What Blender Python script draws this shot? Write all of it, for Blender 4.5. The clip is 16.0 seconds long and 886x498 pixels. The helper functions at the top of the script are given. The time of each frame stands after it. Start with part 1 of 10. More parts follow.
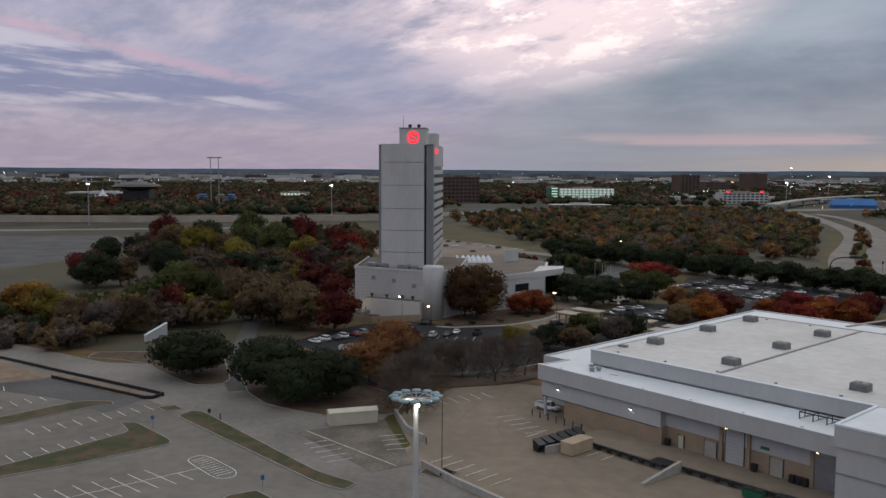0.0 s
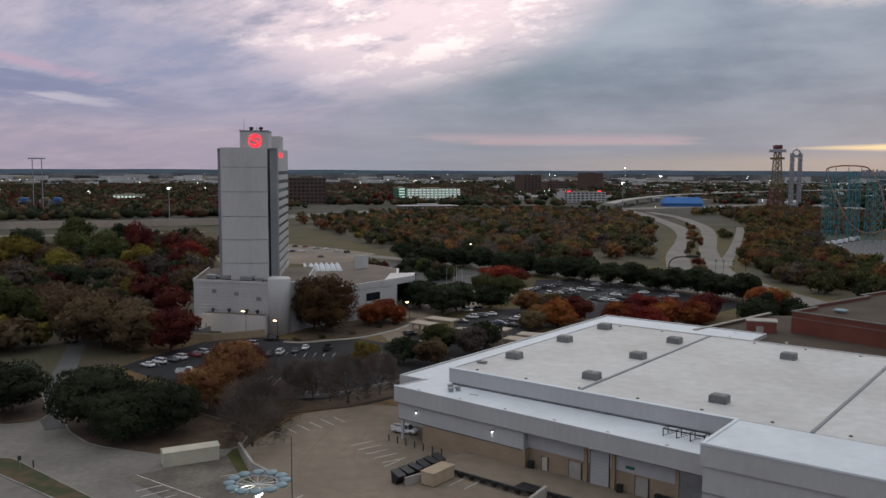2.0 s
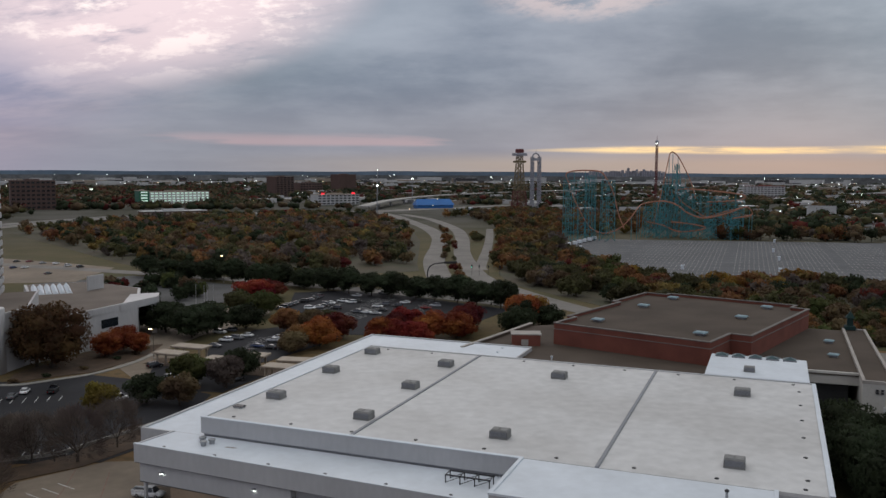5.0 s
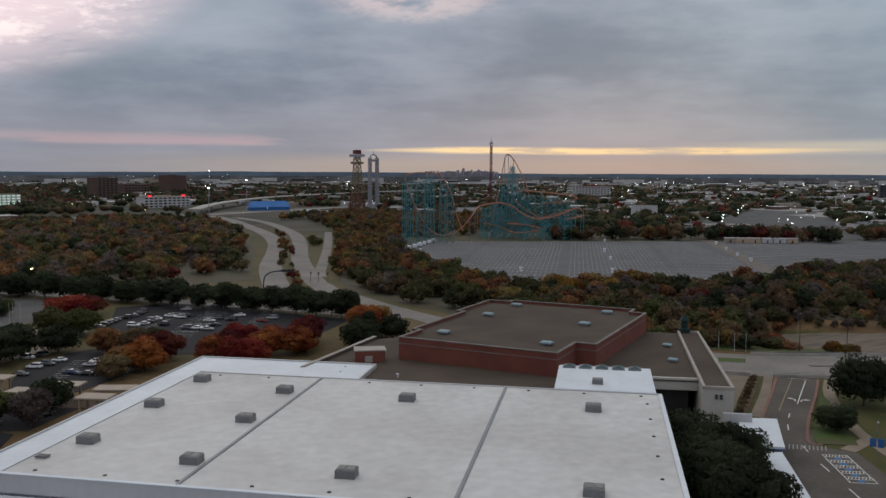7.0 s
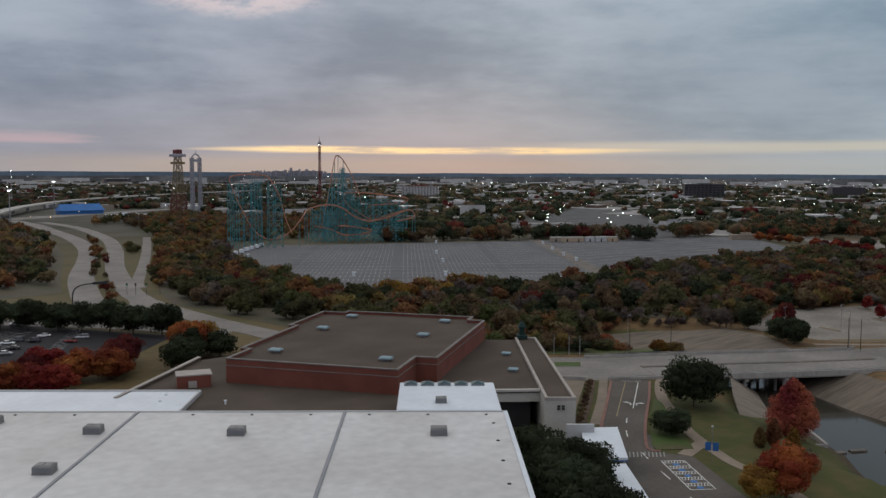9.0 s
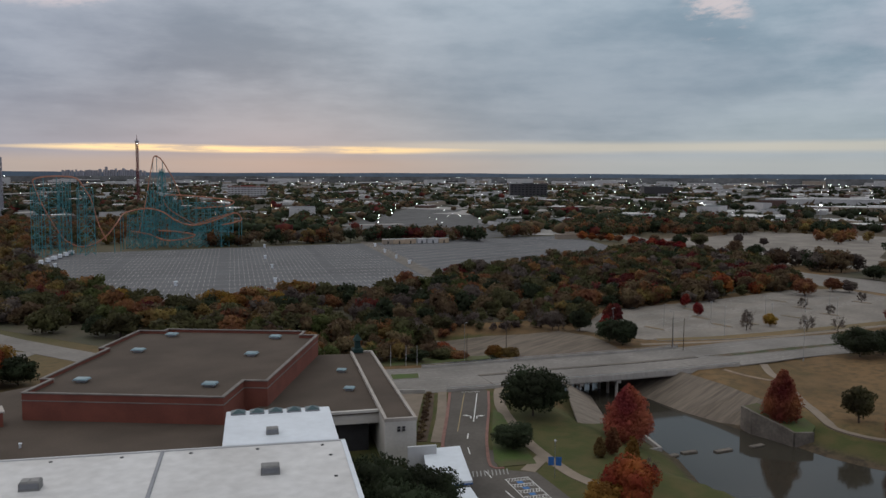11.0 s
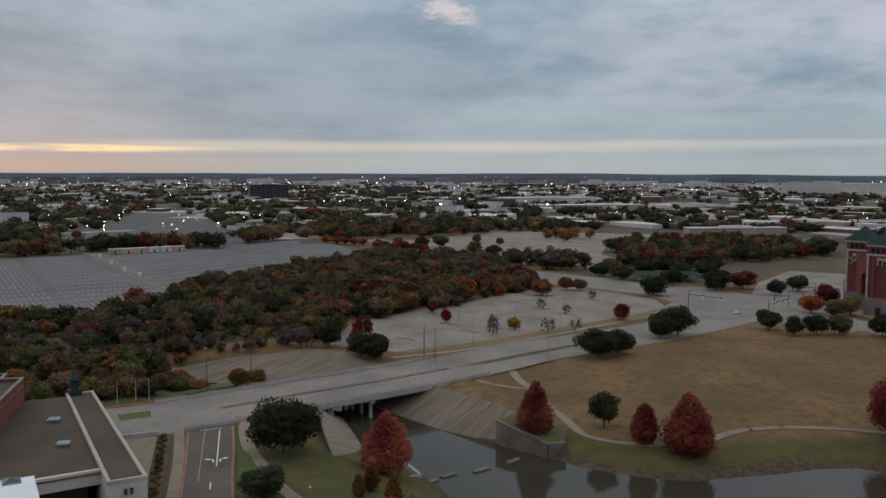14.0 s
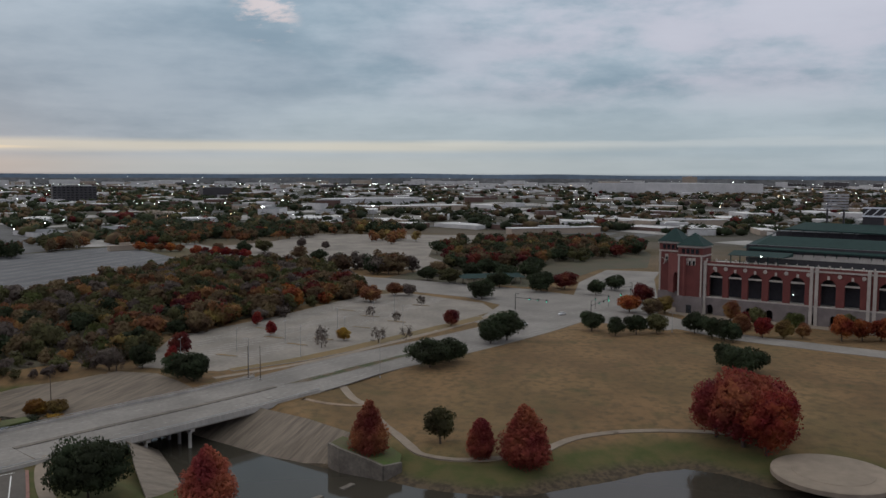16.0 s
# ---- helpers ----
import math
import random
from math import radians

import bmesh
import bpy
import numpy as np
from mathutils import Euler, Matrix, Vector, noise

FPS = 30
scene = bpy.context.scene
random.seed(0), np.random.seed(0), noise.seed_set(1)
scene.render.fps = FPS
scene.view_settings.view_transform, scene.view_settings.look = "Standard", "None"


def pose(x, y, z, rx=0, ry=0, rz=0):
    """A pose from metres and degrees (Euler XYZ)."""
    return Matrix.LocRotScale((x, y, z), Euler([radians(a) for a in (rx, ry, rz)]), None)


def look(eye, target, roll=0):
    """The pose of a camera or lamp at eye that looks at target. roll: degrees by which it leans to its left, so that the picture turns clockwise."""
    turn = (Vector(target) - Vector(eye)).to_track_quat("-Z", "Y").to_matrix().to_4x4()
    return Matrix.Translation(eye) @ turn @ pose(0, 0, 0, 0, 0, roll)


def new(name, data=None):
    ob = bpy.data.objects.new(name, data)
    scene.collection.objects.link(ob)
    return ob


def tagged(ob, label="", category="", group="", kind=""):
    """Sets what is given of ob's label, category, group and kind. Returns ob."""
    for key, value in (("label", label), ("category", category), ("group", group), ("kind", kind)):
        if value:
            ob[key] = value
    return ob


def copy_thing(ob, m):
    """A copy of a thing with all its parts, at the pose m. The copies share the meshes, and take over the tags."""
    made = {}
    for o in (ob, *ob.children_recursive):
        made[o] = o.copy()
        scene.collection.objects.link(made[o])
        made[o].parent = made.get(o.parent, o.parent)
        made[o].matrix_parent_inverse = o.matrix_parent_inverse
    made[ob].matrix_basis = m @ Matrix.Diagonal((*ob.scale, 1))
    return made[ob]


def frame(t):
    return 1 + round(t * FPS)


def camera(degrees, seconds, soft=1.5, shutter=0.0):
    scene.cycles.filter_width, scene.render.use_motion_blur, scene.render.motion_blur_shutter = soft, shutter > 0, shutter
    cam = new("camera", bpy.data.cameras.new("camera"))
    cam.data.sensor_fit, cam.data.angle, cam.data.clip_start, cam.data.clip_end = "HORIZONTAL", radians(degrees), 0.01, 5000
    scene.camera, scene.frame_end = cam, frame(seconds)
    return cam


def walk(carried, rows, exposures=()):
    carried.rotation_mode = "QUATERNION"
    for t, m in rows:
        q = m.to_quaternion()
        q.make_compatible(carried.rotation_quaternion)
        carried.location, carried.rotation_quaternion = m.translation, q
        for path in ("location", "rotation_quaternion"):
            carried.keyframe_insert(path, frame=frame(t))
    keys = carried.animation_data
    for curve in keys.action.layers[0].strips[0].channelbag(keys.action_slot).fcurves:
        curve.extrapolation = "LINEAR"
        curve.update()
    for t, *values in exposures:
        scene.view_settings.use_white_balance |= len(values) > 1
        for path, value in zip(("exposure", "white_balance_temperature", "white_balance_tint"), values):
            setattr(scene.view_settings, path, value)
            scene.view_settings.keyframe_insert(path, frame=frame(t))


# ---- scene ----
cam = camera(54.851, 16.0)
PATH = [
    (0, pose(-0.001, 0.000, 51.999, 84.708, 0, 0.003) @ pose(0, 0, 0, 0, 0, 0.298)),
    (0.5, pose(-0.098, 3.061, 52.485, 84.708, 0, -2.053) @ pose(0, 0, 0, 0, 0, 0.267)),
    (1, pose(-0.125, 6.114, 52.961, 84.701, 0, -4.675) @ pose(0, 0, 0, 0, 0, 0.240)),
    (1.5, pose(-0.050, 9.158, 53.453, 84.698, 0, -7.455) @ pose(0, 0, 0, 0, 0, 0.194)),
    (2, pose(0.133, 12.184, 53.975, 84.712, 0, -10.227) @ pose(0, 0, 0, 0, 0, 0.182)),
    (2.5, pose(0.435, 15.143, 54.521, 84.721, 0, -12.985) @ pose(0, 0, 0, 0, 0, 0.160)),
    (3, pose(0.842, 18.037, 55.094, 84.728, 0, -15.723) @ pose(0, 0, 0, 0, 0, 0.144)),
    (3.5, pose(1.352, 20.868, 55.652, 84.756, 0, -18.455) @ pose(0, 0, 0, 0, 0, 0.136)),
    (4, pose(1.957, 23.694, 56.185, 84.760, 0, -21.177) @ pose(0, 0, 0, 0, 0, 0.192)),
    (6.5, pose(7.648, 37.512, 58.685, 84.821, 0, -34.879) @ pose(0, 0, 0, 0, 0, 0.227)),
    (7, pose(9.244, 40.049, 59.216, 84.820, 0, -37.547) @ pose(0, 0, 0, 0, 0, 0.238)),
    (7.5, pose(10.895, 42.523, 59.738, 84.816, 0, -40.315) @ pose(0, 0, 0, 0, 0, 0.201)),
    (8, pose(12.581, 44.933, 60.234, 84.789, 0, -43.143) @ pose(0, 0, 0, 0, 0, 0.146)),
    (8.5, pose(14.311, 47.284, 60.722, 84.796, 0, -46.047) @ pose(0, 0, 0, 0, 0, 0.154)),
    (9, pose(16.080, 49.588, 61.191, 84.805, 0, -48.969) @ pose(0, 0, 0, 0, 0, 0.198)),
    (11.5, pose(27.546, 58.710, 63.715, 84.788, 0, -63.110) @ pose(0, 0, 0, 0, 0, 0.210)),
    (12, pose(30.112, 60.121, 64.265, 84.783, 0, -65.900) @ pose(0, 0, 0, 0, 0, 0.154)),
    (12.5, pose(32.711, 61.458, 64.827, 84.792, 0, -68.805) @ pose(0, 0, 0, 0, 0, 0.170)),
    (13, pose(35.368, 62.692, 65.394, 84.794, 0, -71.724) @ pose(0, 0, 0, 0, 0, 0.183)),
    (13.5, pose(38.088, 63.816, 65.946, 84.792, 0, -74.637) @ pose(0, 0, 0, 0, 0, 0.176)),
    (14, pose(40.831, 64.814, 66.490, 84.791, 0, -77.541) @ pose(0, 0, 0, 0, 0, 0.178)),
    (14.5, pose(43.606, 65.661, 67.036, 84.794, 0, -80.452) @ pose(0, 0, 0, 0, 0, 0.194)),
    (15, pose(46.402, 66.365, 67.595, 84.793, 0, -83.384) @ pose(0, 0, 0, 0, 0, 0.195)),
    (15.5, pose(49.215, 66.954, 68.167, 84.809, 0, -86.321) @ pose(0, 0, 0, 0, 0, 0.184)),
    (16, pose(52.042, 67.477, 68.745, 84.813, 0, -89.295) @ pose(0, 0, 0, 0, 0, 0.188)),
]
walk(cam, PATH, exposures=[(0.0, 0.02), (3.0, 0.0), (6.5, -0.08), (9.0, 0.0), (12.0, 0.08), (14.0, 0.12), (16.0, 0.18)])

# ---- sky and light ----
world = bpy.data.worlds.new("dusk_sky")
scene.world = world
world.use_nodes = True
wt = world.node_tree
wt.nodes.clear()


def wm(op, a, b=0.0, c=0.0, clamp=False):
    n = wt.nodes.new("ShaderNodeMath")
    n.operation, n.use_clamp = op, clamp
    for i, v in enumerate((a, b, c)):
        if isinstance(v, (int, float)):
            n.inputs[i].default_value = v
        else:
            wt.links.new(v, n.inputs[i])
    return n.outputs[0]


def wstep(x, lo, hi):
    n = wt.nodes.new("ShaderNodeMapRange")
    n.interpolation_type = "SMOOTHSTEP"
    wt.links.new(x, n.inputs["Value"])
    n.inputs["From Min"].default_value, n.inputs["From Max"].default_value = lo, hi
    return n.outputs["Result"]


def wmix(f, a, b, blend="MIX"):
    n = wt.nodes.new("ShaderNodeMix")
    n.data_type, n.blend_type = "RGBA", blend
    for i, v in ((0, f), (6, a), (7, b)):
        if isinstance(v, (int, float)):
            n.inputs[i].default_value = v
        elif isinstance(v, tuple):
            n.inputs[i].default_value = (*v, 1)
        else:
            wt.links.new(v, n.inputs[i])
    return n.outputs[2]


def wnoise(vec, scale, detail=5.0, rough=0.55):
    n = wt.nodes.new("ShaderNodeTexNoise")
    wt.links.new(vec, n.inputs["Vector"])
    n.inputs["Scale"].default_value, n.inputs["Detail"].default_value, n.inputs["Roughness"].default_value = scale, detail, rough
    return n.outputs["Fac"]


def wvec(x, y, z):
    n = wt.nodes.new("ShaderNodeCombineXYZ")
    for i, v in enumerate((x, y, z)):
        if isinstance(v, (int, float)):
            n.inputs[i].default_value = v
        else:
            wt.links.new(v, n.inputs[i])
    return n.outputs[0]


tc = wt.nodes.new("ShaderNodeTexCoord")
sep = wt.nodes.new("ShaderNodeSeparateXYZ")
wt.links.new(tc.outputs["Generated"], sep.inputs[0])
dx, dy, dz = sep.outputs
az = wm("MULTIPLY", wm("ARCTAN2", dx, dy), 180 / math.pi)        # degrees clockwise from +y
el = wm("MULTIPLY", wm("ARCSINE", dz), 180 / math.pi)
# cloud deck: the direction carried onto a flat layer, so that clouds foreshorten to the horizon
lift = wm("ADD", wm("MAXIMUM", dz, 0.0), 0.10)
cx, cy = wm("DIVIDE", dx, lift), wm("DIVIDE", dy, lift)
deck = wvec(cx, cy, 0.0)
n_big = wnoise(wvec(wm("MULTIPLY", cx, 1.0), wm("MULTIPLY", cy, 0.8), 3.1), 0.42, 4.0, 0.5)
n_layer = wnoise(wvec(wm("MULTIPLY", az, 0.022), wm("MULTIPLY", el, 0.42), 6.0), 1.0, 5.0, 0.5)
n_mid = wnoise(wvec(wm("ADD", cx, 7.0), cy, 0.0), 0.95, 6.0, 0.52)
n_puff = wnoise(wvec(wm("MULTIPLY", az, 0.095), wm("MULTIPLY", el, 0.27), 2.0), 1.0, 6.0, 0.58)
n_mid = wm("ADD", wm("MULTIPLY", n_mid, 0.34), wm("ADD", wm("MULTIPLY", n_puff, 0.48), wm("MULTIPLY", n_layer, 0.18)))
n_fine = wnoise(wvec(wm("ADD", wm("MULTIPLY", cx, 0.45), wm("MULTIPLY", cy, -0.8)), wm("ADD", wm("MULTIPLY", cx, 1.6), wm("MULTIPLY", cy, 0.9)), 5.0), 1.3, 7.0, 0.62)
n_az = wnoise(wvec(wm("MULTIPLY", az, 0.045), wm("MULTIPLY", el, 0.62), 1.7), 1.0, 5.0, 0.55)

n_flk = wnoise(wvec(wm("ADD", wm("MULTIPLY", az, 0.24), wm("MULTIPLY", el, 0.06)), wm("ADD", wm("MULTIPLY", el, 0.66), wm("MULTIPLY", az, -0.07)), 9.0), 1.0, 7.0, 0.66)
n_wisp = wnoise(wvec(wm("MULTIPLY", az, 0.10), wm("ADD", wm("MULTIPLY", el, 0.85), wm("MULTIPLY", az, 0.05)), 4.0), 1.0, 6.0, 0.6)
east = wstep(az, 22.0, 82.0)
grey_lo = wmix(east, (0.172, 0.212, 0.265), (0.182, 0.255, 0.322))
grey_hi = wmix(east, (0.300, 0.340, 0.400), (0.358, 0.426, 0.492))
cloud = wmix(wstep(n_mid, 0.36, 0.64), grey_lo, grey_hi)
mauve = wstep(az, 78.0, 100.0)
cloud = wmix(wm("MULTIPLY", wstep(n_big, 0.46, 0.66), 0.4), cloud, wmix(east, (0.32, 0.355, 0.425), (0.425, 0.450, 0.515)))
cloud = wmix(wm("MULTIPLY", wm("MULTIPLY", mauve, wstep(n_puff, 0.38, 0.60)), wm("MULTIPLY", wstep(el, 2.5, 6.0), 0.6)), cloud, (0.452, 0.432, 0.505))
# a deeper slate bank low in the grey
sa, se = wm("DIVIDE", wm("SUBTRACT", az, 69.5), 12.0), wm("DIVIDE", wm("SUBTRACT", el, 6.0), 5.2)
slate = wm("SUBTRACT", 1.0, wstep(wm("ADD", wm("MULTIPLY", sa, sa), wm("MULTIPLY", se, se)), 0.0, 1.4))
cloud = wmix(wm("MULTIPLY", slate, 0.85), cloud, wmix(wstep(n_mid, 0.38, 0.62), (0.185, 0.250, 0.318), (0.278, 0.338, 0.402)))
# darker slate wedge to the right of the afterglow
wa = wm("SUBTRACT", wm("ADD", el, wm("MULTIPLY", wm("SUBTRACT", n_fine, 0.5), 5.0)), wm("MULTIPLY", wm("SUBTRACT", az, 6.0), 0.42))
wedge = wm("MULTIPLY", wm("MULTIPLY", wm("SUBTRACT", 1.0, wstep(wa, -1.0, 3.0)), wm("SUBTRACT", 1.0, wstep(az, 30.0, 55.0))), wstep(el, 1.8, 4.5))
cloud = wmix(wm("MULTIPLY", wedge, 0.88), cloud, wmix(wstep(n_mid, 0.38, 0.62), (0.150, 0.186, 0.250), (0.270, 0.306, 0.370)))
# lavender and rose part of the deck, around the afterglow
rosy = wm("MULTIPLY", wm("SUBTRACT", 1.0, wstep(wm("ADD", az, wm("MULTIPLY", el, -1.1)), -6.0, 10.0)), wstep(az, -90.0, -45.0))
rose_col = wmix(wstep(n_fine, 0.34, 0.66), (0.250, 0.252, 0.345), (0.500, 0.432, 0.495))
rose_col = wmix(wm("MULTIPLY", wstep(n_big, 0.45, 0.6), 0.6), rose_col, (0.225, 0.250, 0.385))
rose_col = wmix(wm("MULTIPLY", wm("SUBTRACT", 1.0, wstep(el, 1.0, 6.0)), 0.75), rose_col, (0.345, 0.288, 0.362))
cloud = wmix(wm("MULTIPLY", rosy, 0.92), cloud, rose_col)
# bright rose core high over the tower, in ragged rising flakes
ca = wm("DIVIDE", wm("SUBTRACT", az, 8.5), 13.5)
ce = wm("DIVIDE", wm("SUBTRACT", wm("SUBTRACT", el, wm("MULTIPLY", wm("SUBTRACT", az, 8.5), 0.12)), 11.0), 5.6)
core = wm("SUBTRACT", 1.0, wstep(wm("ADD", wm("MULTIPLY", ca, ca), wm("MULTIPLY", ce, ce)), 0.0, 1.35))
cloud = wmix(wm("MULTIPLY", core, wstep(n_fine, 0.26, 0.50)), cloud, (0.74, 0.605, 0.635))
glint = wm("MULTIPLY", wm("POWER", core, 1.5), wstep(wm("ADD", wm("MULTIPLY", n_flk, 0.75), wm("MULTIPLY", n_fine, 0.25)), 0.50, 0.60))
cloud = wmix(wm("MULTIPLY", glint, 0.85), cloud, (0.98, 0.85, 0.82))
# a slate-blue hole in the rosy deck, with pale wisps and a pink rim
hole_top = wm("SUBTRACT", 4.3, wm("MULTIPLY", wm("ADD", az, 7.0), 0.205))
hole = wm("MULTIPLY", wm("SUBTRACT", 1.0, wstep(wm("SUBTRACT", wm("ADD", el, wm("MULTIPLY", wm("SUBTRACT", n_fine, 0.5), 1.4)), hole_top), -0.35, 0.25)), wm("MULTIPLY", wm("SUBTRACT", 1.0, wstep(az, -15.0, -4.0)), wstep(wm("ADD", el, wm("MULTIPLY", wm("SUBTRACT", n_az, 0.5), 3.0)), 2.4, 5.0)))
cloud = wmix(wm("MULTIPLY", hole, 0.85), cloud, wmix(wstep(n_wisp, 0.46, 0.62), (0.185, 0.205, 0.325), (0.44, 0.42, 0.50)))
rim = wm("MULTIPLY", wm("SUBTRACT", 1.0, wstep(wm("ABSOLUTE", wm("SUBTRACT", wm("SUBTRACT", el, hole_top), 0.3)), 0.05, 0.5)), wm("MULTIPLY", wm("SUBTRACT", 1.0, wstep(az, -14.0, -6.0)), wstep(n_fine, 0.35, 0.6)))
cloud = wmix(wm("MULTIPLY", rim, 0.55), cloud, (0.47, 0.31, 0.40))
# a few pink flecks high in the grey
fa, fe = wm("DIVIDE", wm("SUBTRACT", az, 77.8), 2.4), wm("DIVIDE", wm("SUBTRACT", el, 10.4), 2.6)
fleck = wm("MULTIPLY", wm("SUBTRACT", 1.0, wstep(wm("ADD", wm("MULTIPLY", fa, fa), wm("MULTIPLY", fe, fe)), 0.1, 1.2)), wstep(n_flk, 0.48, 0.62))
ga, ge = wm("DIVIDE", wm("SUBTRACT", az, 35.5), 6.5), wm("DIVIDE", wm("SUBTRACT", el, 11.2), 1.7)
fleck = wm("MAXIMUM", fleck, wm("MULTIPLY", wm("SUBTRACT", 1.0, wstep(wm("ADD", wm("MULTIPLY", ga, ga), wm("MULTIPLY", ge, ge)), 0.1, 1.2)), wstep(n_flk, 0.40, 0.58)))
cloud = wmix(wm("MULTIPLY", fleck, 0.42), cloud, (0.80, 0.62, 0.58))
# paler layers low in the sky
low = wm("SUBTRACT", 1.0, wstep(el, 1.5, 6.5))
cloud = wmix(wm("MULTIPLY", wm("MULTIPLY", low, wm("SUBTRACT", 0.6, wm("MULTIPLY", slate, 0.5))), wm("SUBTRACT", 1.0, rosy)), cloud, wmix(east, (0.275, 0.275, 0.325), (0.385, 0.445, 0.472)))
streak = wm("MULTIPLY", wm("MULTIPLY", wstep(el, 1.5, 1.8), wm("SUBTRACT", 1.0, wstep(el, 1.9, 2.7))), wstep(n_az, 0.50, 0.60))
cloud = wmix(wm("MULTIPLY", wm("MULTIPLY", streak, wm("ADD", 0.2, wm("MULTIPLY", wstep(az, 2.0, 14.0), 0.3))), wstep(az, -20.0, 6.0)), cloud, wmix(wstep(az, 22.0, 55.0), (0.54, 0.38, 0.40), (0.46, 0.50, 0.52)))
# the gap of clear evening sky over the horizon
gap_a = wm("MULTIPLY", wstep(az, 30.0, 40.0), wm("SUBTRACT", 1.0, wstep(az, 54.0, 66.0)))
g_mid = wm("ADD", 1.42, wm("MULTIPLY", wm("SUBTRACT", n_az, 0.5), 0.7))
g_dist = wm("DIVIDE", wm("ABSOLUTE", wm("SUBTRACT", el, g_mid)), wm("ADD", 0.3, gap_a))
n_gap = wnoise(wvec(wm("MULTIPLY", az, 0.20), wm("MULTIPLY", el, 2.6), 8.0), 1.0, 5.0, 0.6)
gap = wm("MULTIPLY", wm("MULTIPLY", gap_a, wm("SUBTRACT", 1.0, wstep(g_dist, 0.03, 0.26))), wm("ADD", 0.35, wm("MULTIPLY", wstep(n_gap, 0.36, 0.56), 0.65)))
cream = wm("MULTIPLY", wm("MULTIPLY", wstep(az, 50.0, 62.0), wm("SUBTRACT", 1.0, wstep(az, 80.0, 110.0))), wm("SUBTRACT", 1.0, wstep(wm("ABSOLUTE", wm("SUBTRACT", el, wm("ADD", g_mid, 0.2))), 0.1, 0.55)))
under = wm("MULTIPLY", wm("MULTIPLY", wstep(az, 5.0, 35.0), wm("SUBTRACT", 1.0, wstep(az, 78.0, 125.0))), wm("SUBTRACT", 1.0, wstep(el, 0.4, 1.5)))
cloud = wmix(wm("MULTIPLY", under, 0.62), cloud, wmix(wstep(az, 54.0, 74.0), (0.45, 0.37, 0.295), (0.44, 0.455, 0.435)))
cloud = wmix(wm("MULTIPLY", cream, 0.55), cloud, (0.66, 0.60, 0.47))
cloud = wmix(gap, cloud, (1.08, 0.80, 0.42))
# overhead the deck is plain neutral grey
cloud = wmix(wstep(el, 17.0, 34.0), cloud, wmix(wstep(n_mid, 0.3, 0.7), (0.308, 0.314, 0.325), (0.424, 0.428, 0.432)))
sky = wt.nodes.new("ShaderNodeTexSky")
sky.sky_type, sky.sun_disc = "NISHITA", False
sky.sun_elevation, sky.sun_rotation = radians(1.5), radians(50)
out_col = wmix(0.004, cloud, sky.outputs["Color"])
# an overcast deck is three times as bright overhead as at the horizon
zen = wm("ADD", wm("ADD", 0.95, wm("MULTIPLY", wm("SUBTRACT", 1.0, wstep(az, 28.0, 60.0)), 0.14)), wm("MULTIPLY", wm("MAXIMUM", dz, 0.0), 1.15))
zc = wt.nodes.new("ShaderNodeCombineColor")
for i in range(3):
    wt.links.new(zen, zc.inputs[i])
out_col = wmix(1.0, out_col, zc.outputs[0], "MULTIPLY")
# far haze below the horizon line
out_col = wmix(wm("SUBTRACT", 1.0, wstep(el, -0.45, -0.05)), out_col, (0.075, 0.088, 0.115))
bg = wt.nodes.new("ShaderNodeBackground")
bg.inputs["Strength"].default_value = 1.0
wt.links.new(out_col, bg.inputs["Color"])
wo = wt.nodes.new("ShaderNodeOutputWorld")
wt.links.new(bg.outputs[0], wo.inputs["Surface"])

# soft, low evening sun behind the clouds
sun = new("sun", bpy.data.lights.new("sun", "SUN"))
sun.data.energy, sun.data.angle, sun.data.color = 0.35, radians(25), (1.0, 0.92, 0.87)
sun.matrix_world = look((0, 0, 0), (-math.sin(radians(20)), -math.cos(radians(20)), -0.45))

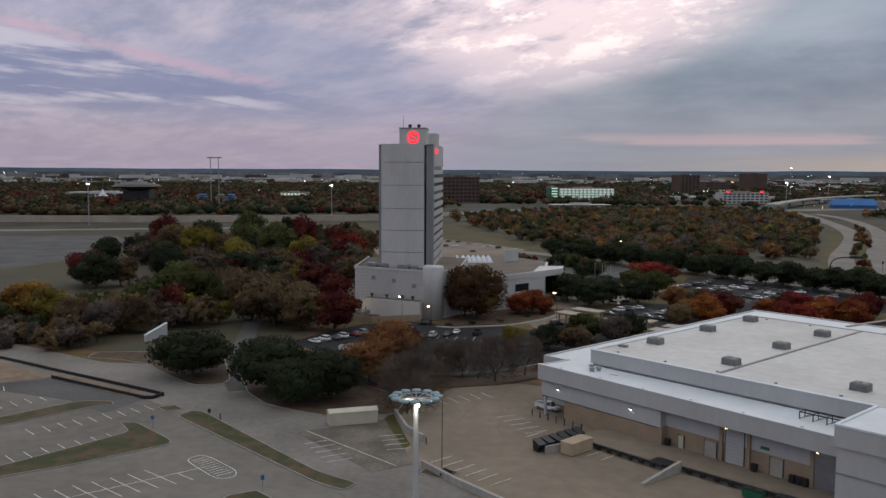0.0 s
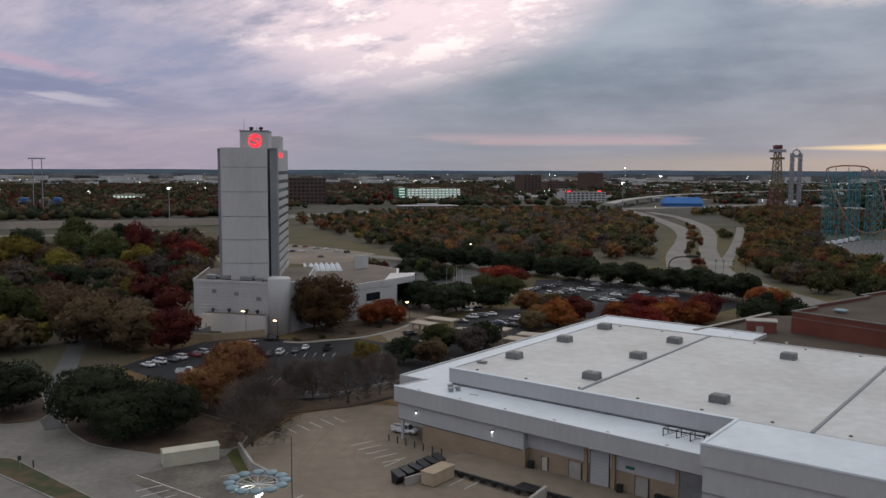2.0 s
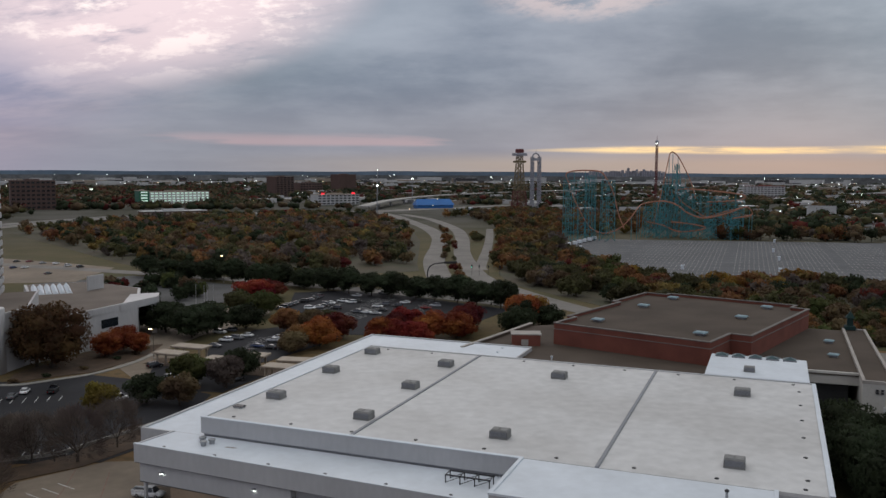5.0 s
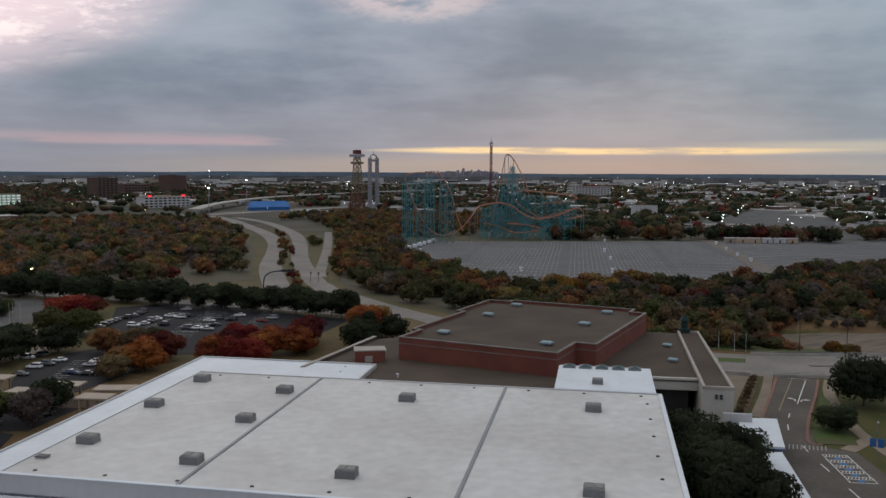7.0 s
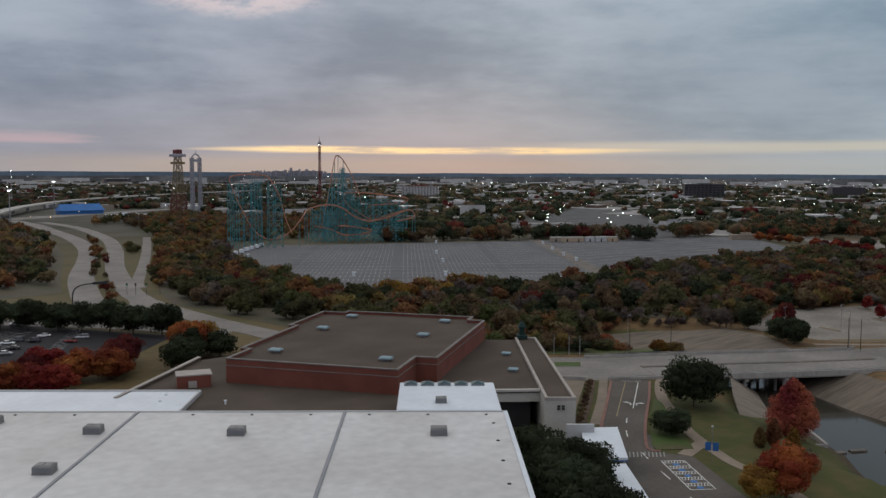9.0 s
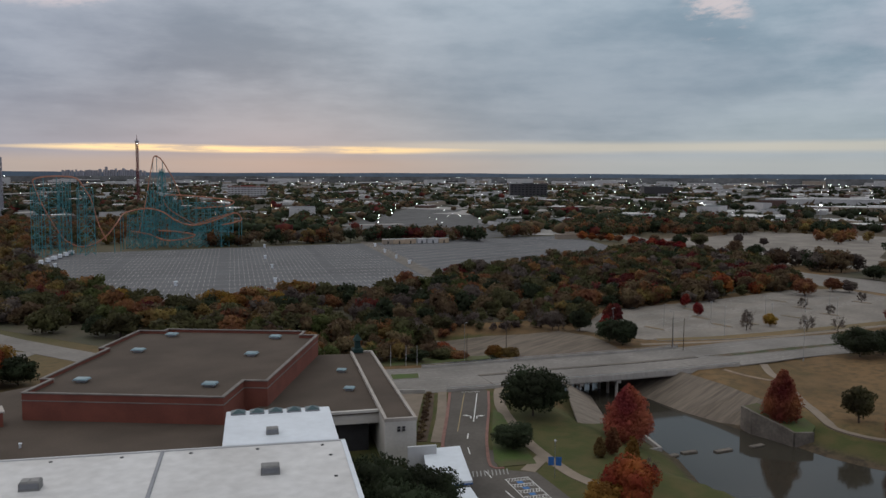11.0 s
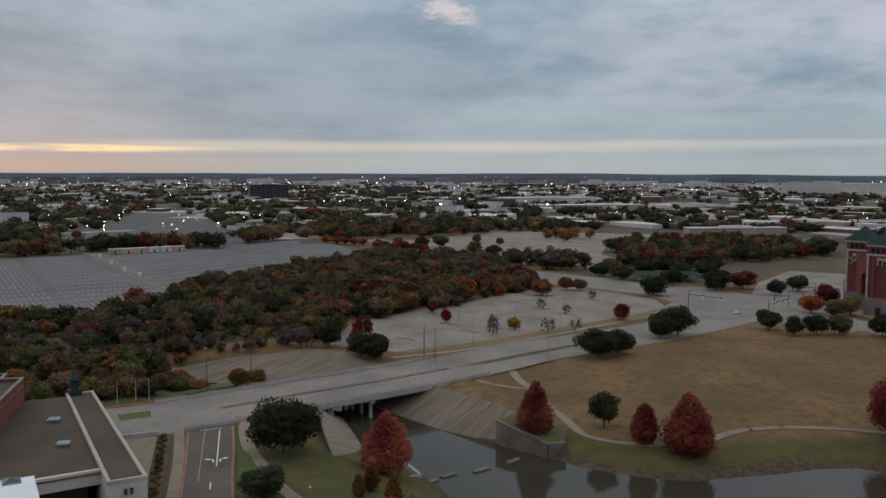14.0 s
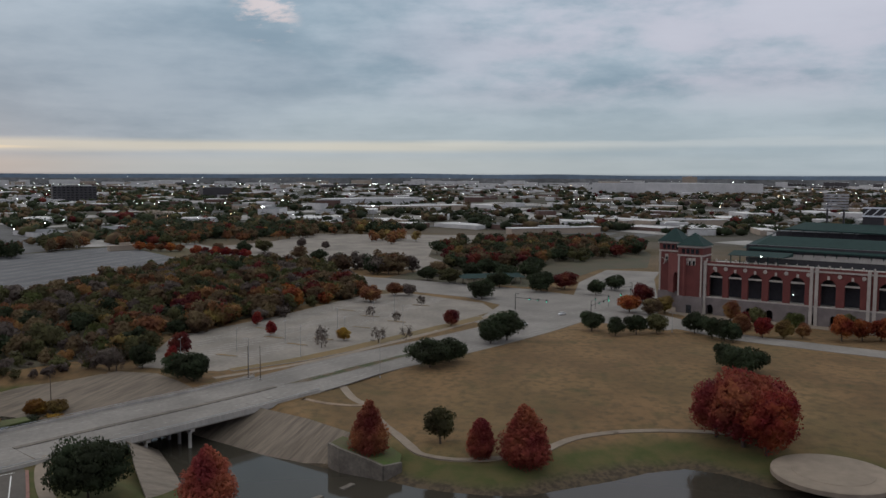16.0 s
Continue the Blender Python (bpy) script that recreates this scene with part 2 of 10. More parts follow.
# ---- mesh helpers ----
class MB:
    """Collects vertices and faces of one mesh, with a material slot for each face."""

    def __init__(self):
        self.v, self.f, self.m = [], [], []

    def add(self, verts, faces, slot=0):
        b = len(self.v)
        self.v += verts
        self.f += [tuple(b + i for i in f) for f in faces]
        self.m += [slot] * len(faces)
        return self

    def box(self, x0, y0, z0, x1, y1, z1, slot=0, c=0.0):
        """A box; c: chamfer of the upper edges."""
        if c:
            lo = [(x0, y0, z0), (x1, y0, z0), (x1, y1, z0), (x0, y1, z0)]
            mid = [(x, y, z1 - c) for x, y, _ in lo]
            top = [(x0 + c, y0 + c, z1), (x1 - c, y0 + c, z1), (x1 - c, y1 - c, z1), (x0 + c, y1 - c, z1)]
            f = [(3, 2, 1, 0), (8, 9, 10, 11)]
            for i in range(4):
                j = (i + 1) % 4
                f += [(i, j, 4 + j, 4 + i), (4 + i, 4 + j, 8 + j, 8 + i)]
            return self.add(lo + mid + top, f, slot)
        v = [(x, y, z) for z in (z0, z1) for x, y in ((x0, y0), (x1, y0), (x1, y1), (x0, y1))]
        return self.add(v, [(3, 2, 1, 0), (4, 5, 6, 7), (0, 1, 5, 4), (1, 2, 6, 5), (2, 3, 7, 6), (3, 0, 4, 7)], slot)

    def prism(self, pts, z0, z1, slot=0, top=None):
        """An upright prism on a polygon; z1 may be a list, one height a corner."""
        a = sum(p[0] * q[1] - q[0] * p[1] for p, q in zip(pts, pts[1:] + pts[:1]))
        if a < 0:
            pts = pts[::-1]
            if isinstance(z1, list):
                z1 = z1[::-1]
        n = len(pts)
        zs = z1 if isinstance(z1, list) else [z1] * n
        v = [(x, y, z0) for x, y in pts] + [(x, y, z) for (x, y), z in zip(pts, zs)]
        self.add(v, [(i, (i + 1) % n, n + (i + 1) % n, n + i) for i in range(n)] + [tuple(range(n - 1, -1, -1))], slot)
        self.add([v[n + i] for i in range(n)], [tuple(range(n))], slot if top is None else top)
        return self

    def tube(self, p, q, r0, r1=None, n=6, slot=0, caps=True):
        r1 = r0 if r1 is None else r1
        p, q = Vector(p), Vector(q)
        d = (q - p).normalized()
        a = d.orthogonal().normalized()
        b = d.cross(a)
        v = [tuple(c + (a * math.cos(k * 2 * math.pi / n) + b * math.sin(k * 2 * math.pi / n)) * r) for c, r in ((p, r0), (q, r1)) for k in range(n)]
        f = [(k, (k + 1) % n, n + (k + 1) % n, n + k) for k in range(n)]
        if caps:
            f += [tuple(range(n - 1, -1, -1)), tuple(range(n, 2 * n))]
        return self.add(v, f, slot)

    def path(self, pts, r, n=6, slot=0):
        """A bent tube through the points."""
        pts = [Vector(p) for p in pts]
        v, f = [], []
        for i, p in enumerate(pts):
            d = (pts[min(i + 1, len(pts) - 1)] - pts[max(i - 1, 0)]).normalized()
            a = d.cross(Vector((0, 0, 1)))
            a = a.normalized() if a.length > 1e-3 else Vector((1, 0, 0))
            b = d.cross(a)
            v += [tuple(p + (a * math.cos(k * 2 * math.pi / n) + b * math.sin(k * 2 * math.pi / n)) * r) for k in range(n)]
        for i in range(len(pts) - 1):
            f += [(i * n + k, i * n + (k + 1) % n, (i + 1) * n + (k + 1) % n, (i + 1) * n + k) for k in range(n)]
        return self.add(v, f, slot)

    def lathe(self, prof, cx=0.0, cy=0.0, n=16, slot=0):
        v = [(cx + r * math.cos(2 * math.pi * k / n), cy + r * math.sin(2 * math.pi * k / n), z) for r, z in prof for k in range(n)]
        f = [(i * n + k, i * n + (k + 1) % n, (i + 1) * n + (k + 1) % n, (i + 1) * n + k) for i in range(len(prof) - 1) for k in range(n)]
        f += [tuple(range(n - 1, -1, -1)), tuple(range((len(prof) - 1) * n, len(prof) * n))]
        return self.add(v, f, slot)

    def quad(self, a, b, c, d, slot=0):
        return self.add([a, b, c, d], [(0, 1, 2, 3)], slot)

    def turned(self, m):
        self.v = [tuple(m @ Vector(p)) for p in self.v]
        return self

    def mesh(self, name, *mats):
        me = bpy.data.meshes.new(name)
        me.from_pydata(self.v, [], self.f)
        for x in mats:
            me.materials.append(x)
        if len(mats) > 1:
            me.polygons.foreach_set("material_index", self.m)
        me.update()
        return me


def smooth(me):
    me.polygons.foreach_set("use_smooth", [True] * len(me.polygons))
    return me


def part(name, mb, material, parent, label=""):
    mats = material if isinstance(material, (list, tuple)) else (material,)
    me = mb if isinstance(mb, bpy.types.Mesh) else mb.mesh(name, *mats)
    ob = new(name, me)
    ob.parent = parent
    return tagged(ob, label)


def thing(name, m, label, category, group="", kind=""):
    ob = new(name)
    ob.empty_display_size = 0.5
    ob.matrix_basis = m if isinstance(m, Matrix) else pose(*m)
    return tagged(ob, label, category, group, kind)


def single(name, mb, material, label, category, group="", kind="", m=None):
    mats = material if isinstance(material, (list, tuple)) else (material,)
    me = mb if isinstance(mb, bpy.types.Mesh) else mb.mesh(name, *mats)
    ob = new(name, me)
    if m is not None:
        ob.matrix_basis = m
    return tagged(ob, label, category, group, kind)


# ---- materials ----
def pm(name, col, rough=0.8, metal=0.0, big=0.12, fine=3.0, amt=0.22, bump=0.12, rnd=0.0, col2=None, spec=0.4, thr=(0.35, 0.65), stretch=(1, 1, 1), turn=0):
    """A worn surface: large stains and fine grain at world size, with grain in the relief."""
    ma = bpy.data.materials.new(name)
    ma.use_nodes = True
    nt = ma.node_tree
    bs = nt.nodes["Principled BSDF"]
    geo = nt.nodes.new("ShaderNodeNewGeometry")
    mp = nt.nodes.new("ShaderNodeMapping")
    mp.vector_type = "TEXTURE"
    mp.inputs["Scale"].default_value = tuple(1 / k for k in stretch)
    mp.inputs["Rotation"].default_value = (0, 0, radians(turn))
    nt.links.new(geo.outputs["Position"], mp.inputs["Vector"])

    def noi(s, d):
        n = nt.nodes.new("ShaderNodeTexNoise")
        n.inputs["Scale"].default_value, n.inputs["Detail"].default_value = s, d
        nt.links.new(mp.outputs[0], n.inputs["Vector"])
        return n.outputs["Fac"]

    def mr(x, a, b, c, d):
        n = nt.nodes.new("ShaderNodeMapRange")
        nt.links.new(x, n.inputs[0])
        for i, k in enumerate((a, b, c, d)):
            n.inputs[i + 1].default_value = k
        return n.outputs[0]

    def mix(f, a, b, blend="MIX"):
        n = nt.nodes.new("ShaderNodeMix")
        n.data_type, n.blend_type = "RGBA", blend
        for i, k in ((0, f), (6, a), (7, b)):
            if isinstance(k, (int, float)):
                n.inputs[i].default_value = k
            elif isinstance(k, tuple):
                n.inputs[i].default_value = (*k, 1)
            else:
                nt.links.new(k, n.inputs[i])
        return n.outputs[2]

    n1, n2 = noi(big, 5), noi(fine, 4)
    c2 = col2 or tuple(c * (1 - amt) for c in col)
    c = mix(mr(n1, thr[0], thr[1], 0, 1), col, c2)
    g = nt.nodes.new("ShaderNodeCombineColor")
    gv = mr(n2, 0.25, 0.75, 1 - amt * 0.6, 1 + amt * 0.6)
    for i in range(3):
        nt.links.new(gv, g.inputs[i])
    c = mix(1.0, c, g.outputs[0], "MULTIPLY")
    if rnd:
        oi = nt.nodes.new("ShaderNodeObjectInfo")
        h = nt.nodes.new("ShaderNodeHueSaturation")
        nt.links.new(mr(oi.outputs["Random"], 0, 1, 1 - rnd, 1 + rnd), h.inputs["Value"])
        nt.links.new(c, h.inputs["Color"])
        c = h.outputs[0]
    nt.links.new(c, bs.inputs["Base Color"])
    nt.links.new(mr(n2, 0.2, 0.8, max(0.03, rough - 0.08), min(1, rough + 0.08)), bs.inputs["Roughness"])
    bs.inputs["Metallic"].default_value = metal
    bs.inputs["Specular IOR Level"].default_value = spec
    if bump:
        bp = nt.nodes.new("ShaderNodeBump")
        bp.inputs["Strength"].default_value, bp.inputs["Distance"].default_value = bump, 0.05
        nt.links.new(n2, bp.inputs["Height"])
        nt.links.new(bp.outputs[0], bs.inputs["Normal"])
    return ma


def foliage(name, a, b, rnd=0.18):
    """Leaves: each one a shade between two colours, each tree a little different."""
    ma = bpy.data.materials.new(name)
    ma.use_nodes = True
    nt = ma.node_tree
    bs = nt.nodes["Principled BSDF"]
    geo, oi = nt.nodes.new("ShaderNodeNewGeometry"), nt.nodes.new("ShaderNodeObjectInfo")
    mx = nt.nodes.new("ShaderNodeMix")
    mx.data_type = "RGBA"
    mx.inputs[6].default_value, mx.inputs[7].default_value = (*a, 1), (*b, 1)
    h = nt.nodes.new("ShaderNodeHueSaturation")
    r = nt.nodes.new("ShaderNodeMapRange")
    nt.links.new(oi.outputs["Random"], r.inputs[0])
    r.inputs[3].default_value, r.inputs[4].default_value = 1 - rnd, 1 + rnd
    pn, pv, hv, ml_ = nt.nodes.new("ShaderNodeTexNoise"), nt.nodes.new("ShaderNodeMapRange"), nt.nodes.new("ShaderNodeMapRange"), nt.nodes.new("ShaderNodeMath")
    pn.inputs["Scale"].default_value, pn.inputs["Detail"].default_value = 0.11, 3.0
    nt.links.new(geo.outputs["Position"], pn.inputs["Vector"])
    for node_, lo_, hi_ in ((pv, 0.66, 1.56), (hv, 0.475, 0.525)):
        nt.links.new(pn.outputs["Fac"], node_.inputs[0])
        for i_, k_ in enumerate((0.3, 0.7, lo_, hi_)):
            node_.inputs[i_ + 1].default_value = k_
    ml_.operation = "MULTIPLY"
    bl_ = nt.nodes.new("ShaderNodeMix")
    bl_.inputs[0].default_value = 0.45
    nt.links.new(pn.outputs["Fac"], bl_.inputs[2])
    nt.links.new(geo.outputs["Random Per Island"], bl_.inputs[3])
    nt.links.new(bl_.outputs[0], mx.inputs[0])
    nt.links.new(r.outputs[0], ml_.inputs[0])
    nt.links.new(pv.outputs[0], ml_.inputs[1])
    nt.links.new(ml_.outputs[0], h.inputs["Value"])
    nt.links.new(hv.outputs[0], h.inputs["Hue"])
    nt.links.new(mx.outputs[2], h.inputs["Color"])
    nt.links.new(h.outputs[0], bs.inputs["Base Color"])
    bs.inputs["Roughness"].default_value, bs.inputs["Specular IOR Level"].default_value = 0.8, 0.15
    tl, ms, out = nt.nodes.new("ShaderNodeBsdfTranslucent"), nt.nodes.new("ShaderNodeMixShader"), nt.nodes["Material Output"]
    nt.links.new(h.outputs[0], tl.inputs["Color"])
    ms.inputs[0].default_value = 0.38
    nt.links.new(bs.outputs[0], ms.inputs[1])
    nt.links.new(tl.outputs[0], ms.inputs[2])
    nt.links.new(ms.outputs[0], out.inputs["Surface"])
    return ma


def glow(name, col, strength):
    ma = bpy.data.materials.new(name)
    ma.use_nodes = True
    bs = ma.node_tree.nodes["Principled BSDF"]
    bs.inputs["Base Color"].default_value = (*[min(1, c) for c in col], 1)
    bs.inputs["Emission Color"].default_value, bs.inputs["Emission Strength"].default_value = (*col, 1), strength
    ma.cycles.emission_sampling = "NONE"
    return ma


M_ASPHALT = pm("asphalt", (0.037, 0.037, 0.041), 0.95, spec=0.12, big=0.06, fine=1.5, amt=0.3, bump=0.1)
M_ASPHALT_OLD = pm("worn_asphalt", (0.118, 0.117, 0.117), 0.95, spec=0.15, big=0.05, fine=0.9, amt=0.3, bump=0.1)
M_CONCRETE = pm("concrete_paving", (0.240, 0.198, 0.156), 0.92, spec=0.15, big=0.03, fine=0.35, amt=0.24, bump=0.05)
M_LOTGREY = pm("grey_lot_concrete", (0.196, 0.182, 0.164), 0.92, spec=0.15, big=0.035, fine=0.4, amt=0.26, bump=0.06)
M_FIELD = pm("grey_field_asphalt", (0.134, 0.136, 0.142), 0.95, spec=0.15, big=0.02, fine=0.5, amt=0.2, bump=0.1)
M_UNIT = pm("weathered_unit_casing", (0.215, 0.215, 0.210), 0.7, 0.0, big=0.5, fine=4, amt=0.25, rnd=0.1)
M_LOT = pm("pale_lot_concrete", (0.240, 0.217, 0.190), 0.92, spec=0.15, big=0.05, fine=0.6, amt=0.3, bump=0.06)
M_HWALL = pm("tan_concrete_wall", (0.40, 0.34, 0.285), 0.85, big=0.05, fine=0.5, amt=0.2)
M_CONC_ROAD = pm("concrete_road", (0.225, 0.210, 0.193), 0.9, spec=0.15, big=0.05, fine=0.7, amt=0.28, bump=0.06)
M_CONC_DARK = pm("stained_concrete", (0.092, 0.080, 0.068), 0.9, big=0.15, fine=1.2, amt=0.4, bump=0.15, col2=(0.165, 0.145, 0.122))
M_CONC_WALL = pm("cast_concrete", (0.36, 0.345, 0.32), 0.85, big=0.2, fine=2, amt=0.25, stretch=(1, 1, 0.3))
M_WHITEWALL = pm("grey_white_panel", (0.435, 0.440, 0.450), 0.6, big=0.1, fine=1.2, amt=0.09, bump=0.03, stretch=(1, 1, 0.4))
M_HOTEL = pm("pale_grey_cladding", (0.500, 0.492, 0.495), 0.55, big=0.12, fine=1.5, amt=0.12, bump=0.03, stretch=(1, 1, 0.2))
M_HOTEL2 = pm("mid_grey_cladding", (0.22, 0.23, 0.25), 0.6, big=0.12, fine=1.5, amt=0.15, bump=0.03)
M_TAN = pm("tan_wall", (0.31, 0.235, 0.165), 0.8, big=0.2, fine=2.5, amt=0.18)
M_ROOF = pm("white_roof_membrane", (0.552, 0.550, 0.546), 0.7, big=0.05, fine=0.45, amt=0.19, bump=0.03, col2=(0.486, 0.480, 0.472), spec=0.2, thr=(0.42, 0.62))
M_ROOF_CLEAN = pm("new_white_roof", (0.63, 0.675, 0.725), 0.6, big=0.1, fine=0.6, amt=0.1, bump=0.02, spec=0.25)
M_ROOF_BROWN = pm("gravel_roof", (0.090, 0.071, 0.057), 0.95, big=0.08, fine=2.5, amt=0.24, bump=0.2, spec=0.15)
M_ROOF_HOTEL = pm("tan_gravel_roof", (0.165, 0.135, 0.112), 0.95, big=0.08, fine=2, amt=0.22, bump=0.2)
M_BRICK = pm("red_brick", (0.178, 0.056, 0.038), 0.85, big=0.2, fine=4, amt=0.22, rnd=0.05)
M_STONE = pm("pale_stone", (0.36, 0.33, 0.30), 0.8, big=0.3, fine=3, amt=0.18)
M_COPING = pm("weathered_coping", (0.185, 0.165, 0.150), 0.85, big=0.3, fine=3, amt=0.3)
M_STONE_G = pm("brown_granite", (0.165, 0.142, 0.138), 0.7, big=0.3, fine=3, amt=0.22)
M_BRICK_D = pm("dark_red_brick", (0.128, 0.035, 0.031), 0.85, big=0.2, fine=4, amt=0.22, rnd=0.05)
M_CREAMW = pm("off_white_stucco", (0.47, 0.45, 0.42), 0.8, big=0.15, fine=2, amt=0.12, bump=0.04)
M_VENT = pm("blue_grey_hood", (0.205, 0.295, 0.335), 0.5, 0.3, big=0.5, fine=4, amt=0.15)
M_BANK = pm("streaked_wet_concrete", (0.158, 0.129, 0.100), 0.9, big=0.6, fine=1.4, amt=0.4, bump=0.2, col2=(0.100, 0.081, 0.063), thr=(0.40, 0.68), stretch=(0.14, 1, 0.14), turn=-38)
M_CONC_BANK = pm("pale_sloped_concrete", (0.205, 0.170, 0.135), 0.9, big=0.6, fine=1.6, amt=0.38, bump=0.15, thr=(0.42, 0.70), stretch=(0.16, 1.0, 0.16), turn=-14)
M_DRIVE = pm("grey_brown_asphalt", (0.118, 0.106, 0.094), 0.95, spec=0.15, big=0.08, fine=0.9, amt=0.25, bump=0.1)
M_ISLE = pm("thin_brown_grass", (0.092, 0.064, 0.036), 0.95, big=0.22, fine=2.5, amt=0.5, bump=0.3, col2=(0.040, 0.050, 0.018), thr=(0.42, 0.58))
M_LITTER = pm("leaf_litter", (0.072, 0.056, 0.034), 0.95, big=0.05, fine=0.8, amt=0.4, bump=0.3, col2=(0.052, 0.052, 0.028))
M_COPPER = pm("teal_glass", (0.040, 0.078, 0.088), 0.4, 0, big=0.3, fine=1, amt=0.15, bump=0, spec=0.3)
M_METAL = pm("galvanised_metal", (0.34, 0.35, 0.36), 0.45, 0.7, big=0.5, fine=5, amt=0.2, rnd=0.08)
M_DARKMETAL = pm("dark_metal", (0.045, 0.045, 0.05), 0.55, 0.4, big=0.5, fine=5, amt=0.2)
M_GLASS = pm("dark_glass", (0.02, 0.024, 0.03), 0.08, 0.0, big=0.1, fine=0.4, amt=0.2, bump=0, spec=0.8)
M_PAINT = pm("white_paint", (0.74, 0.74, 0.72), 0.8, big=0.8, fine=4, amt=0.25, bump=0)
M_FADED = pm("faded_white_paint", (0.34, 0.335, 0.325), 0.85, big=0.1, fine=2, amt=0.3, bump=0)
M_PAINT_Y = pm("yellow_paint", (0.34, 0.255, 0.13), 0.8, big=0.8, fine=4, amt=0.25, bump=0)
M_PAINT_R = pm("faded_red_paint", (0.235, 0.120, 0.098), 0.85, big=0.8, fine=4, amt=0.3, bump=0)
M_PAINT_B = pm("blue_paint", (0.05, 0.17, 0.42), 0.8, big=0.8, fine=4, amt=0.2, bump=0)
M_KERB = pm("kerb_concrete", (0.29, 0.275, 0.25), 0.85, big=0.3, fine=2, amt=0.25)
M_TEAL = pm("teal_steel", (0.060, 0.250, 0.280), 0.5, 0.2, big=0.3, fine=3, amt=0.2, bump=0)
M_ORANGE = pm("orange_track", (0.50, 0.225, 0.145), 0.5, 0.1, big=0.3, fine=3, amt=0.15, bump=0)
M_GREENROOF = pm("green_metal_roof", (0.018, 0.040, 0.038), 0.75, 0.0, big=0.3, fine=3, amt=0.15, bump=0.05, spec=0.15)
M_BARK = pm("bark", (0.075, 0.058, 0.046), 0.95, big=1, fine=8, amt=0.3, bump=0.3)
M_CREAM = pm("cream_panel", (0.50, 0.47, 0.38), 0.6, big=0.4, fine=3, amt=0.12)
M_BOX = pm("tan_box_panel", (0.42, 0.33, 0.235), 0.85, big=0.5, fine=4, amt=0.18)
M_BLACK = pm("black_plastic", (0.016, 0.017, 0.019), 0.5, big=1, fine=6, amt=0.2)
M_BLUE = pm("blue_metal", (0.03, 0.13, 0.38), 0.5, 0.1, big=0.5, fine=3, amt=0.15)
M_GREEN = pm("green_paint", (0.02, 0.14, 0.08), 0.5, 0.1, big=0.5, fine=3, amt=0.15)
M_MULCH = pm("brown_mulch", (0.092, 0.060, 0.038), 0.95, big=0.3, fine=2, amt=0.4, bump=0.3)
M_SILT = pm("bare_soil", (0.24, 0.175, 0.12), 0.95, big=0.25, fine=1.5, amt=0.35, bump=0.3)
M_LAWN = pm("lawn", (0.054, 0.092, 0.017), 0.95, big=0.12, fine=2.5, amt=0.4, bump=0.3, col2=(0.078, 0.066, 0.032))
M_DRY = pm("dry_grass", (0.174, 0.116, 0.050), 0.95, big=0.05, fine=1.2, amt=0.35, bump=0.3, col2=(0.125, 0.095, 0.045))
M_FARTAN = pm("tan_render", (0.30, 0.25, 0.20), 0.8, big=0.05, fine=0.3, amt=0.15, bump=0)
G_WARM = glow("warm_lamp", (1.0, 0.70, 0.34), 8.0)
G_COOL = glow("cool_lamp", (0.92, 1.0, 0.93), 9.0)
G_RED = glow("red_sign_light", (1.0, 0.025, 0.045), 1.5)
G_GREENL = glow("green_signal", (0.05, 1.0, 0.6), 4.0)
G_WIN = glow("lit_window", (0.72, 0.95, 0.80), 0.5)
G_PURPLE = glow("violet_lights", (0.35, 0.22, 0.9), 0.8)
F_OAK = foliage("live_oak_leaves", (0.021, 0.029, 0.015), (0.040, 0.050, 0.026))
F_OLIVE = foliage("olive_leaves", (0.052, 0.052, 0.023), (0.085, 0.078, 0.036))
F_GREEN = foliage("green_leaves", (0.050, 0.060, 0.020), (0.080, 0.088, 0.030))
F_YELLOW = foliage("yellow_leaves", (0.13, 0.105, 0.022), (0.20, 0.155, 0.032))
F_GOLD = foliage("golden_leaves", (0.15, 0.080, 0.018), (0.235, 0.130, 0.028))
F_ORANGE = foliage("orange_leaves", (0.17, 0.050, 0.018), (0.27, 0.082, 0.028))
F_RED = foliage("red_leaves", (0.130, 0.020, 0.016), (0.23, 0.034, 0.024))
F_DRED = foliage("dark_red_leaves", (0.076, 0.017, 0.015), (0.128, 0.027, 0.022))
F_BROWN = foliage("brown_leaves", (0.090, 0.062, 0.036), (0.136, 0.094, 0.054))
F_GREYB = foliage("bare_twigs", (0.080, 0.063, 0.056), (0.120, 0.096, 0.084))
F_FLAME = foliage("flame_red_leaves", (0.190, 0.038, 0.019), (0.290, 0.064, 0.028))
F_RUST = foliage("rust_leaves", (0.140, 0.066, 0.030), (0.205, 0.098, 0.045))
F_MUST = foliage("mustard_leaves", (0.115, 0.080, 0.030), (0.180, 0.120, 0.042))
F_TAN = foliage("copper_leaves", (0.140, 0.062, 0.028), (0.205, 0.094, 0.043))
F_CYP = foliage("rust_needles", (0.150, 0.046, 0.026), (0.225, 0.072, 0.041))
F_MAPLE = foliage("turning_maple_leaves", (0.042, 0.034, 0.016), (0.100, 0.046, 0.022))
F_DRUST = foliage("dark_rust_leaves", (0.085, 0.036, 0.022), (0.125, 0.056, 0.032))
F_WINE = foliage("wine_red_leaves", (0.145, 0.032, 0.025), (0.225, 0.050, 0.036))
F_SALM = foliage("salmon_needles", (0.270, 0.074, 0.046), (0.380, 0.116, 0.072))

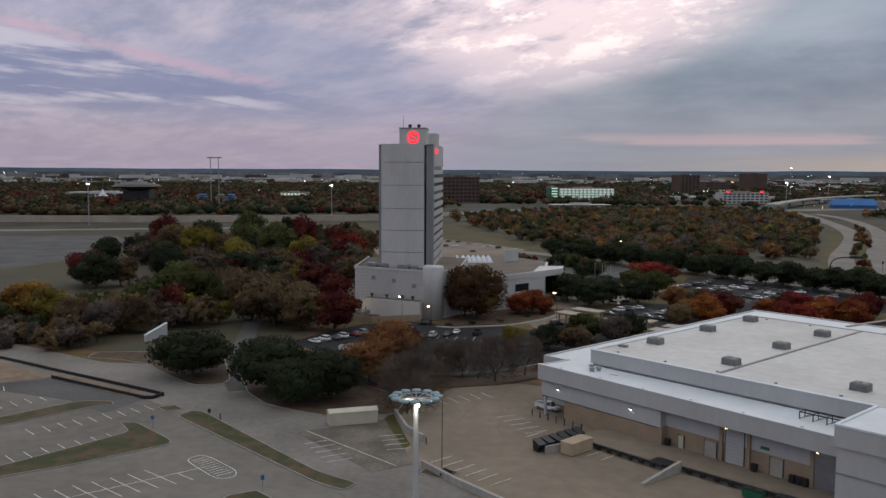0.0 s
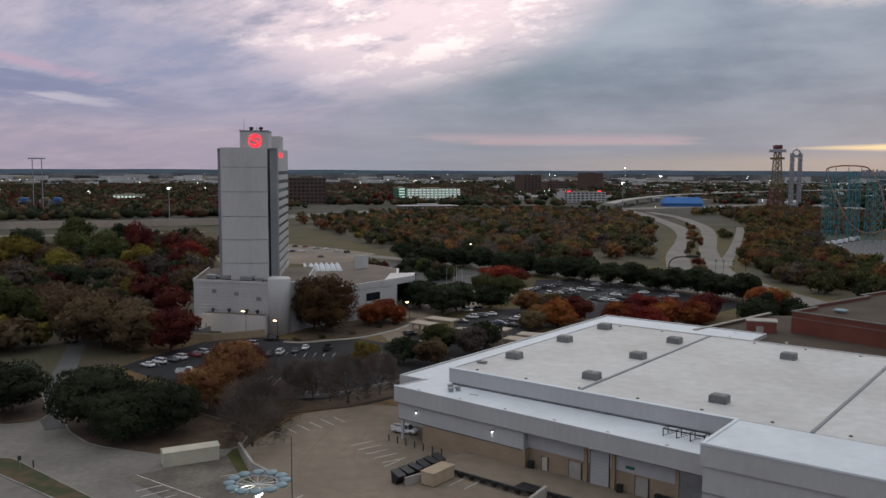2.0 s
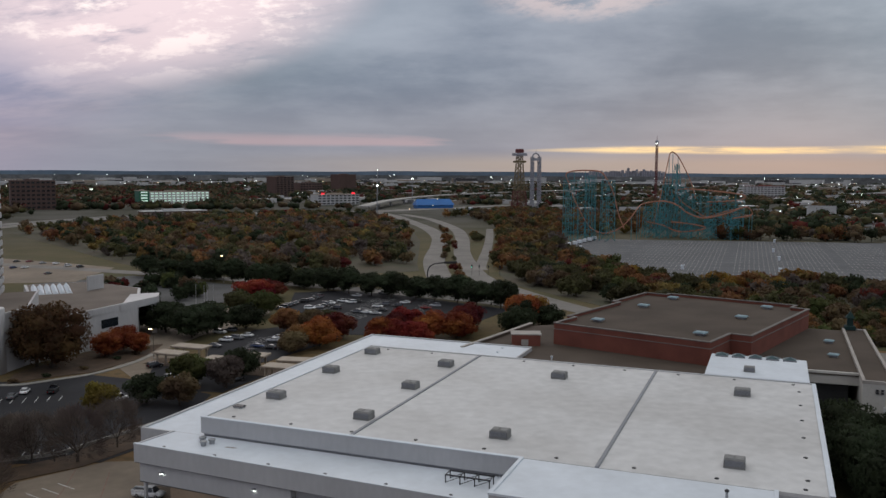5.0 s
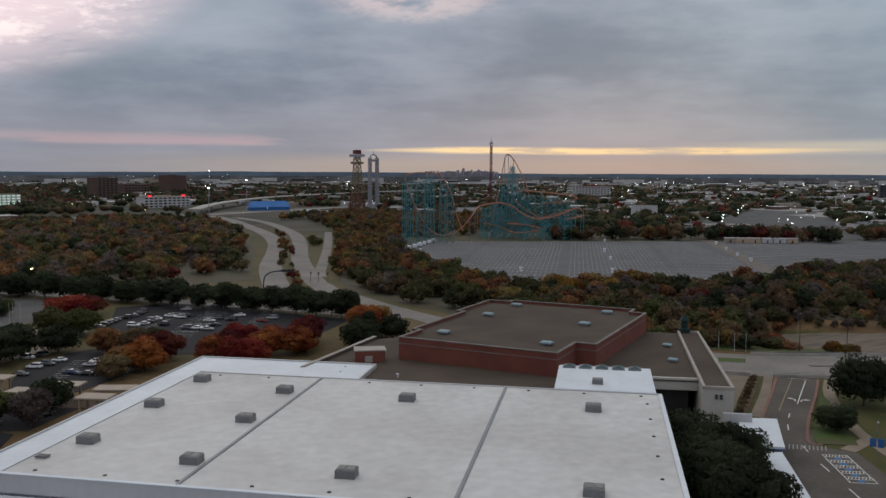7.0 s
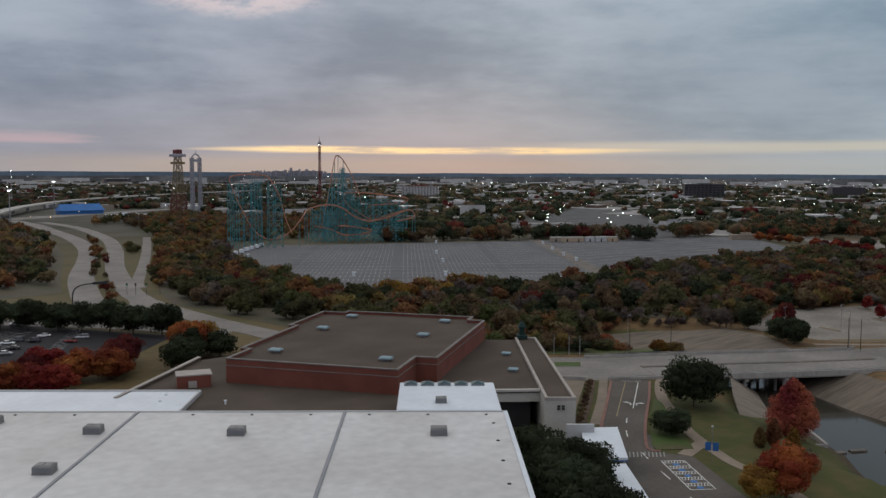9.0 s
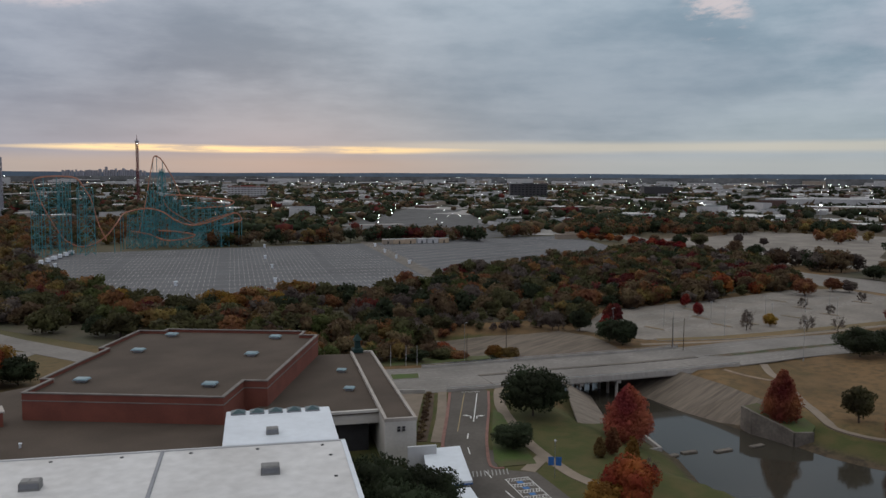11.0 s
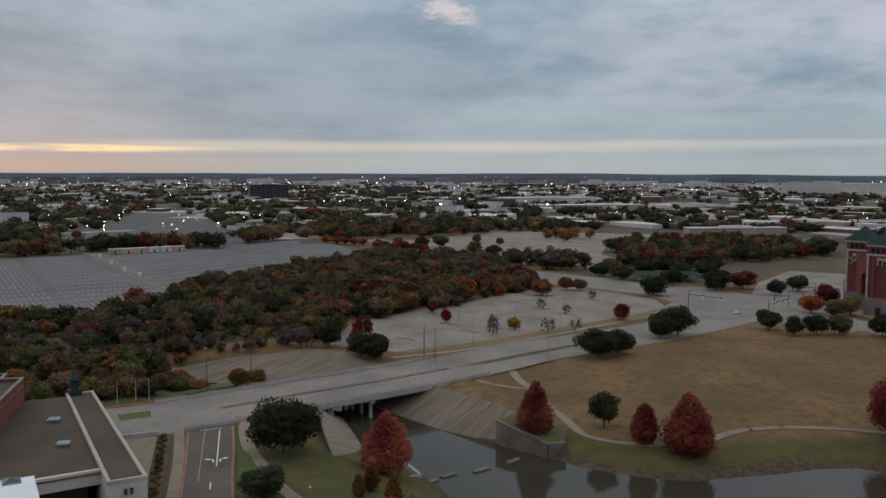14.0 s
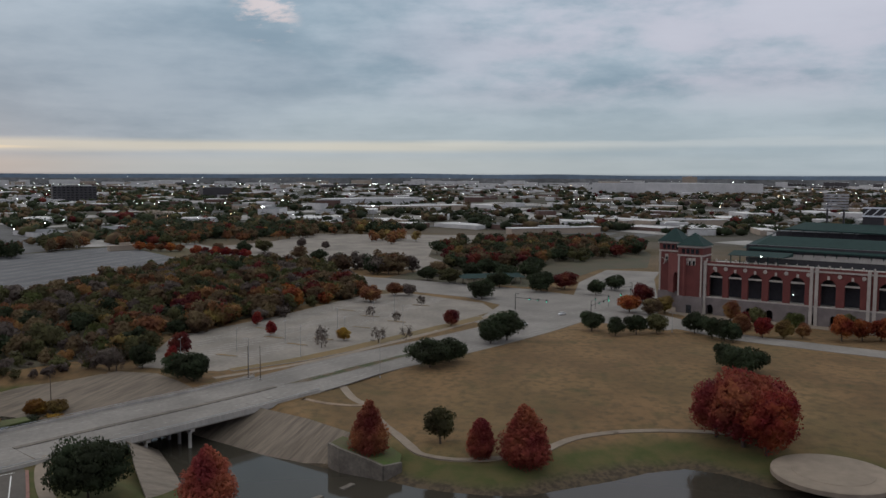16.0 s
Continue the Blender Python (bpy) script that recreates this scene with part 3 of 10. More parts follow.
# ---- ground: one sheet with the creek cut into it ----
SHORE = [(292, 205), (286, 178), (279, 155), (271.8, 142.2), (254, 133.6), (245, 122), (240, 115), (230.5, 106.3), (223.5, 102.4), (211, 95), (198, 70), (190, 30), (186, -40), (190, -120),
         (262, -120), (252, -62), (243, -38), (251, -8.6), (260, -1), (264, 8), (261, 18), (255, 28), (249.6, 39.8), (244.8, 50), (245.2, 60), (246.8, 68), (249.6, 76.4), (254.5, 84.5), (260, 95.5), (267, 108), (273, 119), (283, 133), (290, 145), (300, 185), (308, 212)]
WATER = -6.7


def shore_distance(x, y):
    """Metres from the water's edge, negative inside; arrays."""
    d, inside = np.full(np.shape(x), 1e9), np.zeros(np.shape(x), bool)
    for (ax, ay), (bx, by) in zip(SHORE, SHORE[1:] + SHORE[:1]):
        ex, ey = bx - ax, by - ay
        k = np.clip(((x - ax) * ex + (y - ay) * ey) / (ex * ex + ey * ey), 0, 1)
        d = np.minimum(d, np.hypot(x - ax - k * ex, y - ay - k * ey))
        if ay != by:
            inside ^= ((ay > y) != (by > y)) & (x < (bx - ax) * (y - ay) / (by - ay) + ax)
    return np.where(inside, -d, d)


def height(x, y):
    x, y = np.asarray(x, float), np.asarray(y, float)
    d = shore_distance(x, y)
    t = np.clip((y - 96) / 26.0, 0, 1) * np.clip((240 - y) / 30.0, 0, 1)
    e = np.clip((y - 132) / 26.0, 0, 1) * np.clip((x - 285) / 15.0, 0, 1)
    k = np.clip(d / (11.0 + 10.0 * t * t * (3 - 2 * t) + 13.0 * t * e), 0, 1)
    up = WATER - 0.25 - 0.2 * (k < 1) + (-WATER + 0.25) * k ** 1.08
    # the park's side: a grassy foot at the water, then a long gentle rise
    f = np.clip(d / 15.0, 0, 1)
    rise = WATER - 0.25 + 3.95 * f ** 0.85 + 3.0 * np.clip((d - 15) / 65.0, 0, 1) ** 0.8
    w = np.clip((112 - y) / 22.0, 0, 1) * np.clip((x - 232) / 8.0, 0, 1)
    up = up * (1 - w) + np.minimum(rise, 0) * w
    k = np.where(w > 0, 0.0, k)
    return np.where(d < 0, WATER - 0.25 + np.maximum(d, -4) * 0.4, np.where(k >= 1, 0.0, up))


def gz(x, y):
    return float(height(np.array([x]), np.array([y]))[0])


def spread(lo, hi, step, far):
    a = list(np.arange(lo, hi + 0.1, step))
    s, w = step, a[-1]
    while w < far:
        s = min(s * 1.35, 250)
        w += s
        a.append(w)
    s, w = step, a[0]
    while w > -far:
        s = min(s * 1.35, 250)
        w -= s
        a.insert(0, w)
    return np.array(a)


gx, gy = spread(170, 330, 2.0, 4900), spread(-130, 235, 2.0, 4900)
GX, GY = np.meshgrid(gx, gy)
GZ = height(GX, GY)
GZ = GZ - 0.02
me = bpy.data.meshes.new("ground")
ny, nx = GX.shape
me.from_pydata(np.stack([GX, GY, GZ], -1).reshape(-1, 3).tolist(), [],
               [(j * nx + i, j * nx + i + 1, (j + 1) * nx + i + 1, (j + 1) * nx + i) for j in range(ny - 1) for i in range(nx - 1)])


def ground_material():
    ma = bpy.data.materials.new("autumn_grass")
    ma.use_nodes = True
    nt = ma.node_tree
    bs = nt.nodes["Principled BSDF"]
    geo = nt.nodes.new("ShaderNodeNewGeometry")
    sp = nt.nodes.new("ShaderNodeSeparateXYZ")
    nt.links.new(geo.outputs["Position"], sp.inputs[0])

    def noi(s, d=5):
        n = nt.nodes.new("ShaderNodeTexNoise")
        n.inputs["Scale"].default_value, n.inputs["Detail"].default_value = s, d
        nt.links.new(geo.outputs["Position"], n.inputs["Vector"])
        return n.outputs["Fac"]

    def mr(x, a, b, c=0.0, d=1.0):
        n = nt.nodes.new("ShaderNodeMapRange")
        nt.links.new(x, n.inputs[0])
        for i, k in enumerate((a, b, c, d)):
            n.inputs[i + 1].default_value = k
        return n.outputs[0]

    def mth(op, a, b):
        n = nt.nodes.new("ShaderNodeMath")
        n.operation = op
        for i, k in enumerate((a, b)):
            if isinstance(k, (int, float)):
                n.inputs[i].default_value = k
            else:
                nt.links.new(k, n.inputs[i])
        return n.outputs[0]

    def mix(f, a, b):
        n = nt.nodes.new("ShaderNodeMix")
        n.data_type = "RGBA"
        for i, k in ((0, f), (6, a), (7, b)):
            if isinstance(k, tuple):
                n.inputs[i].default_value = (*k, 1)
            else:
                nt.links.new(k, n.inputs[i])
        return n.outputs[2]

    wob = noi(0.06)
    c = mix(mr(noi(0.035), 0.38, 0.62), (0.172, 0.108, 0.054), (0.122, 0.078, 0.040))
    c = mix(mr(noi(0.011, 4), 0.50, 0.68, 0.0, 0.55), c, (0.098, 0.080, 0.036))
    c = mix(mr(noi(0.020, 5), 0.54, 0.66, 0.0, 0.55), c, (0.205, 0.132, 0.066))
    c = mix(mr(noi(0.35, 6), 0.45, 0.75), c, (0.080, 0.060, 0.033))
    c = mix(mr(noi(0.09, 5), 0.56, 0.70, 0.0, 0.5), c, (0.066, 0.064, 0.030))
    c = mix(mr(noi(0.05, 7), 0.58, 0.72, 0.0, 0.6), c, (0.175, 0.115, 0.060))
    # greener grass on the banks and beside the drive
    zw = mth("ADD", sp.outputs[2], mth("MULTIPLY", mth("SUBTRACT", wob, 0.5), 3.0))
    green = mr(zw, -2.4, -3.6)
    xw = mth("ADD", sp.outputs[0], mth("MULTIPLY", mth("SUBTRACT", wob, 0.5), 30.0))
    green = mth("MAXIMUM", green, mth("MULTIPLY", mr(xw, 252, 240), mr(sp.outputs[1], 190, 175)))
    c = mix(mth("MULTIPLY", green, 0.85), c, mix(mr(noi(0.18), 0.4, 0.65), (0.050, 0.066, 0.021), (0.084, 0.078, 0.032)))
    # muddy rim at the water
    c = mix(mr(zw, -4.9, -6.0), c, mix(mr(noi(0.7, 6), 0.42, 0.6), (0.090, 0.068, 0.045), (0.050, 0.040, 0.028)))
    # woodland litter to the north, then darker, greyer ground far away from the paving
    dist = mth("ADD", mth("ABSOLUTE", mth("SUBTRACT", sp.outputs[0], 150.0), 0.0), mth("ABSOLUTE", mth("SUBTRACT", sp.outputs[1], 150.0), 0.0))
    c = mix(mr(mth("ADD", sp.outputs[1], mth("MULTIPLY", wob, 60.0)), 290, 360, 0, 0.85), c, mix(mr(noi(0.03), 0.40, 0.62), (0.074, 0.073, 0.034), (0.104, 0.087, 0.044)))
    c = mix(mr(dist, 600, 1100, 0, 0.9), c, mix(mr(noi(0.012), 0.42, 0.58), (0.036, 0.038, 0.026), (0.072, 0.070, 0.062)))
    nt.links.new(c, bs.inputs["Base Color"])
    bs.inputs["Roughness"].default_value, bs.inputs["Specular IOR Level"].default_value = 0.95, 0.15
    bp = nt.nodes.new("ShaderNodeBump")
    bp.inputs["Strength"].default_value, bp.inputs["Distance"].default_value = 0.5, 0.15
    nt.links.new(noi(1.2, 8), bp.inputs["Height"])
    nt.links.new(bp.outputs[0], bs.inputs["Normal"])
    return ma


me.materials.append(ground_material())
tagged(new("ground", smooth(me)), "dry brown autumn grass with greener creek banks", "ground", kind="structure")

# still pond water
wm_ = bpy.data.materials.new("pond_water")
wm_.use_nodes = True
b_ = wm_.node_tree.nodes["Principled BSDF"]
b_.inputs["Base Color"].default_value = (0.040, 0.036, 0.028, 1)
b_.inputs["Roughness"].default_value, b_.inputs["IOR"].default_value = 0.07, 1.21
nz = wm_.node_tree.nodes.new("ShaderNodeTexNoise")
nz.inputs["Scale"].default_value, nz.inputs["Detail"].default_value = 14.0, 3
bp_ = wm_.node_tree.nodes.new("ShaderNodeBump")
bp_.inputs["Strength"].default_value, bp_.inputs["Distance"].default_value = 0.06, 0.02
wm_.node_tree.links.new(nz.outputs["Fac"], bp_.inputs["Height"])
wm_.node_tree.links.new(bp_.outputs[0], b_.inputs["Normal"])
single("water", MB().add([(150, -200, WATER), (330, -200, WATER), (330, 260, WATER), (150, 260, WATER)], [(0, 1, 2, 3)]), wm_, "still brown-grey pond water reflecting the sky", "water", kind="structure")


# ---- paving ----
def sheet(name, pts, z, material, label, category="road", thick=0.3):
    return single(name, MB().prism(pts, z - thick, z), material, label, category, kind="structure")


def band(line, half, z, thick=0.3):
    """A ribbon of that half width along a line."""
    mb, rows = MB(), []
    for i, p in enumerate(line):
        a, b = line[max(i - 1, 0)], line[min(i + 1, len(line) - 1)]
        d = Vector((b[0] - a[0], b[1] - a[1])).normalized()
        h = half[i] if isinstance(half, (list, tuple)) else half
        rows.append(((p[0] - d.y * h, p[1] + d.x * h), (p[0] + d.y * h, p[1] - d.x * h)))
    for (a, b), (c, d) in zip(rows, rows[1:]):
        mb.prism([a, b, d, c], z - thick, z)
    return mb


def curve(pts, n=6):
    """A smooth line through the points."""
    out, P = [], [Vector(p) for p in pts]
    for i in range(len(P) - 1):
        p0, p1, p2, p3 = P[max(i - 1, 0)], P[i], P[i + 1], P[min(i + 2, len(P) - 1)]
        for k in range(n):
            t = k / n
            out.append(tuple(0.5 * (2 * p1 + (p2 - p0) * t + (2 * p0 - 5 * p1 + 4 * p2 - p3) * t * t + (3 * p1 - p0 - 3 * p2 + p3) * t ** 3)))
    return out + [tuple(P[-1])]


def ribbon(name, line, half, z, material, label, category="road"):
    return single(name, band(line, half, z), material, label, category, kind="structure")


def stripes(name, rows, material, z, label, w=0.12):
    """Painted lines: each row a start, an end."""
    mb = MB()
    for ax, ay, bx, by in rows:
        d = Vector((bx - ax, by - ay))
        if d.length < 0.01:
            continue
        d.normalize()
        nx_, ny_ = -d.y * w / 2, d.x * w / 2
        mb.quad((ax + nx_, ay + ny_, z), (ax - nx_, ay - ny_, z), (bx - nx_, by - ny_, z), (bx + nx_, by + ny_, z))
    return single(name, mb, material, label, "marking", kind="stuff")


def stalls(ox, oy, ang, n, pitch, length, sign=1, lean=0.0):
    """Rows for stripes(): n+1 stall lines off a base line."""
    c, s = math.cos(radians(ang)), math.sin(radians(ang))
    out = []
    for i in range(n + 1):
        x, y = ox + c * pitch * i, oy + s * pitch * i
        lx, ly = -s * length * sign + c * lean, c * length * sign + s * lean
        out.append((x, y, x + lx, y + ly))
    return out


sheet("pavement", [(-170, 120), (-119, 226), (-64, 189), (-55, 178), (-14, 136), (-6, 158), (-10, 176), (2, 200), (18, 205), (30, 200), (34, 178), (112, 108), (120, 60), (110, -60), (-170, -60)], 0.02,
      M_CONCRETE, "weathered pale concrete yard and parking", "pavement")
sheet("parking_lot_6", [(-170, 120), (-119, 226), (-64, 189), (-55, 178), (-14, 136), (-24, 112), (-48, 60), (-170, 60)], 0.035, M_LOTGREY, "grey worn concrete parking lot with islands", "parking lot")
ROAD_W = [(-330, 330), (-240, 300), (-170, 268), (-125, 238), (-92, 216), (-66, 199), (-48, 182), (-30, 162), (-8, 136), (10, 108), (30, 70), (45, 20)]
ribbon("road_1", curve(ROAD_W), 8.5, 0.07, M_CONC_ROAD, "pale worn concrete road past the parking lots")
sheet("parking_lot_1", [(-135, 188), (-97, 208), (-67, 190), (-72, 178), (-84, 188), (-104, 196), (-128, 176)], 0.06, M_ASPHALT_OLD, "dark resurfaced asphalt parking lot", "parking lot")
sheet("parking_lot_2", [(-29, 165), (-12, 174), (-5, 147), (-12, 143)], 0.11, M_CONC_DARK, "brownish stained concrete parking bay", "parking lot")
sheet("parking_lot_3", [(-46, 254), (-42, 262), (-27, 285), (-8, 290), (4, 281), (20, 284), (36, 268), (47, 247), (30, 214), (17, 205), (-2, 213), (-21, 223), (-34, 238)], 0.06, M_ASPHALT, "dark asphalt hotel parking lot", "parking lot")
sheet("parking_lot_4", [(104, 372), (120, 416), (145, 412), (160, 392), (186, 330), (150, 303), (118, 300), (100, 312)], 0.06, M_ASPHALT, "dark asphalt parking lot behind the hall", "parking lot")
sheet("parking_lot_7", [(60, 312), (79, 330), (98, 335), (104, 372), (110, 372), (112, 320), (100, 302), (88, 292), (70, 278), (56, 276), (54, 290)], 0.065, M_ASPHALT, "dark asphalt parking aisle by the hotel walk", "parking lot")
sheet("parking_lot_8", [(34, 270), (40, 292), (52, 276), (66, 262), (50, 248), (38, 256)], 0.07, M_ASPHALT, "dark asphalt lot before the pergolas", "parking lot")
sheet("pergola_walk", [(36, 291), (42, 297), (56, 285), (66, 272), (80, 258), (74, 252), (60, 264), (50, 276)], 0.14, M_MULCH, "tan planted walk under the pergolas", "walk")
sheet("back_lot_ground", [(20, 400), (60, 384), (100, 410), (112, 440), (60, 515), (10, 500)], 0.055, M_ASPHALT_OLD, "worn asphalt lot behind the hotel", "parking lot")
sheet("forecourt", [(32, 268), (28, 296), (40, 325), (30, 345), (60, 370), (85, 385), (100, 375), (85, 350), (60, 328), (45, 308), (58, 280), (50, 262)], 0.05, M_CONCRETE, "pale concrete hotel forecourt", "pavement")
sheet("hotel_garden_bed", [(0, 281), (8, 284), (22, 286), (38, 300), (46, 318), (24, 317), (2, 293)], 0.16, M_MULCH, "brown mulched garden bed beside the hotel", "garden bed")
ribbon("garden_kerb", curve([(-2, 281), (4, 279), (12, 281), (22, 284), (34, 294), (42, 306)]), 0.9, 0.2, M_KERB, "pale curved kerb with faded red edge", "kerb")
# the boulevard, its bridge approach and the ramps to the highway
BRIDGE_W = [(205, 240), (240, 192), (273, 162.5), (306, 134), (330, 116), (353, 100), (390, 66), (425, 38), (460, 13), (505, -30)]
bw = curve(BRIDGE_W)
ribbon("road_2", [p for p in bw if p[0] < 258], 15.5, 0.08, M_CONC_ROAD, "wide pale concrete boulevard")
ribbon("road_3", [p for p in bw if p[0] > 309], 15.5, 0.08, M_CONC_ROAD, "wide pale concrete boulevard beyond the bridge")
ribbon("road_4", curve([(194, 404), (202.5, 427), (243, 518), (292, 609), (333, 692), (371, 792), (402, 900), (432, 1010), (452, 1120)]), 7.0, 0.09, M_CONC_ROAD, "pale concrete ramp to the highway")
ribbon("road_8", curve([(214, 225), (212, 290), (213.5, 340), (216, 366), (220, 396), (223, 414)]), 6.0, 0.095, M_CONC_ROAD, "pale concrete street to the ramps")
ribbon("road_5", curve([(206, 398), (222, 414), (236, 452), (281, 551), (348, 678), (398, 790), (446, 945), (462, 1060)]), 6.0, 0.1, M_CONC_ROAD, "pale concrete ramp from the highway")
ribbon("road_6", curve([(246, 460), (256, 480), (309, 566), (362, 655), (402, 724), (426, 766)]), 3.4, 0.085, M_CONC_ROAD, "pale concrete slip road")
ribbon("road_7", curve([(-60, 660), (10, 590), (70, 520), (105, 478), (150, 415), (185, 360), (203, 320)]), 6.0, 0.075, M_CONC_ROAD, "pale concrete street behind the oak row")
ribbon("drive", curve([(246, 177), (238, 170), (218, 159.3), (198, 149.7), (182, 139), (168, 125), (150, 105), (130, 80), (116, 56)]), 5.5, 0.06, M_DRIVE, "worn grey drive with turn arrows")
sheet("drop_off_lot", [(190, 146), (196, 140), (184.4, 134.4), (187, 126.4), (171, 108), (150, 88), (130, 90), (150, 118), (166, 136)], 0.055, M_DRIVE, "worn grey asphalt drop-off lot", "parking lot")
ribbon("drive_kerb", curve([(234.4, 174.0), (214.5, 163.6), (194.1, 153.3), (186, 148.5)]), 0.4, 0.2, M_PAINT_R, "red painted kerb along the drive", "kerb")
ribbon("drive_edge", curve([(241.5, 165.2), (230.8, 159.7), (221.3, 155.0), (202.4, 146.0), (187.8, 138.1), (184.8, 135.2), (186, 133.6)]), 0.35, 0.2, M_PAINT_R, "red painted kerb beside the lawn", "kerb")
ribbon("sidewalk", curve([(252, 165), (243, 162.5), (229.5, 155.5), (219.2, 148.1), (205.1, 136.8), (198, 129.6)]), 1.5, 0.12, M_CONCRETE, "pale concrete sidewalk", "sidewalk")
ribbon("sidewalk", curve([(198, 129.6), (189.7, 119.7), (185.3, 111.4), (176, 98), (160, 78)]), 1.4, 0.125, M_CONCRETE, "pale concrete sidewalk across the lawn", "sidewalk")
ribbon("sidewalk", curve([(197, 129.2), (190, 128.6), (186.6, 128.4)]), 1.6, 0.13, M_CONCRETE, "pale concrete walk to the crossing", "sidewalk")
ribbon("sidewalk", curve([(234, 176.2), (213.8, 165.0), (193.4, 154.8)]), 1.25, 0.12, M_CONCRETE, "pale paved walk beside the drive", "sidewalk")
sheet("plant_bed", [(230.6, 179.4), (231.8, 177.6), (212.8, 167.0), (193, 157.0), (191.4, 159.2), (211, 169.4)], 0.16, M_MULCH, "brown mulched planting bed", "garden bed")
sheet("service_court", [(224.5, 186.5), (229.6, 179.8), (204, 166.6), (196, 162), (192, 166)], 0.1, M_CONCRETE, "pale concrete service court with bays", "pavement")
single("court_wall", band([(225.4, 187.4), (230.4, 179.9)], 0.3, 1.1, 1.2), M_CONC_WALL, "low concrete court wall", "wall", kind="structure")
sheet("creek_verge", [(243, 232), (250.4, 222), (252, 209), (261.5, 198), (274, 189.6), (281, 184), (284, 187), (268, 206), (262, 216), (254, 237)], 0.1, M_LAWN, "green grass verge behind the boulevard", "verge")
sheet("grove_floor", [(-42, 264), (-47, 285), (-34, 345), (-42, 520), (-62, 650), (-200, 585), (-190, 480), (-262, 345), (-128, 250), (-96, 240), (-60, 232)], 0.03, M_LITTER, "brown leaf litter and thin grass under the trees", "litter")
sheet("wood_floor", [(0, 890), (60, 585), (80, 520), (170, 470), (210, 470), (225, 505), (300, 660), (355, 800), (400, 985), (330, 1060), (228, 1060), (100, 990)], 0.03, M_LITTER, "brown leaf litter under the woodland", "litter")
sheet("wood_floor", [(228, 400), (246, 442), (300, 520), (352, 590), (420, 700), (440, 640), (352, 532), (294, 345), (330, 322), (415, 300), (490, 300), (545, 296), (690, 258), (660, 168), (530, 126), (452, 160), (402, 192), (362, 196), (330, 228), (262, 236), (226, 300)], 0.032, M_LITTER, "brown leaf litter under the creek woodland", "litter")
sheet("highway", [(-900, 800), (-465, 815), (-230, 830), (-70, 878), (30, 1010), (130, 1108), (300, 1140), (452, 1128), (700, 1230), (1300, 1500), (1310, 1530), (700, 1265), (440, 1168), (290, 1186), (100, 1150), (0, 1050), (-90, 925), (-240, 885), (-470, 875), (-900, 860)], 0.1, M_CONC_ROAD, "wide pale concrete highway", "highway")
single("highway_wall", band(curve([(-900, 800), (-465, 816), (-230, 832), (-60, 872)]), 0.6, 6.5, 6.5), M_HWALL, "tan concrete retaining wall along the highway", "wall", kind="structure")
single("highway_barrier", band(curve([(-900, 836), (-465, 845), (-230, 858), (-78, 900), (15, 1030), (115, 1128), (295, 1163)]), 0.4, 1.1, 1.1), M_CONC_WALL, "concrete median barrier", "barrier", kind="structure")
sheet("frontage_road", [(-900, 700), (-356, 700), (-230, 735), (-72, 765), (-72, 778), (-232, 752), (-358, 720), (-900, 722)], 0.07, M_CONC_ROAD, "pale frontage road")
sheet("parking_lot_5", [(-480, 645), (-254, 660), (-205, 575), (-205, 520), (-222, 436), (-300, 400), (-480, 420)], 0.05, M_ASPHALT_OLD, "large empty worn asphalt parking lot", "parking lot")
sheet("parking_lot_9", [(-40, 520), (-60, 660), (-20, 665), (30, 600), (55, 560), (30, 500)], 0.06, M_CONCRETE, "pale concrete lot behind the hotel", "parking lot")
# theme park parking field
FIELD = [(352, 530), (432, 628), (632, 492), (815, 376), (845, 385), (690, 262), (545, 300), (490, 305), (415, 305), (330, 328), (292, 336)]
sheet("parking_field", FIELD, 0.05, M_FIELD, "huge empty grey asphalt parking field with stall lines", "parking lot")
sheet("event_lot", [(345, 178), (400, 184), (452, 151), (520, 119), (534, 96), (497, 52), (472, 47), (431, 70), (392, 98), (358, 122), (340, 148)], 0.05, M_LOT, "pale concrete parking lot with tree islands", "parking lot")
single("field_lane", band([(652, 494), (462, 310)], 5.5, 0.1), M_CONC_DARK, "worn lane across the parking field", "lane", kind="structure")
sheet("far_lot", [(690, 222), (745, 262), (800, 300), (884, 244), (990, 226), (975, 30), (905, 0), (826, 86), (740, 88), (690, 70), (640, 92), (668, 120), (640, 156), (668, 190)], 0.05, M_LOT, "pale far parking lots", "parking lot")
sheet("cross_street", [(490, 40.5), (516.6, 60.1), (533.8, 85.3), (546.7, 115.8), (690, 238), (850, 330), (862, 315), (712, 214), (604, 121.7), (587.5, 87.7), (567.5, 53.2), (549.4, 21.9), (526.8, 0.1), (470, 20)], 0.07, M_CONC_ROAD, "pale concrete cross street", "road")
sheet("grove_floor", [(562, 62), (600, 112), (640, 92), (690, 70), (740, 88), (826, 86), (884, -30), (850, -104), (766, -98), (664, -72), (655, -36), (590, -4), (560, 24), (572, 50)], 0.04, M_LITTER, "dark leaf litter round the pavilion", "litter")
sheet("crossing", [(438.7, 58), (416, 31.6), (440.7, 9.3), (436.9, -5.2), (421, -26), (435.7, -45.7), (464.3, -32.2), (505, -42), (600, -62), (640, -75), (650, -40), (582, -11), (526.8, 0.1), (549, 22), (518, 61), (490, 43)], 0.115, M_CONC_ROAD, "wide pale concrete street crossing", "road")
sheet("far_lot_2", [(690, 522), (742, 424), (812, 402), (862, 470), (988, 540), (1300, 750), (1277, 835), (953, 700), (788, 622)], 0.06, M_ASPHALT_OLD, "grey lamp-lit lots behind the tree belt", "parking lot")
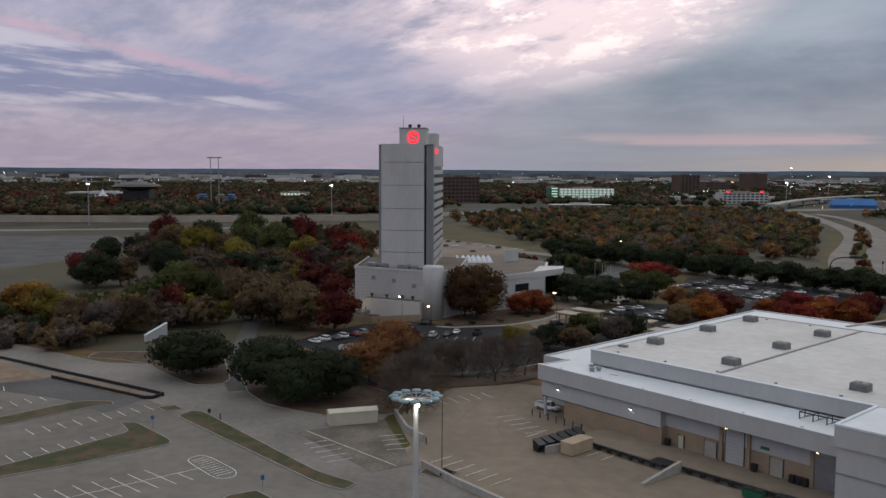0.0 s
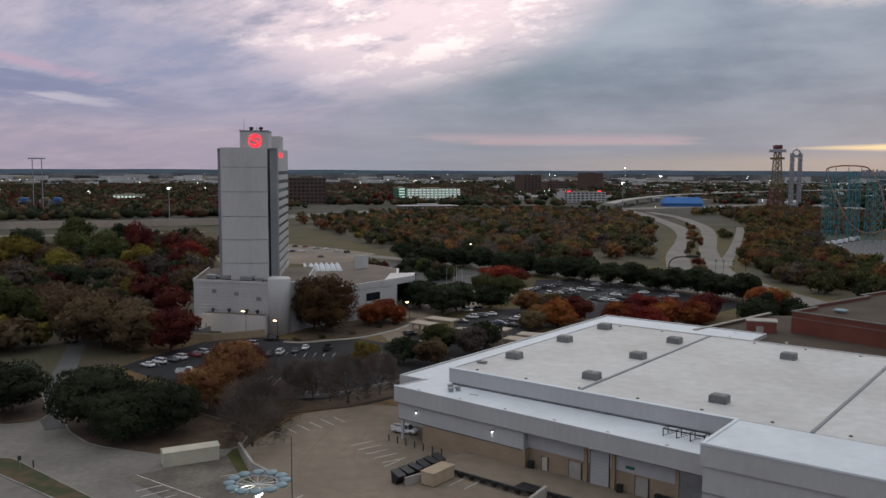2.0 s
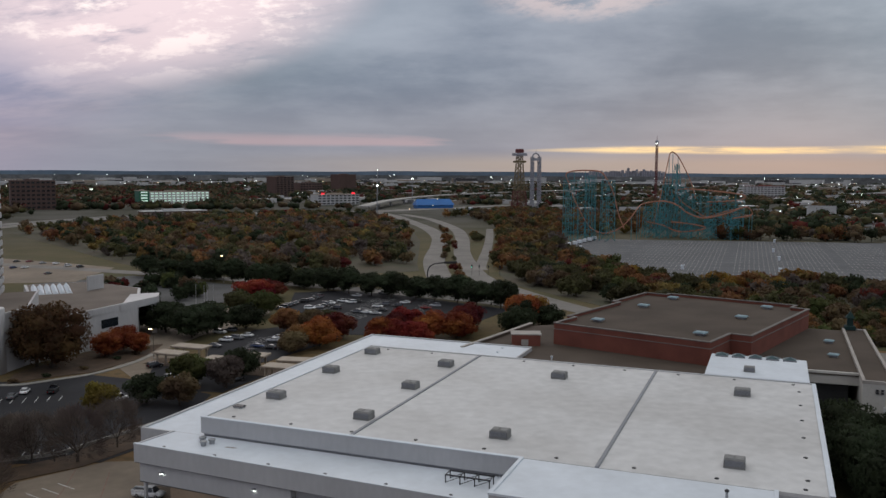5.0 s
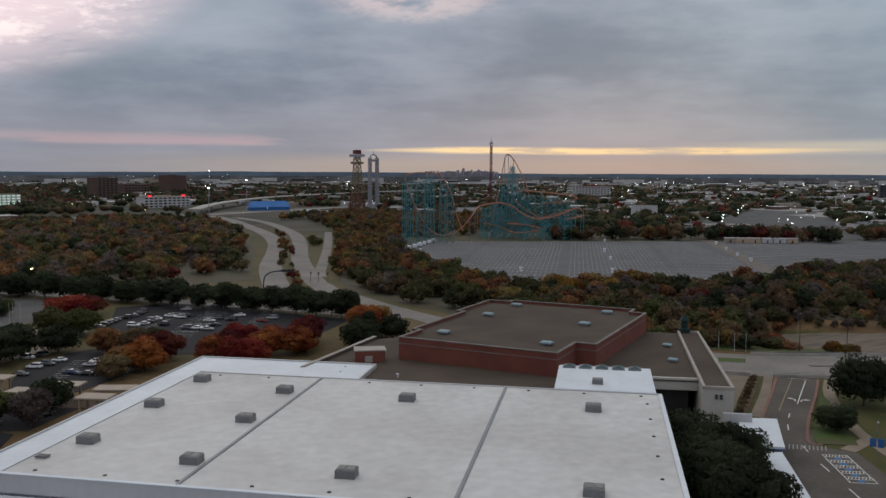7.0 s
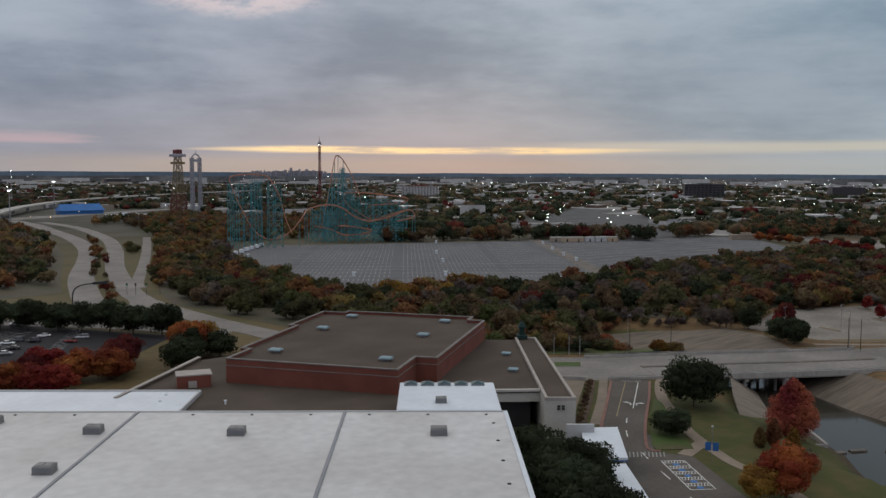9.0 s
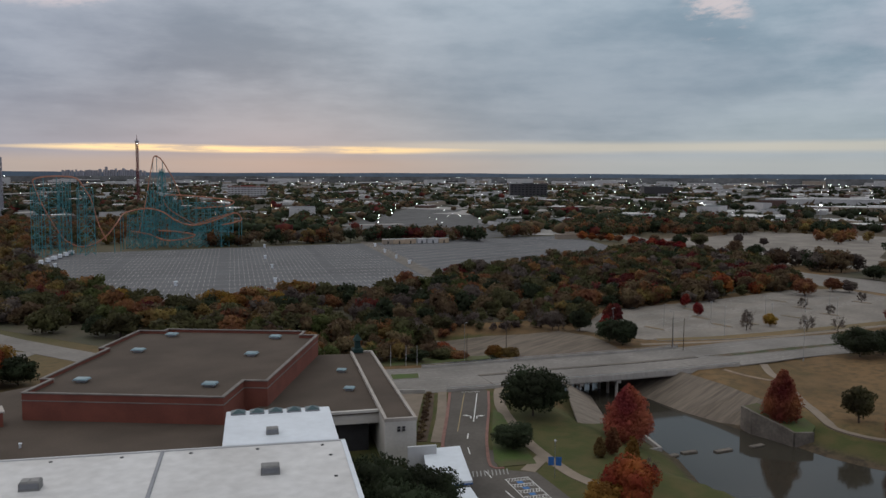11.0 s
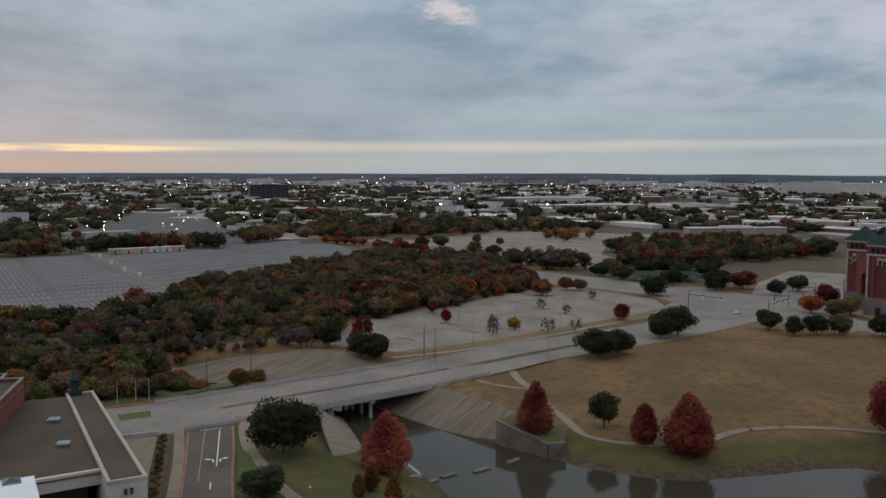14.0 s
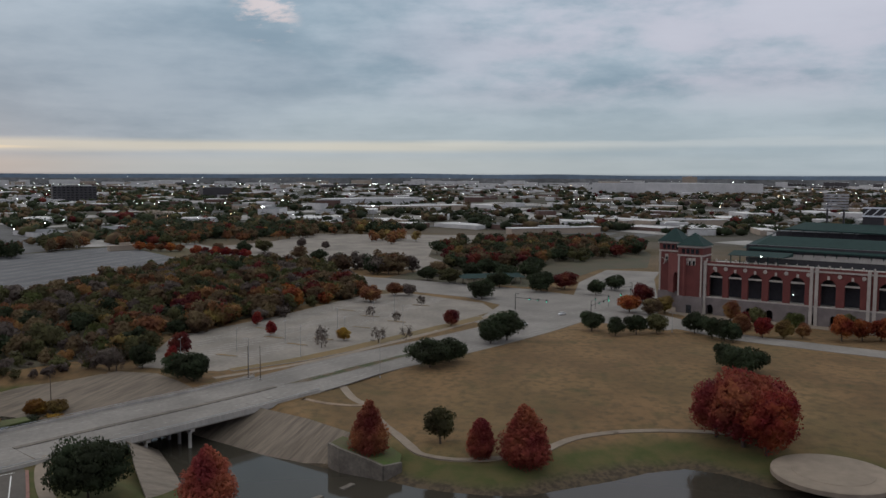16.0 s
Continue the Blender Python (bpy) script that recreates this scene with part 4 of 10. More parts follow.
sheet("stadium_plaza", [(520, -20), (490, -30), (455, -45), (440, -75), (405, -120), (370, -170), (420, -200), (520, -80)], 0.09, M_CONCRETE, "pale plaza round the stadium", "plaza")
def slope_walk(name, line, half, material, label, category):
    """A walk that follows the ground."""
    mb, rows = MB(), []
    for i, p in enumerate(line):
        a, b = line[max(i - 1, 0)], line[min(i + 1, len(line) - 1)]
        d = Vector((b[0] - a[0], b[1] - a[1])).normalized()
        z = gz(*p) + 0.10
        rows.append(((p[0] - d.y * half, p[1] + d.x * half, z), (p[0] + d.y * half, p[1] - d.x * half, z)))
    for (a, b), (c, d) in zip(rows, rows[1:]):
        lo = [(q[0], q[1], q[2] - 0.9) for q in (a, b, d, c)]
        mb.add([a, b, d, c] + lo, [(0, 1, 2, 3), (3, 2, 1, 0), (0, 4, 5, 1), (1, 5, 6, 2), (2, 6, 7, 3), (3, 7, 4, 0)])
    return single(name, mb, material, label, category, kind="structure")


slope_walk("park_path", curve([(322, 103), (310, 98.5), (303, 93.5), (295.3, 90.6), (284.3, 86.0), (277.8, 82.4), (267.4, 77.2), (263.3, 72.4), (261.2, 66.9), (260.6, 59.7), (262, 51.4), (265, 45.4), (271.3, 40), (277.2, 33.4), (281.6, 23.9), (283.8, 12.9), (283.6, 2.5), (281, -10)]), 1.35, M_CONCRETE, "curving pale concrete park path", "path")
slope_walk("park_path", curve([(303.5, 93.2), (302, 99), (302.5, 106), (305, 113)]), 1.0, M_SILT, "worn bare trail to the bridge end", "path")
ribbon("event_walk", curve([(330, 147), (352, 122), (385, 96), (425, 68), (470, 40)]), 1.4, 0.13, M_CONCRETE, "pale sidewalk beside the boulevard", "sidewalk")
PLAT = (250.5, -23)
single("lookout_terrace", MB().lathe([(14.0, -3.4), (14.0, -2.3), (13.6, -2.15), (9.2, -2.15), (9.1, -2.05), (0.01, -2.05)], *PLAT, 40), M_CONCRETE, "round pale concrete lookout terrace by the pond", "terrace", kind="structure")


# ---- islands, lawns and painted lines ----
def island(pts, material=M_ISLE, label="kerbed grass island in the parking lot"):
    ob = single("grass_island", MB().prism(pts, -0.2, 0.16), material, label, "island", "parking islands", kind="structure")
    c = Vector((sum(p[0] for p in pts) / len(pts), sum(p[1] for p in pts) / len(pts)))
    mb = MB()
    for a, b in zip(pts, pts[1:] + pts[:1]):
        d = Vector((b[0] - a[0], b[1] - a[1])).normalized()
        n_ = Vector((-d.y, d.x)) * 0.11
        mb.prism([(a[0] + n_.x, a[1] + n_.y), (a[0] - n_.x, a[1] - n_.y), (b[0] - n_.x, b[1] - n_.y), (b[0] + n_.x, b[1] + n_.y)], -0.2, 0.21)
    part("kerb", mb, M_KERB, ob)
    return ob


def rounded(pts, k=0.25, n=4):
    """A closed outline with its corners rounded off."""
    out, m = [], len(pts)
    for i in range(m):
        p, q, r = Vector(pts[i - 1]), Vector(pts[i]), Vector(pts[(i + 1) % m])
        a, b = q.lerp(p, min(k, 2.2 / max(0.1, (p - q).length))), q.lerp(r, min(k, 2.2 / max(0.1, (r - q).length)))
        out += [tuple(a * (1 - t) ** 2 + q * 2 * t * (1 - t) + b * t * t) for t in [j / n for j in range(n + 1)]]
    return out


island(rounded([(-118, 152), (-89.2, 168.2), (-76.7, 182), (-72.5, 184.5), (-74, 187), (-81, 187), (-92.3, 174), (-120, 158)]))
island(rounded([(-100, 118), (-74.5, 139.8), (-65.6, 145.4), (-51.4, 157.4), (-52.3, 160), (-62.7, 171), (-66, 170.8), (-61.8, 164.9), (-69.5, 154.5), (-76.6, 145.4), (-102, 124)]))
island(rounded([(-55.7, 175.9), (-53.9, 179.8), (-51.2, 179), (-21.7, 143.3), (-14, 137.5), (-16, 134.5), (-20.9, 137.9), (-53, 172.7)]), M_ISLE, "long kerbed grass strip beside the road")
island([(-62, 182), (-59, 184), (-56, 181), (-59, 179)])
island([(-34, 132), (-30, 134), (-27, 131), (-30, 126), (-36, 127)])
sheet("road_apron", [(-96, 226), (-78, 224), (-60, 204), (-51, 208), (-45, 196), (-24, 177), (-11, 179), (-14, 168), (-24, 160), (-48, 178), (-68, 196)], 0.062, M_CONC_ROAD, "pale worn concrete beside the oak islands", "pavement")
island(rounded([(-98, 231), (-88, 229), (-78.1, 223.3), (-71.2, 213.7), (-59.7, 201.5), (-53.2, 203.0), (-52.6, 207.7), (-56.6, 220.3), (-59.6, 229.5), (-66, 240), (-98, 238)], 0.4), M_MULCH, "kerbed leaf-strewn island under a live oak")
island(rounded([(-45.2, 195), (-39.1, 185.4), (-32.5, 180.9), (-23.9, 175.9), (-10, 178), (-8, 190), (-20, 204), (-34, 216), (-40, 236), (-50, 242), (-54.4, 232), (-52.4, 216), (-49.6, 207.6)], 0.4), M_MULCH, "kerbed leaf-strewn island under two live oaks")
sheet("bare_soil", [(-160, 246), (-122, 228), (-97, 209), (-135, 190), (-180, 200)], 0.1, M_SILT, "bare tan building soil", "soil")
sheet("soil_strip", [(-100, 214), (-68, 193), (-66, 190.5), (-70, 189.5), (-98, 209)], 0.14, M_SILT, "tan soil strip behind the silt fence", "soil")
sheet("yard_verge", [(-9, 177), (-2, 200), (14, 204), (28, 214), (36, 224), (26, 228), (12, 212), (-4, 207), (-20, 214), (-24, 205)], 0.14, M_MULCH, "brown planted verge with bare trees", "verge")
island([(-4, 142.5), (-2, 146), (3, 143), (1, 139)], M_MULCH, "small planted kerb island at a pole")

rows_ = stalls(-66, 125.3, 39, 8, 2.95, 4.8, 1, -0.9) + stalls(-66, 125.3, 39, 9, 2.95, 4.8, -1, 0.9) + [(-70, 122, -41.3, 145.2)]
rows_ += stalls(-83, 166, 45, 8, 3.1, 4.6, -1, 0) + stalls(-78, 145, 45, 7, 3.1, 4.6, 1, 0) + stalls(-104, 172, 45, 7, 3.1, 4.6, 1, 0) + stalls(-128, 186, 30, 9, 3.0, 4.8, -1, 0)
tip = rounded([(-45.9, 148.6), (-44.6, 151.2), (-42.6, 151.0), (-35.3, 143.2), (-35.0, 140.0), (-37.9, 139.3)], 0.5)
rows_ += [(*a, *b) for a, b in zip(tip, tip[1:] + tip[:1])]
rows_ += [tuple(Vector((-45.4, 148.9)).lerp(Vector((-37.6, 139.9)), t)) + tuple(Vector((-43.4, 151.2)).lerp(Vector((-35.2, 141.9)), t)) for t in [k / 11 for k in range(1, 11)]]
stripes("parking_lines", rows_, M_PAINT, 0.045 + 0.035, "faded white parking lines", 0.16)
rows_ = stalls(-26, 158, -62, 4, 2.9, 5, 1) + [(-27, 166, -8, 146)] + stalls(-8, 164, -75, 3, 2.8, 4.5, -1)
rows_ += stalls(9, 196, -150, 5, 3.0, 5, 1) + stalls(16, 178, -65, 4, 3.0, 5, -1) + stalls(-2, 148, -48, 5, 3.0, 5, 1) + stalls(20, 166, -48, 6, 3.0, 4.6, -1)
stripes("yard_lines", rows_, M_PAINT, 0.13, "faded white bay lines in the loading yard", 0.15)
rows_ = stalls(-41, 256, 47, 11, 2.8, 5.2, -1) + stalls(-10, 262, -12, 8, 2.8, 5, 1) + stalls(-25, 236, -12, 9, 2.8, 5, 1) + stalls(-25, 236, -12, 9, 2.8, 5, -1) + stalls(-8, 216, -10, 8, 2.8, 5, 1)
rows_ += stalls(100, 345, 52, 20, 2.8, 5.2, -1) + stalls(118, 338, 52, 20, 2.8, 5.2, 1) + stalls(118, 338, 52, 20, 2.8, 5.2, -1) + stalls(136, 330, 52, 18, 2.8, 5.2, -1) + stalls(66, 298, 60, 8, 2.8, 5, -1)
stripes("lot_lines", rows_, M_PAINT, 0.075, "white parking lines on the asphalt", 0.14)
# stall lines of the park's field, row after row
fd = Vector((0.688, -0.725)).normalized()
fn = Vector((fd.y, -fd.x))


def within(p, poly):
    inside = False
    for a, b in zip(poly, poly[1:] + poly[:1]):
        if (a[1] > p[1]) != (b[1] > p[1]) and p[0] < (b[0] - a[0]) * (p[1] - a[1]) / (b[1] - a[1]) + a[0]:
            inside = not inside
    return inside


rows_ = []
org = Vector((430, 622))
for i in range(-10, 26):
    for j in range(0, 226):
        p = org + fn * (i * 17.0 + 6) + fd * (j * 2.8 + 4 - 150)
        q = p + fn * 10.4
        if within(p, FIELD) and within(q, FIELD) and (p.x - 480) * 0.744 - (p.y - 328) * 0.668 < -4:
            if j % 24 > 1:
                rows_.append((p.x, p.y, q.x, q.y))
            h_ = p + fn * 5.2
            rows_.append((h_.x, h_.y, h_.x + fd.x * 2.8, h_.y + fd.y * 2.8))
fe_ = Vector((0.955, -0.296))
fm_ = Vector((0.296, 0.955))
for i in range(-6, 16):
    for j in range(0, 150):
        p = Vector((470, 318)) + fm_ * (i * 16.0) + fe_ * (j * 2.8 - 30)
        q = p + fm_ * 10.0
        if within(p, FIELD) and within(q, FIELD) and (p.x - 480) * 0.744 - (p.y - 328) * 0.668 > 9:
            if j % 26 > 1:
                rows_.append((p.x, p.y, q.x, q.y))
            h_ = p + fm_ * 5.0
            rows_.append((h_.x, h_.y, h_.x + fe_.x * 2.8, h_.y + fe_.y * 2.8))
stripes("field_lines", rows_, M_FADED, 0.13, "pale stall lines on the parking field", 0.32)
rows_ = []
EVENT = [(348, 176), (400, 181), (452, 149), (516, 118), (528, 96), (494, 54), (480, 52), (440, 80), (398, 110), (368, 132), (350, 152)]
for k in range(9):
    rows_ += [r for r in stalls(330 - 5 * 0.42 + 7.0 * k, 160 - 4.5 + 15.0 * k, -25, 90, 2.8, 10.0, 1) if within(r[:2], EVENT) and within(r[2:], EVENT)]
stripes("event_lines", rows_, M_FADED, 0.08, "faded white stall lines", 0.36)
# lane lines on the boulevard
lane = []
for off in (-12.0, -8.4, -1.2, 1.2, 8.4, 12.0):
    for i in range(0, len(bw) - 1):
        a, b = Vector(bw[i]), Vector(bw[i + 1])
        d = (b - a).normalized()
        n_ = Vector((-d.y, d.x)) * off
        solid = abs(off) in (1.2, 12.0)
        k, L = 0.0, (b - a).length
        while k < L:
            e = min(L, k + (L if solid else 3.0))
            p, q = a + d * k + n_, a + d * e + n_
            lane.append((p.x, p.y, q.x, q.y))
            k = e + (0 if solid else 7.0)
stripes("lane_lines", lane, M_FADED, 0.17, "worn white lane lines on the boulevard", 0.13)
single("bridge_median", band([p for p in bw if 256 < p[0] < 322], 0.9, 0.3, 0.3), M_CONC_DARK, "low raised brick median on the bridge", "median", kind="structure")
ribbon("stadium_street", curve([(440, -22), (428, -37), (406, -52), (392, -70), (375, -94), (352, -128), (330, -170)]), 7.0, 0.1, M_CONC_ROAD, "pale street before the stadium")
island([(322, 122), (330, 116), (352, 99.5), (372, 83), (371, 80.5), (350, 95.5), (326, 114.5)], M_ISLE, "long thin grass median in the boulevard")
island([(343, 146), (360, 127), (378, 112), (416, 84), (452, 58), (455, 54), (446, 53), (410, 80), (374, 106), (357, 121), (340, 143)], M_DRY, "dry grass strip beside the parking lot")
for ex, ey in ((453, 107), (439, 93.5), (487, 84), (386, 129.5), (397.7, 121), (400, 141.5), (365, 152), (420, 150), (470, 120), (424, 108)):
    c_, s_ = math.cos(radians(65)), math.sin(radians(65))
    island([(ex + c_ * u - s_ * v, ey + s_ * u + c_ * v) for u, v in ((-4.4, -1.1), (4.4, -1.1), (5.2, 0), (4.4, 1.1), (-4.4, 1.1), (-5.2, 0))], M_DRY, "small dry grass island in the parking lot")
island([(243.6, 200.5), (249.7, 193.7), (244.2, 190.2), (238.7, 196.3)], M_LAWN, "green kerbed island in the boulevard mouth")
sheet("lawn", [(185.8, 134.6), (191.8, 128.6), (195.4, 131.2), (204, 138.4), (222.3, 151.6), (225.4, 155.6), (221.8, 154.0), (203, 145.0), (188.6, 137.2)], 0.16, M_LAWN, "green lawn beside the drive", "lawn")
# marked bays and arrows on the drive
bay = stalls(183.4, 126.9, -134, 5, 3.3, 5.0, -1)
stripes("marked_bay_lines", bay + [(183.4, 126.9, 172.0, 115.0), (179.8, 130.4, 168.4, 118.5)], M_PAINT, 0.09, "white outlines of the reserved bays", 0.18)
dv, du = (Vector(bay[0][2:]) - Vector(bay[0][:2])) / 5.0, (Vector(bay[1][:2]) - Vector(bay[0][:2])) / 3.3
hatch_rows, mb = [], MB()
for a in bay[:-1]:
    o = Vector(a[:2])
    for k in range(7):
        p, q = o + dv * (0.2 + k * 0.66) + du * 0.1, o + dv * (0.7 + k * 0.66) + du * 1.3
        hatch_rows.append((p.x, p.y, q.x, q.y))
    c0 = o + dv * 2.6 + du * 2.3
    mb.prism([tuple(c0 + dv * 0.65 + du * 0.55), tuple(c0 - dv * 0.65 + du * 0.55), tuple(c0 - dv * 0.65 - du * 0.55), tuple(c0 + dv * 0.65 - du * 0.55)], 0.05, 0.092)
    p, q = o + du * 1.4, o + du * 1.4 + dv * 5.0
    hatch_rows.append((p.x, p.y, q.x, q.y))
stripes("bay_hatching", hatch_rows, M_PAINT, 0.09, "white hatching between the reserved bays", 0.14)
single("bay_symbols", mb, M_PAINT_B, "blue painted squares in the reserved bays", "marking", kind="stuff")
stripes("drive_lines", [(237.7, 166.9, 212.6, 154.9), (236.2, 171.6, 239.8, 167.2), (203.3, 151.5, 199.5, 149.6), (194, 146.6, 190, 144), (182, 136, 179, 133), (174, 127.5, 171, 124), (165, 117, 162, 113.5)], M_PAINT, 0.095, "white lane lines on the drive", 0.25)
stripes("drive_divider", [(235.5, 169.9, 203.3, 154.4)], M_PAINT_Y, 0.095, "yellow divider line on the drive", 0.22)
mb = MB()
for ax, ay, sd in ((215.9, 158.2, 1), (217.2, 155.6, -1)):
    f_, l_ = Vector((0.89, 0.46)), Vector((-0.46, 0.89)) * sd
    o = Vector((ax, ay))
    P_ = lambda a, b: tuple(o + f_ * a + l_ * b)
    mb.prism([P_(-1.6, -0.9), P_(-1.6, -0.6), P_(0.2, -0.5), P_(0.4, -0.8)], 0.05, 0.093)
    mb.prism([P_(0.4, -0.8), P_(0.2, -0.5), P_(0.7, 0.2), P_(1.0, 0.1)], 0.05, 0.0935)
    mb.prism([P_(0.3, 0.15), P_(1.5, 0.15), P_(0.9, 1.4)] if sd > 0 else [P_(1.5, 0.15), P_(0.3, 0.15), P_(0.9, 1.4)], 0.05, 0.094)
single("turn_arrows", mb, M_PAINT, "white turn arrows on the drive", "marking", kind="stuff")
xa, xb = Vector((180.3, 138.1)), Vector((185.4, 132.6))
stripes("crosswalk", [(*(xa.lerp(xb, k / 9) + Vector((0.3, 0.2))), *(xa.lerp(xb, k / 9) - Vector((2.6, 1.5)))) for k in range(10)], M_FADED, 0.095, "faded white crosswalk bars", 0.26)

# concrete banks of the creek and the low walls
def bank(name, top, foot, label, material=None):
    mb = MB()
    n = len(top)
    for i in range(n - 1):
        a, b, c, d = (*top[i], 0.1), (*top[i + 1], 0.1), (*foot[i + 1], WATER - 0.4), (*foot[i], WATER - 0.4)
        mb.add([a, b, c, d] + [(p[0], p[1], p[2] - 0.6) for p in (a, b, c, d)], [(0, 1, 2, 3), (3, 2, 1, 0), (0, 4, 5, 1), (1, 5, 6, 2), (2, 6, 7, 3), (3, 7, 4, 0)])
    return single(name, mb, material or M_BANK, label, "creek bank", kind="structure")


bank("creek_bank", [(311, 142), (303, 133), (294.5, 123.2), (284, 107.8), (277.5, 100.8), (271.6, 94.5)], [(295, 151), (290, 143), (282.6, 132.6), (272.3, 118.2), (267.3, 107.7), (261.8, 96.2)], "stained sloping concrete creek bank")
bank("creek_bank", [(270, 158), (262, 149.4), (244, 141.2), (225, 131.7)], [(285, 156), (277, 146.6), (256, 134.6), (241, 127)], "pale sloping concrete bank below the bridge", M_CONC_BANK)


def draped(name, top, foot, label, n=10):
    """A bank laid on the ground's own slope."""
    mb = MB()
    for (a, b), (c, d) in zip(zip(top, top[1:]), zip(foot, foot[1:])):
        for k in range(n):
            q = [Vector(p).lerp(Vector(r), t) for p, r, t in ((a, c, k / n), (b, d, k / n), (b, d, (k + 1) / n), (a, c, (k + 1) / n))]
            mb.add([(p.x, p.y, gz(p.x, p.y) + 0.3) for p in q], [(0, 1, 2, 3), (3, 2, 1, 0)])
    return single(name, mb, M_BANK, label, "creek bank", kind="structure")


draped("creek_bank", [(318, 149), (327, 158), (335.4, 168), (338, 183), (332, 195), (328.4, 210), (314, 222), (306, 228)], [(296, 160), (297, 165), (298, 172), (300, 180), (301, 188), (303, 198), (304, 206), (304, 212)], "stained eroded concrete bank behind the bridge")
mb = MB()
WALL_W = [(264, 99, -0.2), (260.4, 95.5, -0.5), (257.2, 88.6, -1.9), (254.8, 84.4, -2.9), (257.8, 80.2, -3.0)]
for (ax, ay, az_), (bx, by, bz_) in zip(WALL_W, WALL_W[1:]):
    d_ = Vector((bx - ax, by - ay)).normalized() * 0.42
    mb.prism([(ax + d_.y, ay - d_.x), (bx + d_.y, by - d_.x), (bx - d_.y, by + d_.x), (ax - d_.y, ay + d_.x)], -8.2, [az_, bz_, bz_, az_])
single("creek_wall", mb, M_CONC_DARK, "stained concrete retaining wall at the weir", "wall", kind="structure")
single("bank_fill", MB().prism([(264.4, 99), (260.8, 95.5), (257.6, 88.6), (255.3, 84.4), (258, 80.6), (264, 80.5), (271, 86), (275, 95)], -7.5, [-0.5, -0.8, -2.2, -3.1, -3.2, -3.0, -2.0, -0.9]), M_LAWN, "grassed fill behind the retaining wall", "fill", kind="structure")
single("creek_wall", band([(242, 120.5), (231.5, 112.3), (227.6, 116)], 0.4, -4.9, 2.6), M_CONC_WALL, "grey concrete retaining wall at the lawn", "wall", kind="structure")
for k, (x0_, y0_, x1_, y1_) in enumerate(((234.9, 107.9, 238.1, 105.2), (240.1, 100.9, 244.2, 97.9), (248.6, 93.9, 252.1, 91.5), (230, 110.5, 233.2, 108.6))):
    single("weir_block", band([(x0_, y0_), (x1_, y1_)], 0.7, WATER + 0.35, 1.2), M_CONC_DARK, "wet grey concrete block of the weir", "weir block", "weir blocks")

# ---- the exhibition hall ----
HALL = pose(32, 179.5, 0, 0, 0, -48)
hall = thing("exhibition_hall", HALL, "long low white-roofed exhibition hall with loading docks", "building")
ZM, ZL = 14.0, 10.7
mb = MB().box(0, 0.4, 0, 101, 66, ZM - 0.6)
part("wall", mb, M_WHITEWALL, hall, "grey-white upper walls")
mb = MB().box(-0.25, -0.2, ZM - 2.9, 58, 0.4, ZM)                      # fascia bands of the main block
part("fascia", mb, M_WHITEWALL, hall)
part("fascia", MB().box(-0.25, 0.4, ZM - 2.9, 0.0, 66.2, ZM), M_WHITEWALL, hall)
part("fascia", MB().box(101, 0.4, 0, 101.3, 66.2, ZM), M_WHITEWALL, hall)
part("roof", MB().box(0, 0.4, ZM - 0.6, 29, 66, ZM - 0.08), M_ROOF, hall, "weathered white membrane roof")
part("roof", MB().box(29.0, 0.4, ZM - 0.6, 69.5, 66, ZM - 0.08), M_ROOF, hall, "weathered white membrane roof")
part("roof", MB().box(69.5, 0.4, ZM - 0.6, 101, 66, ZM - 0.08), M_ROOF, hall, "weathered white membrane roof")
for u in (29, 69.5):
    part("roof_seam", MB().box(u - 0.30, 0.3, ZM - 0.2, u + 0.30, 66, ZM + 0.14, c=0.08), M_HOTEL2, hall, "grey raised expansion joint")
part("parapet", MB().box(-0.3, 66, 0, 101.3, 66.5, ZM + 0.12), M_WHITEWALL, hall)
part("roof_edge", MB().box(-0.35, -0.3, ZM - 0.02, 58.2, 0.5, ZM + 0.12, c=0.04), M_ROOF_CLEAN, hall)
part("roof_edge", MB().box(-0.35, 0.5, ZM - 0.02, 0.45, 66.4, ZM + 0.12, c=0.04), M_ROOF_CLEAN, hall)
part("roof_edge", MB().box(100.7, 0.5, ZM - 0.02, 101.5, 66.4, ZM + 0.12, c=0.04), M_ROOF_CLEAN, hall)
# lower roofs in front, at the side and behind
def front(u, back=0.0):
    """The slightly skewed dock front at u, set back by that much."""
    return (u, -8.8 - 0.0415 * (u + 7.5) + back)


part("low_roof", MB().prism([front(-7.4, 0.4), front(58, 0.4), (58, -0.2), (-6, -0.2)], ZL - 0.5, ZL), M_ROOF_CLEAN, hall, "bright white new membrane roof")
part("fascia", MB().prism([front(-7.6), front(58), front(58, 0.45), front(-7.3, 0.45)], ZL - 3.0, ZL + 0.15), M_WHITEWALL, hall, "deep grey-white fascia over the docks")
part("fascia_trim", MB().prism([front(-7.65, -0.05), front(58, -0.05), front(58, 0.5), front(-7.65, 0.5)], ZL + 0.15, ZL + 0.27), M_ROOF_CLEAN, hall)
# shadow line beneath the fascia, drawn as a thin dark strip
part("soffit_line", MB().prism([front(-7.5, 0.05), front(58, 0.05), front(58, 0.4), front(-7.4, 0.4)], ZL - 3.08, ZL - 3.0), M_DARKMETAL, hall)
part("fascia", MB().prism([front(-7.6), front(-7.2, 0.3), (-5.9, -0.2), (-6.3, -0.2)], ZL - 3.0, ZL + 0.15), M_WHITEWALL, hall)
mb = MB().prism([(-13.2, 0.2), (0, 0.2), (0, 66), (33, 66), (33, 96), (-13.9, 96)], ZL - 1.0, ZL - 0.4)
part("low_roof", mb, M_ROOF_CLEAN, hall, "bright white side roof")
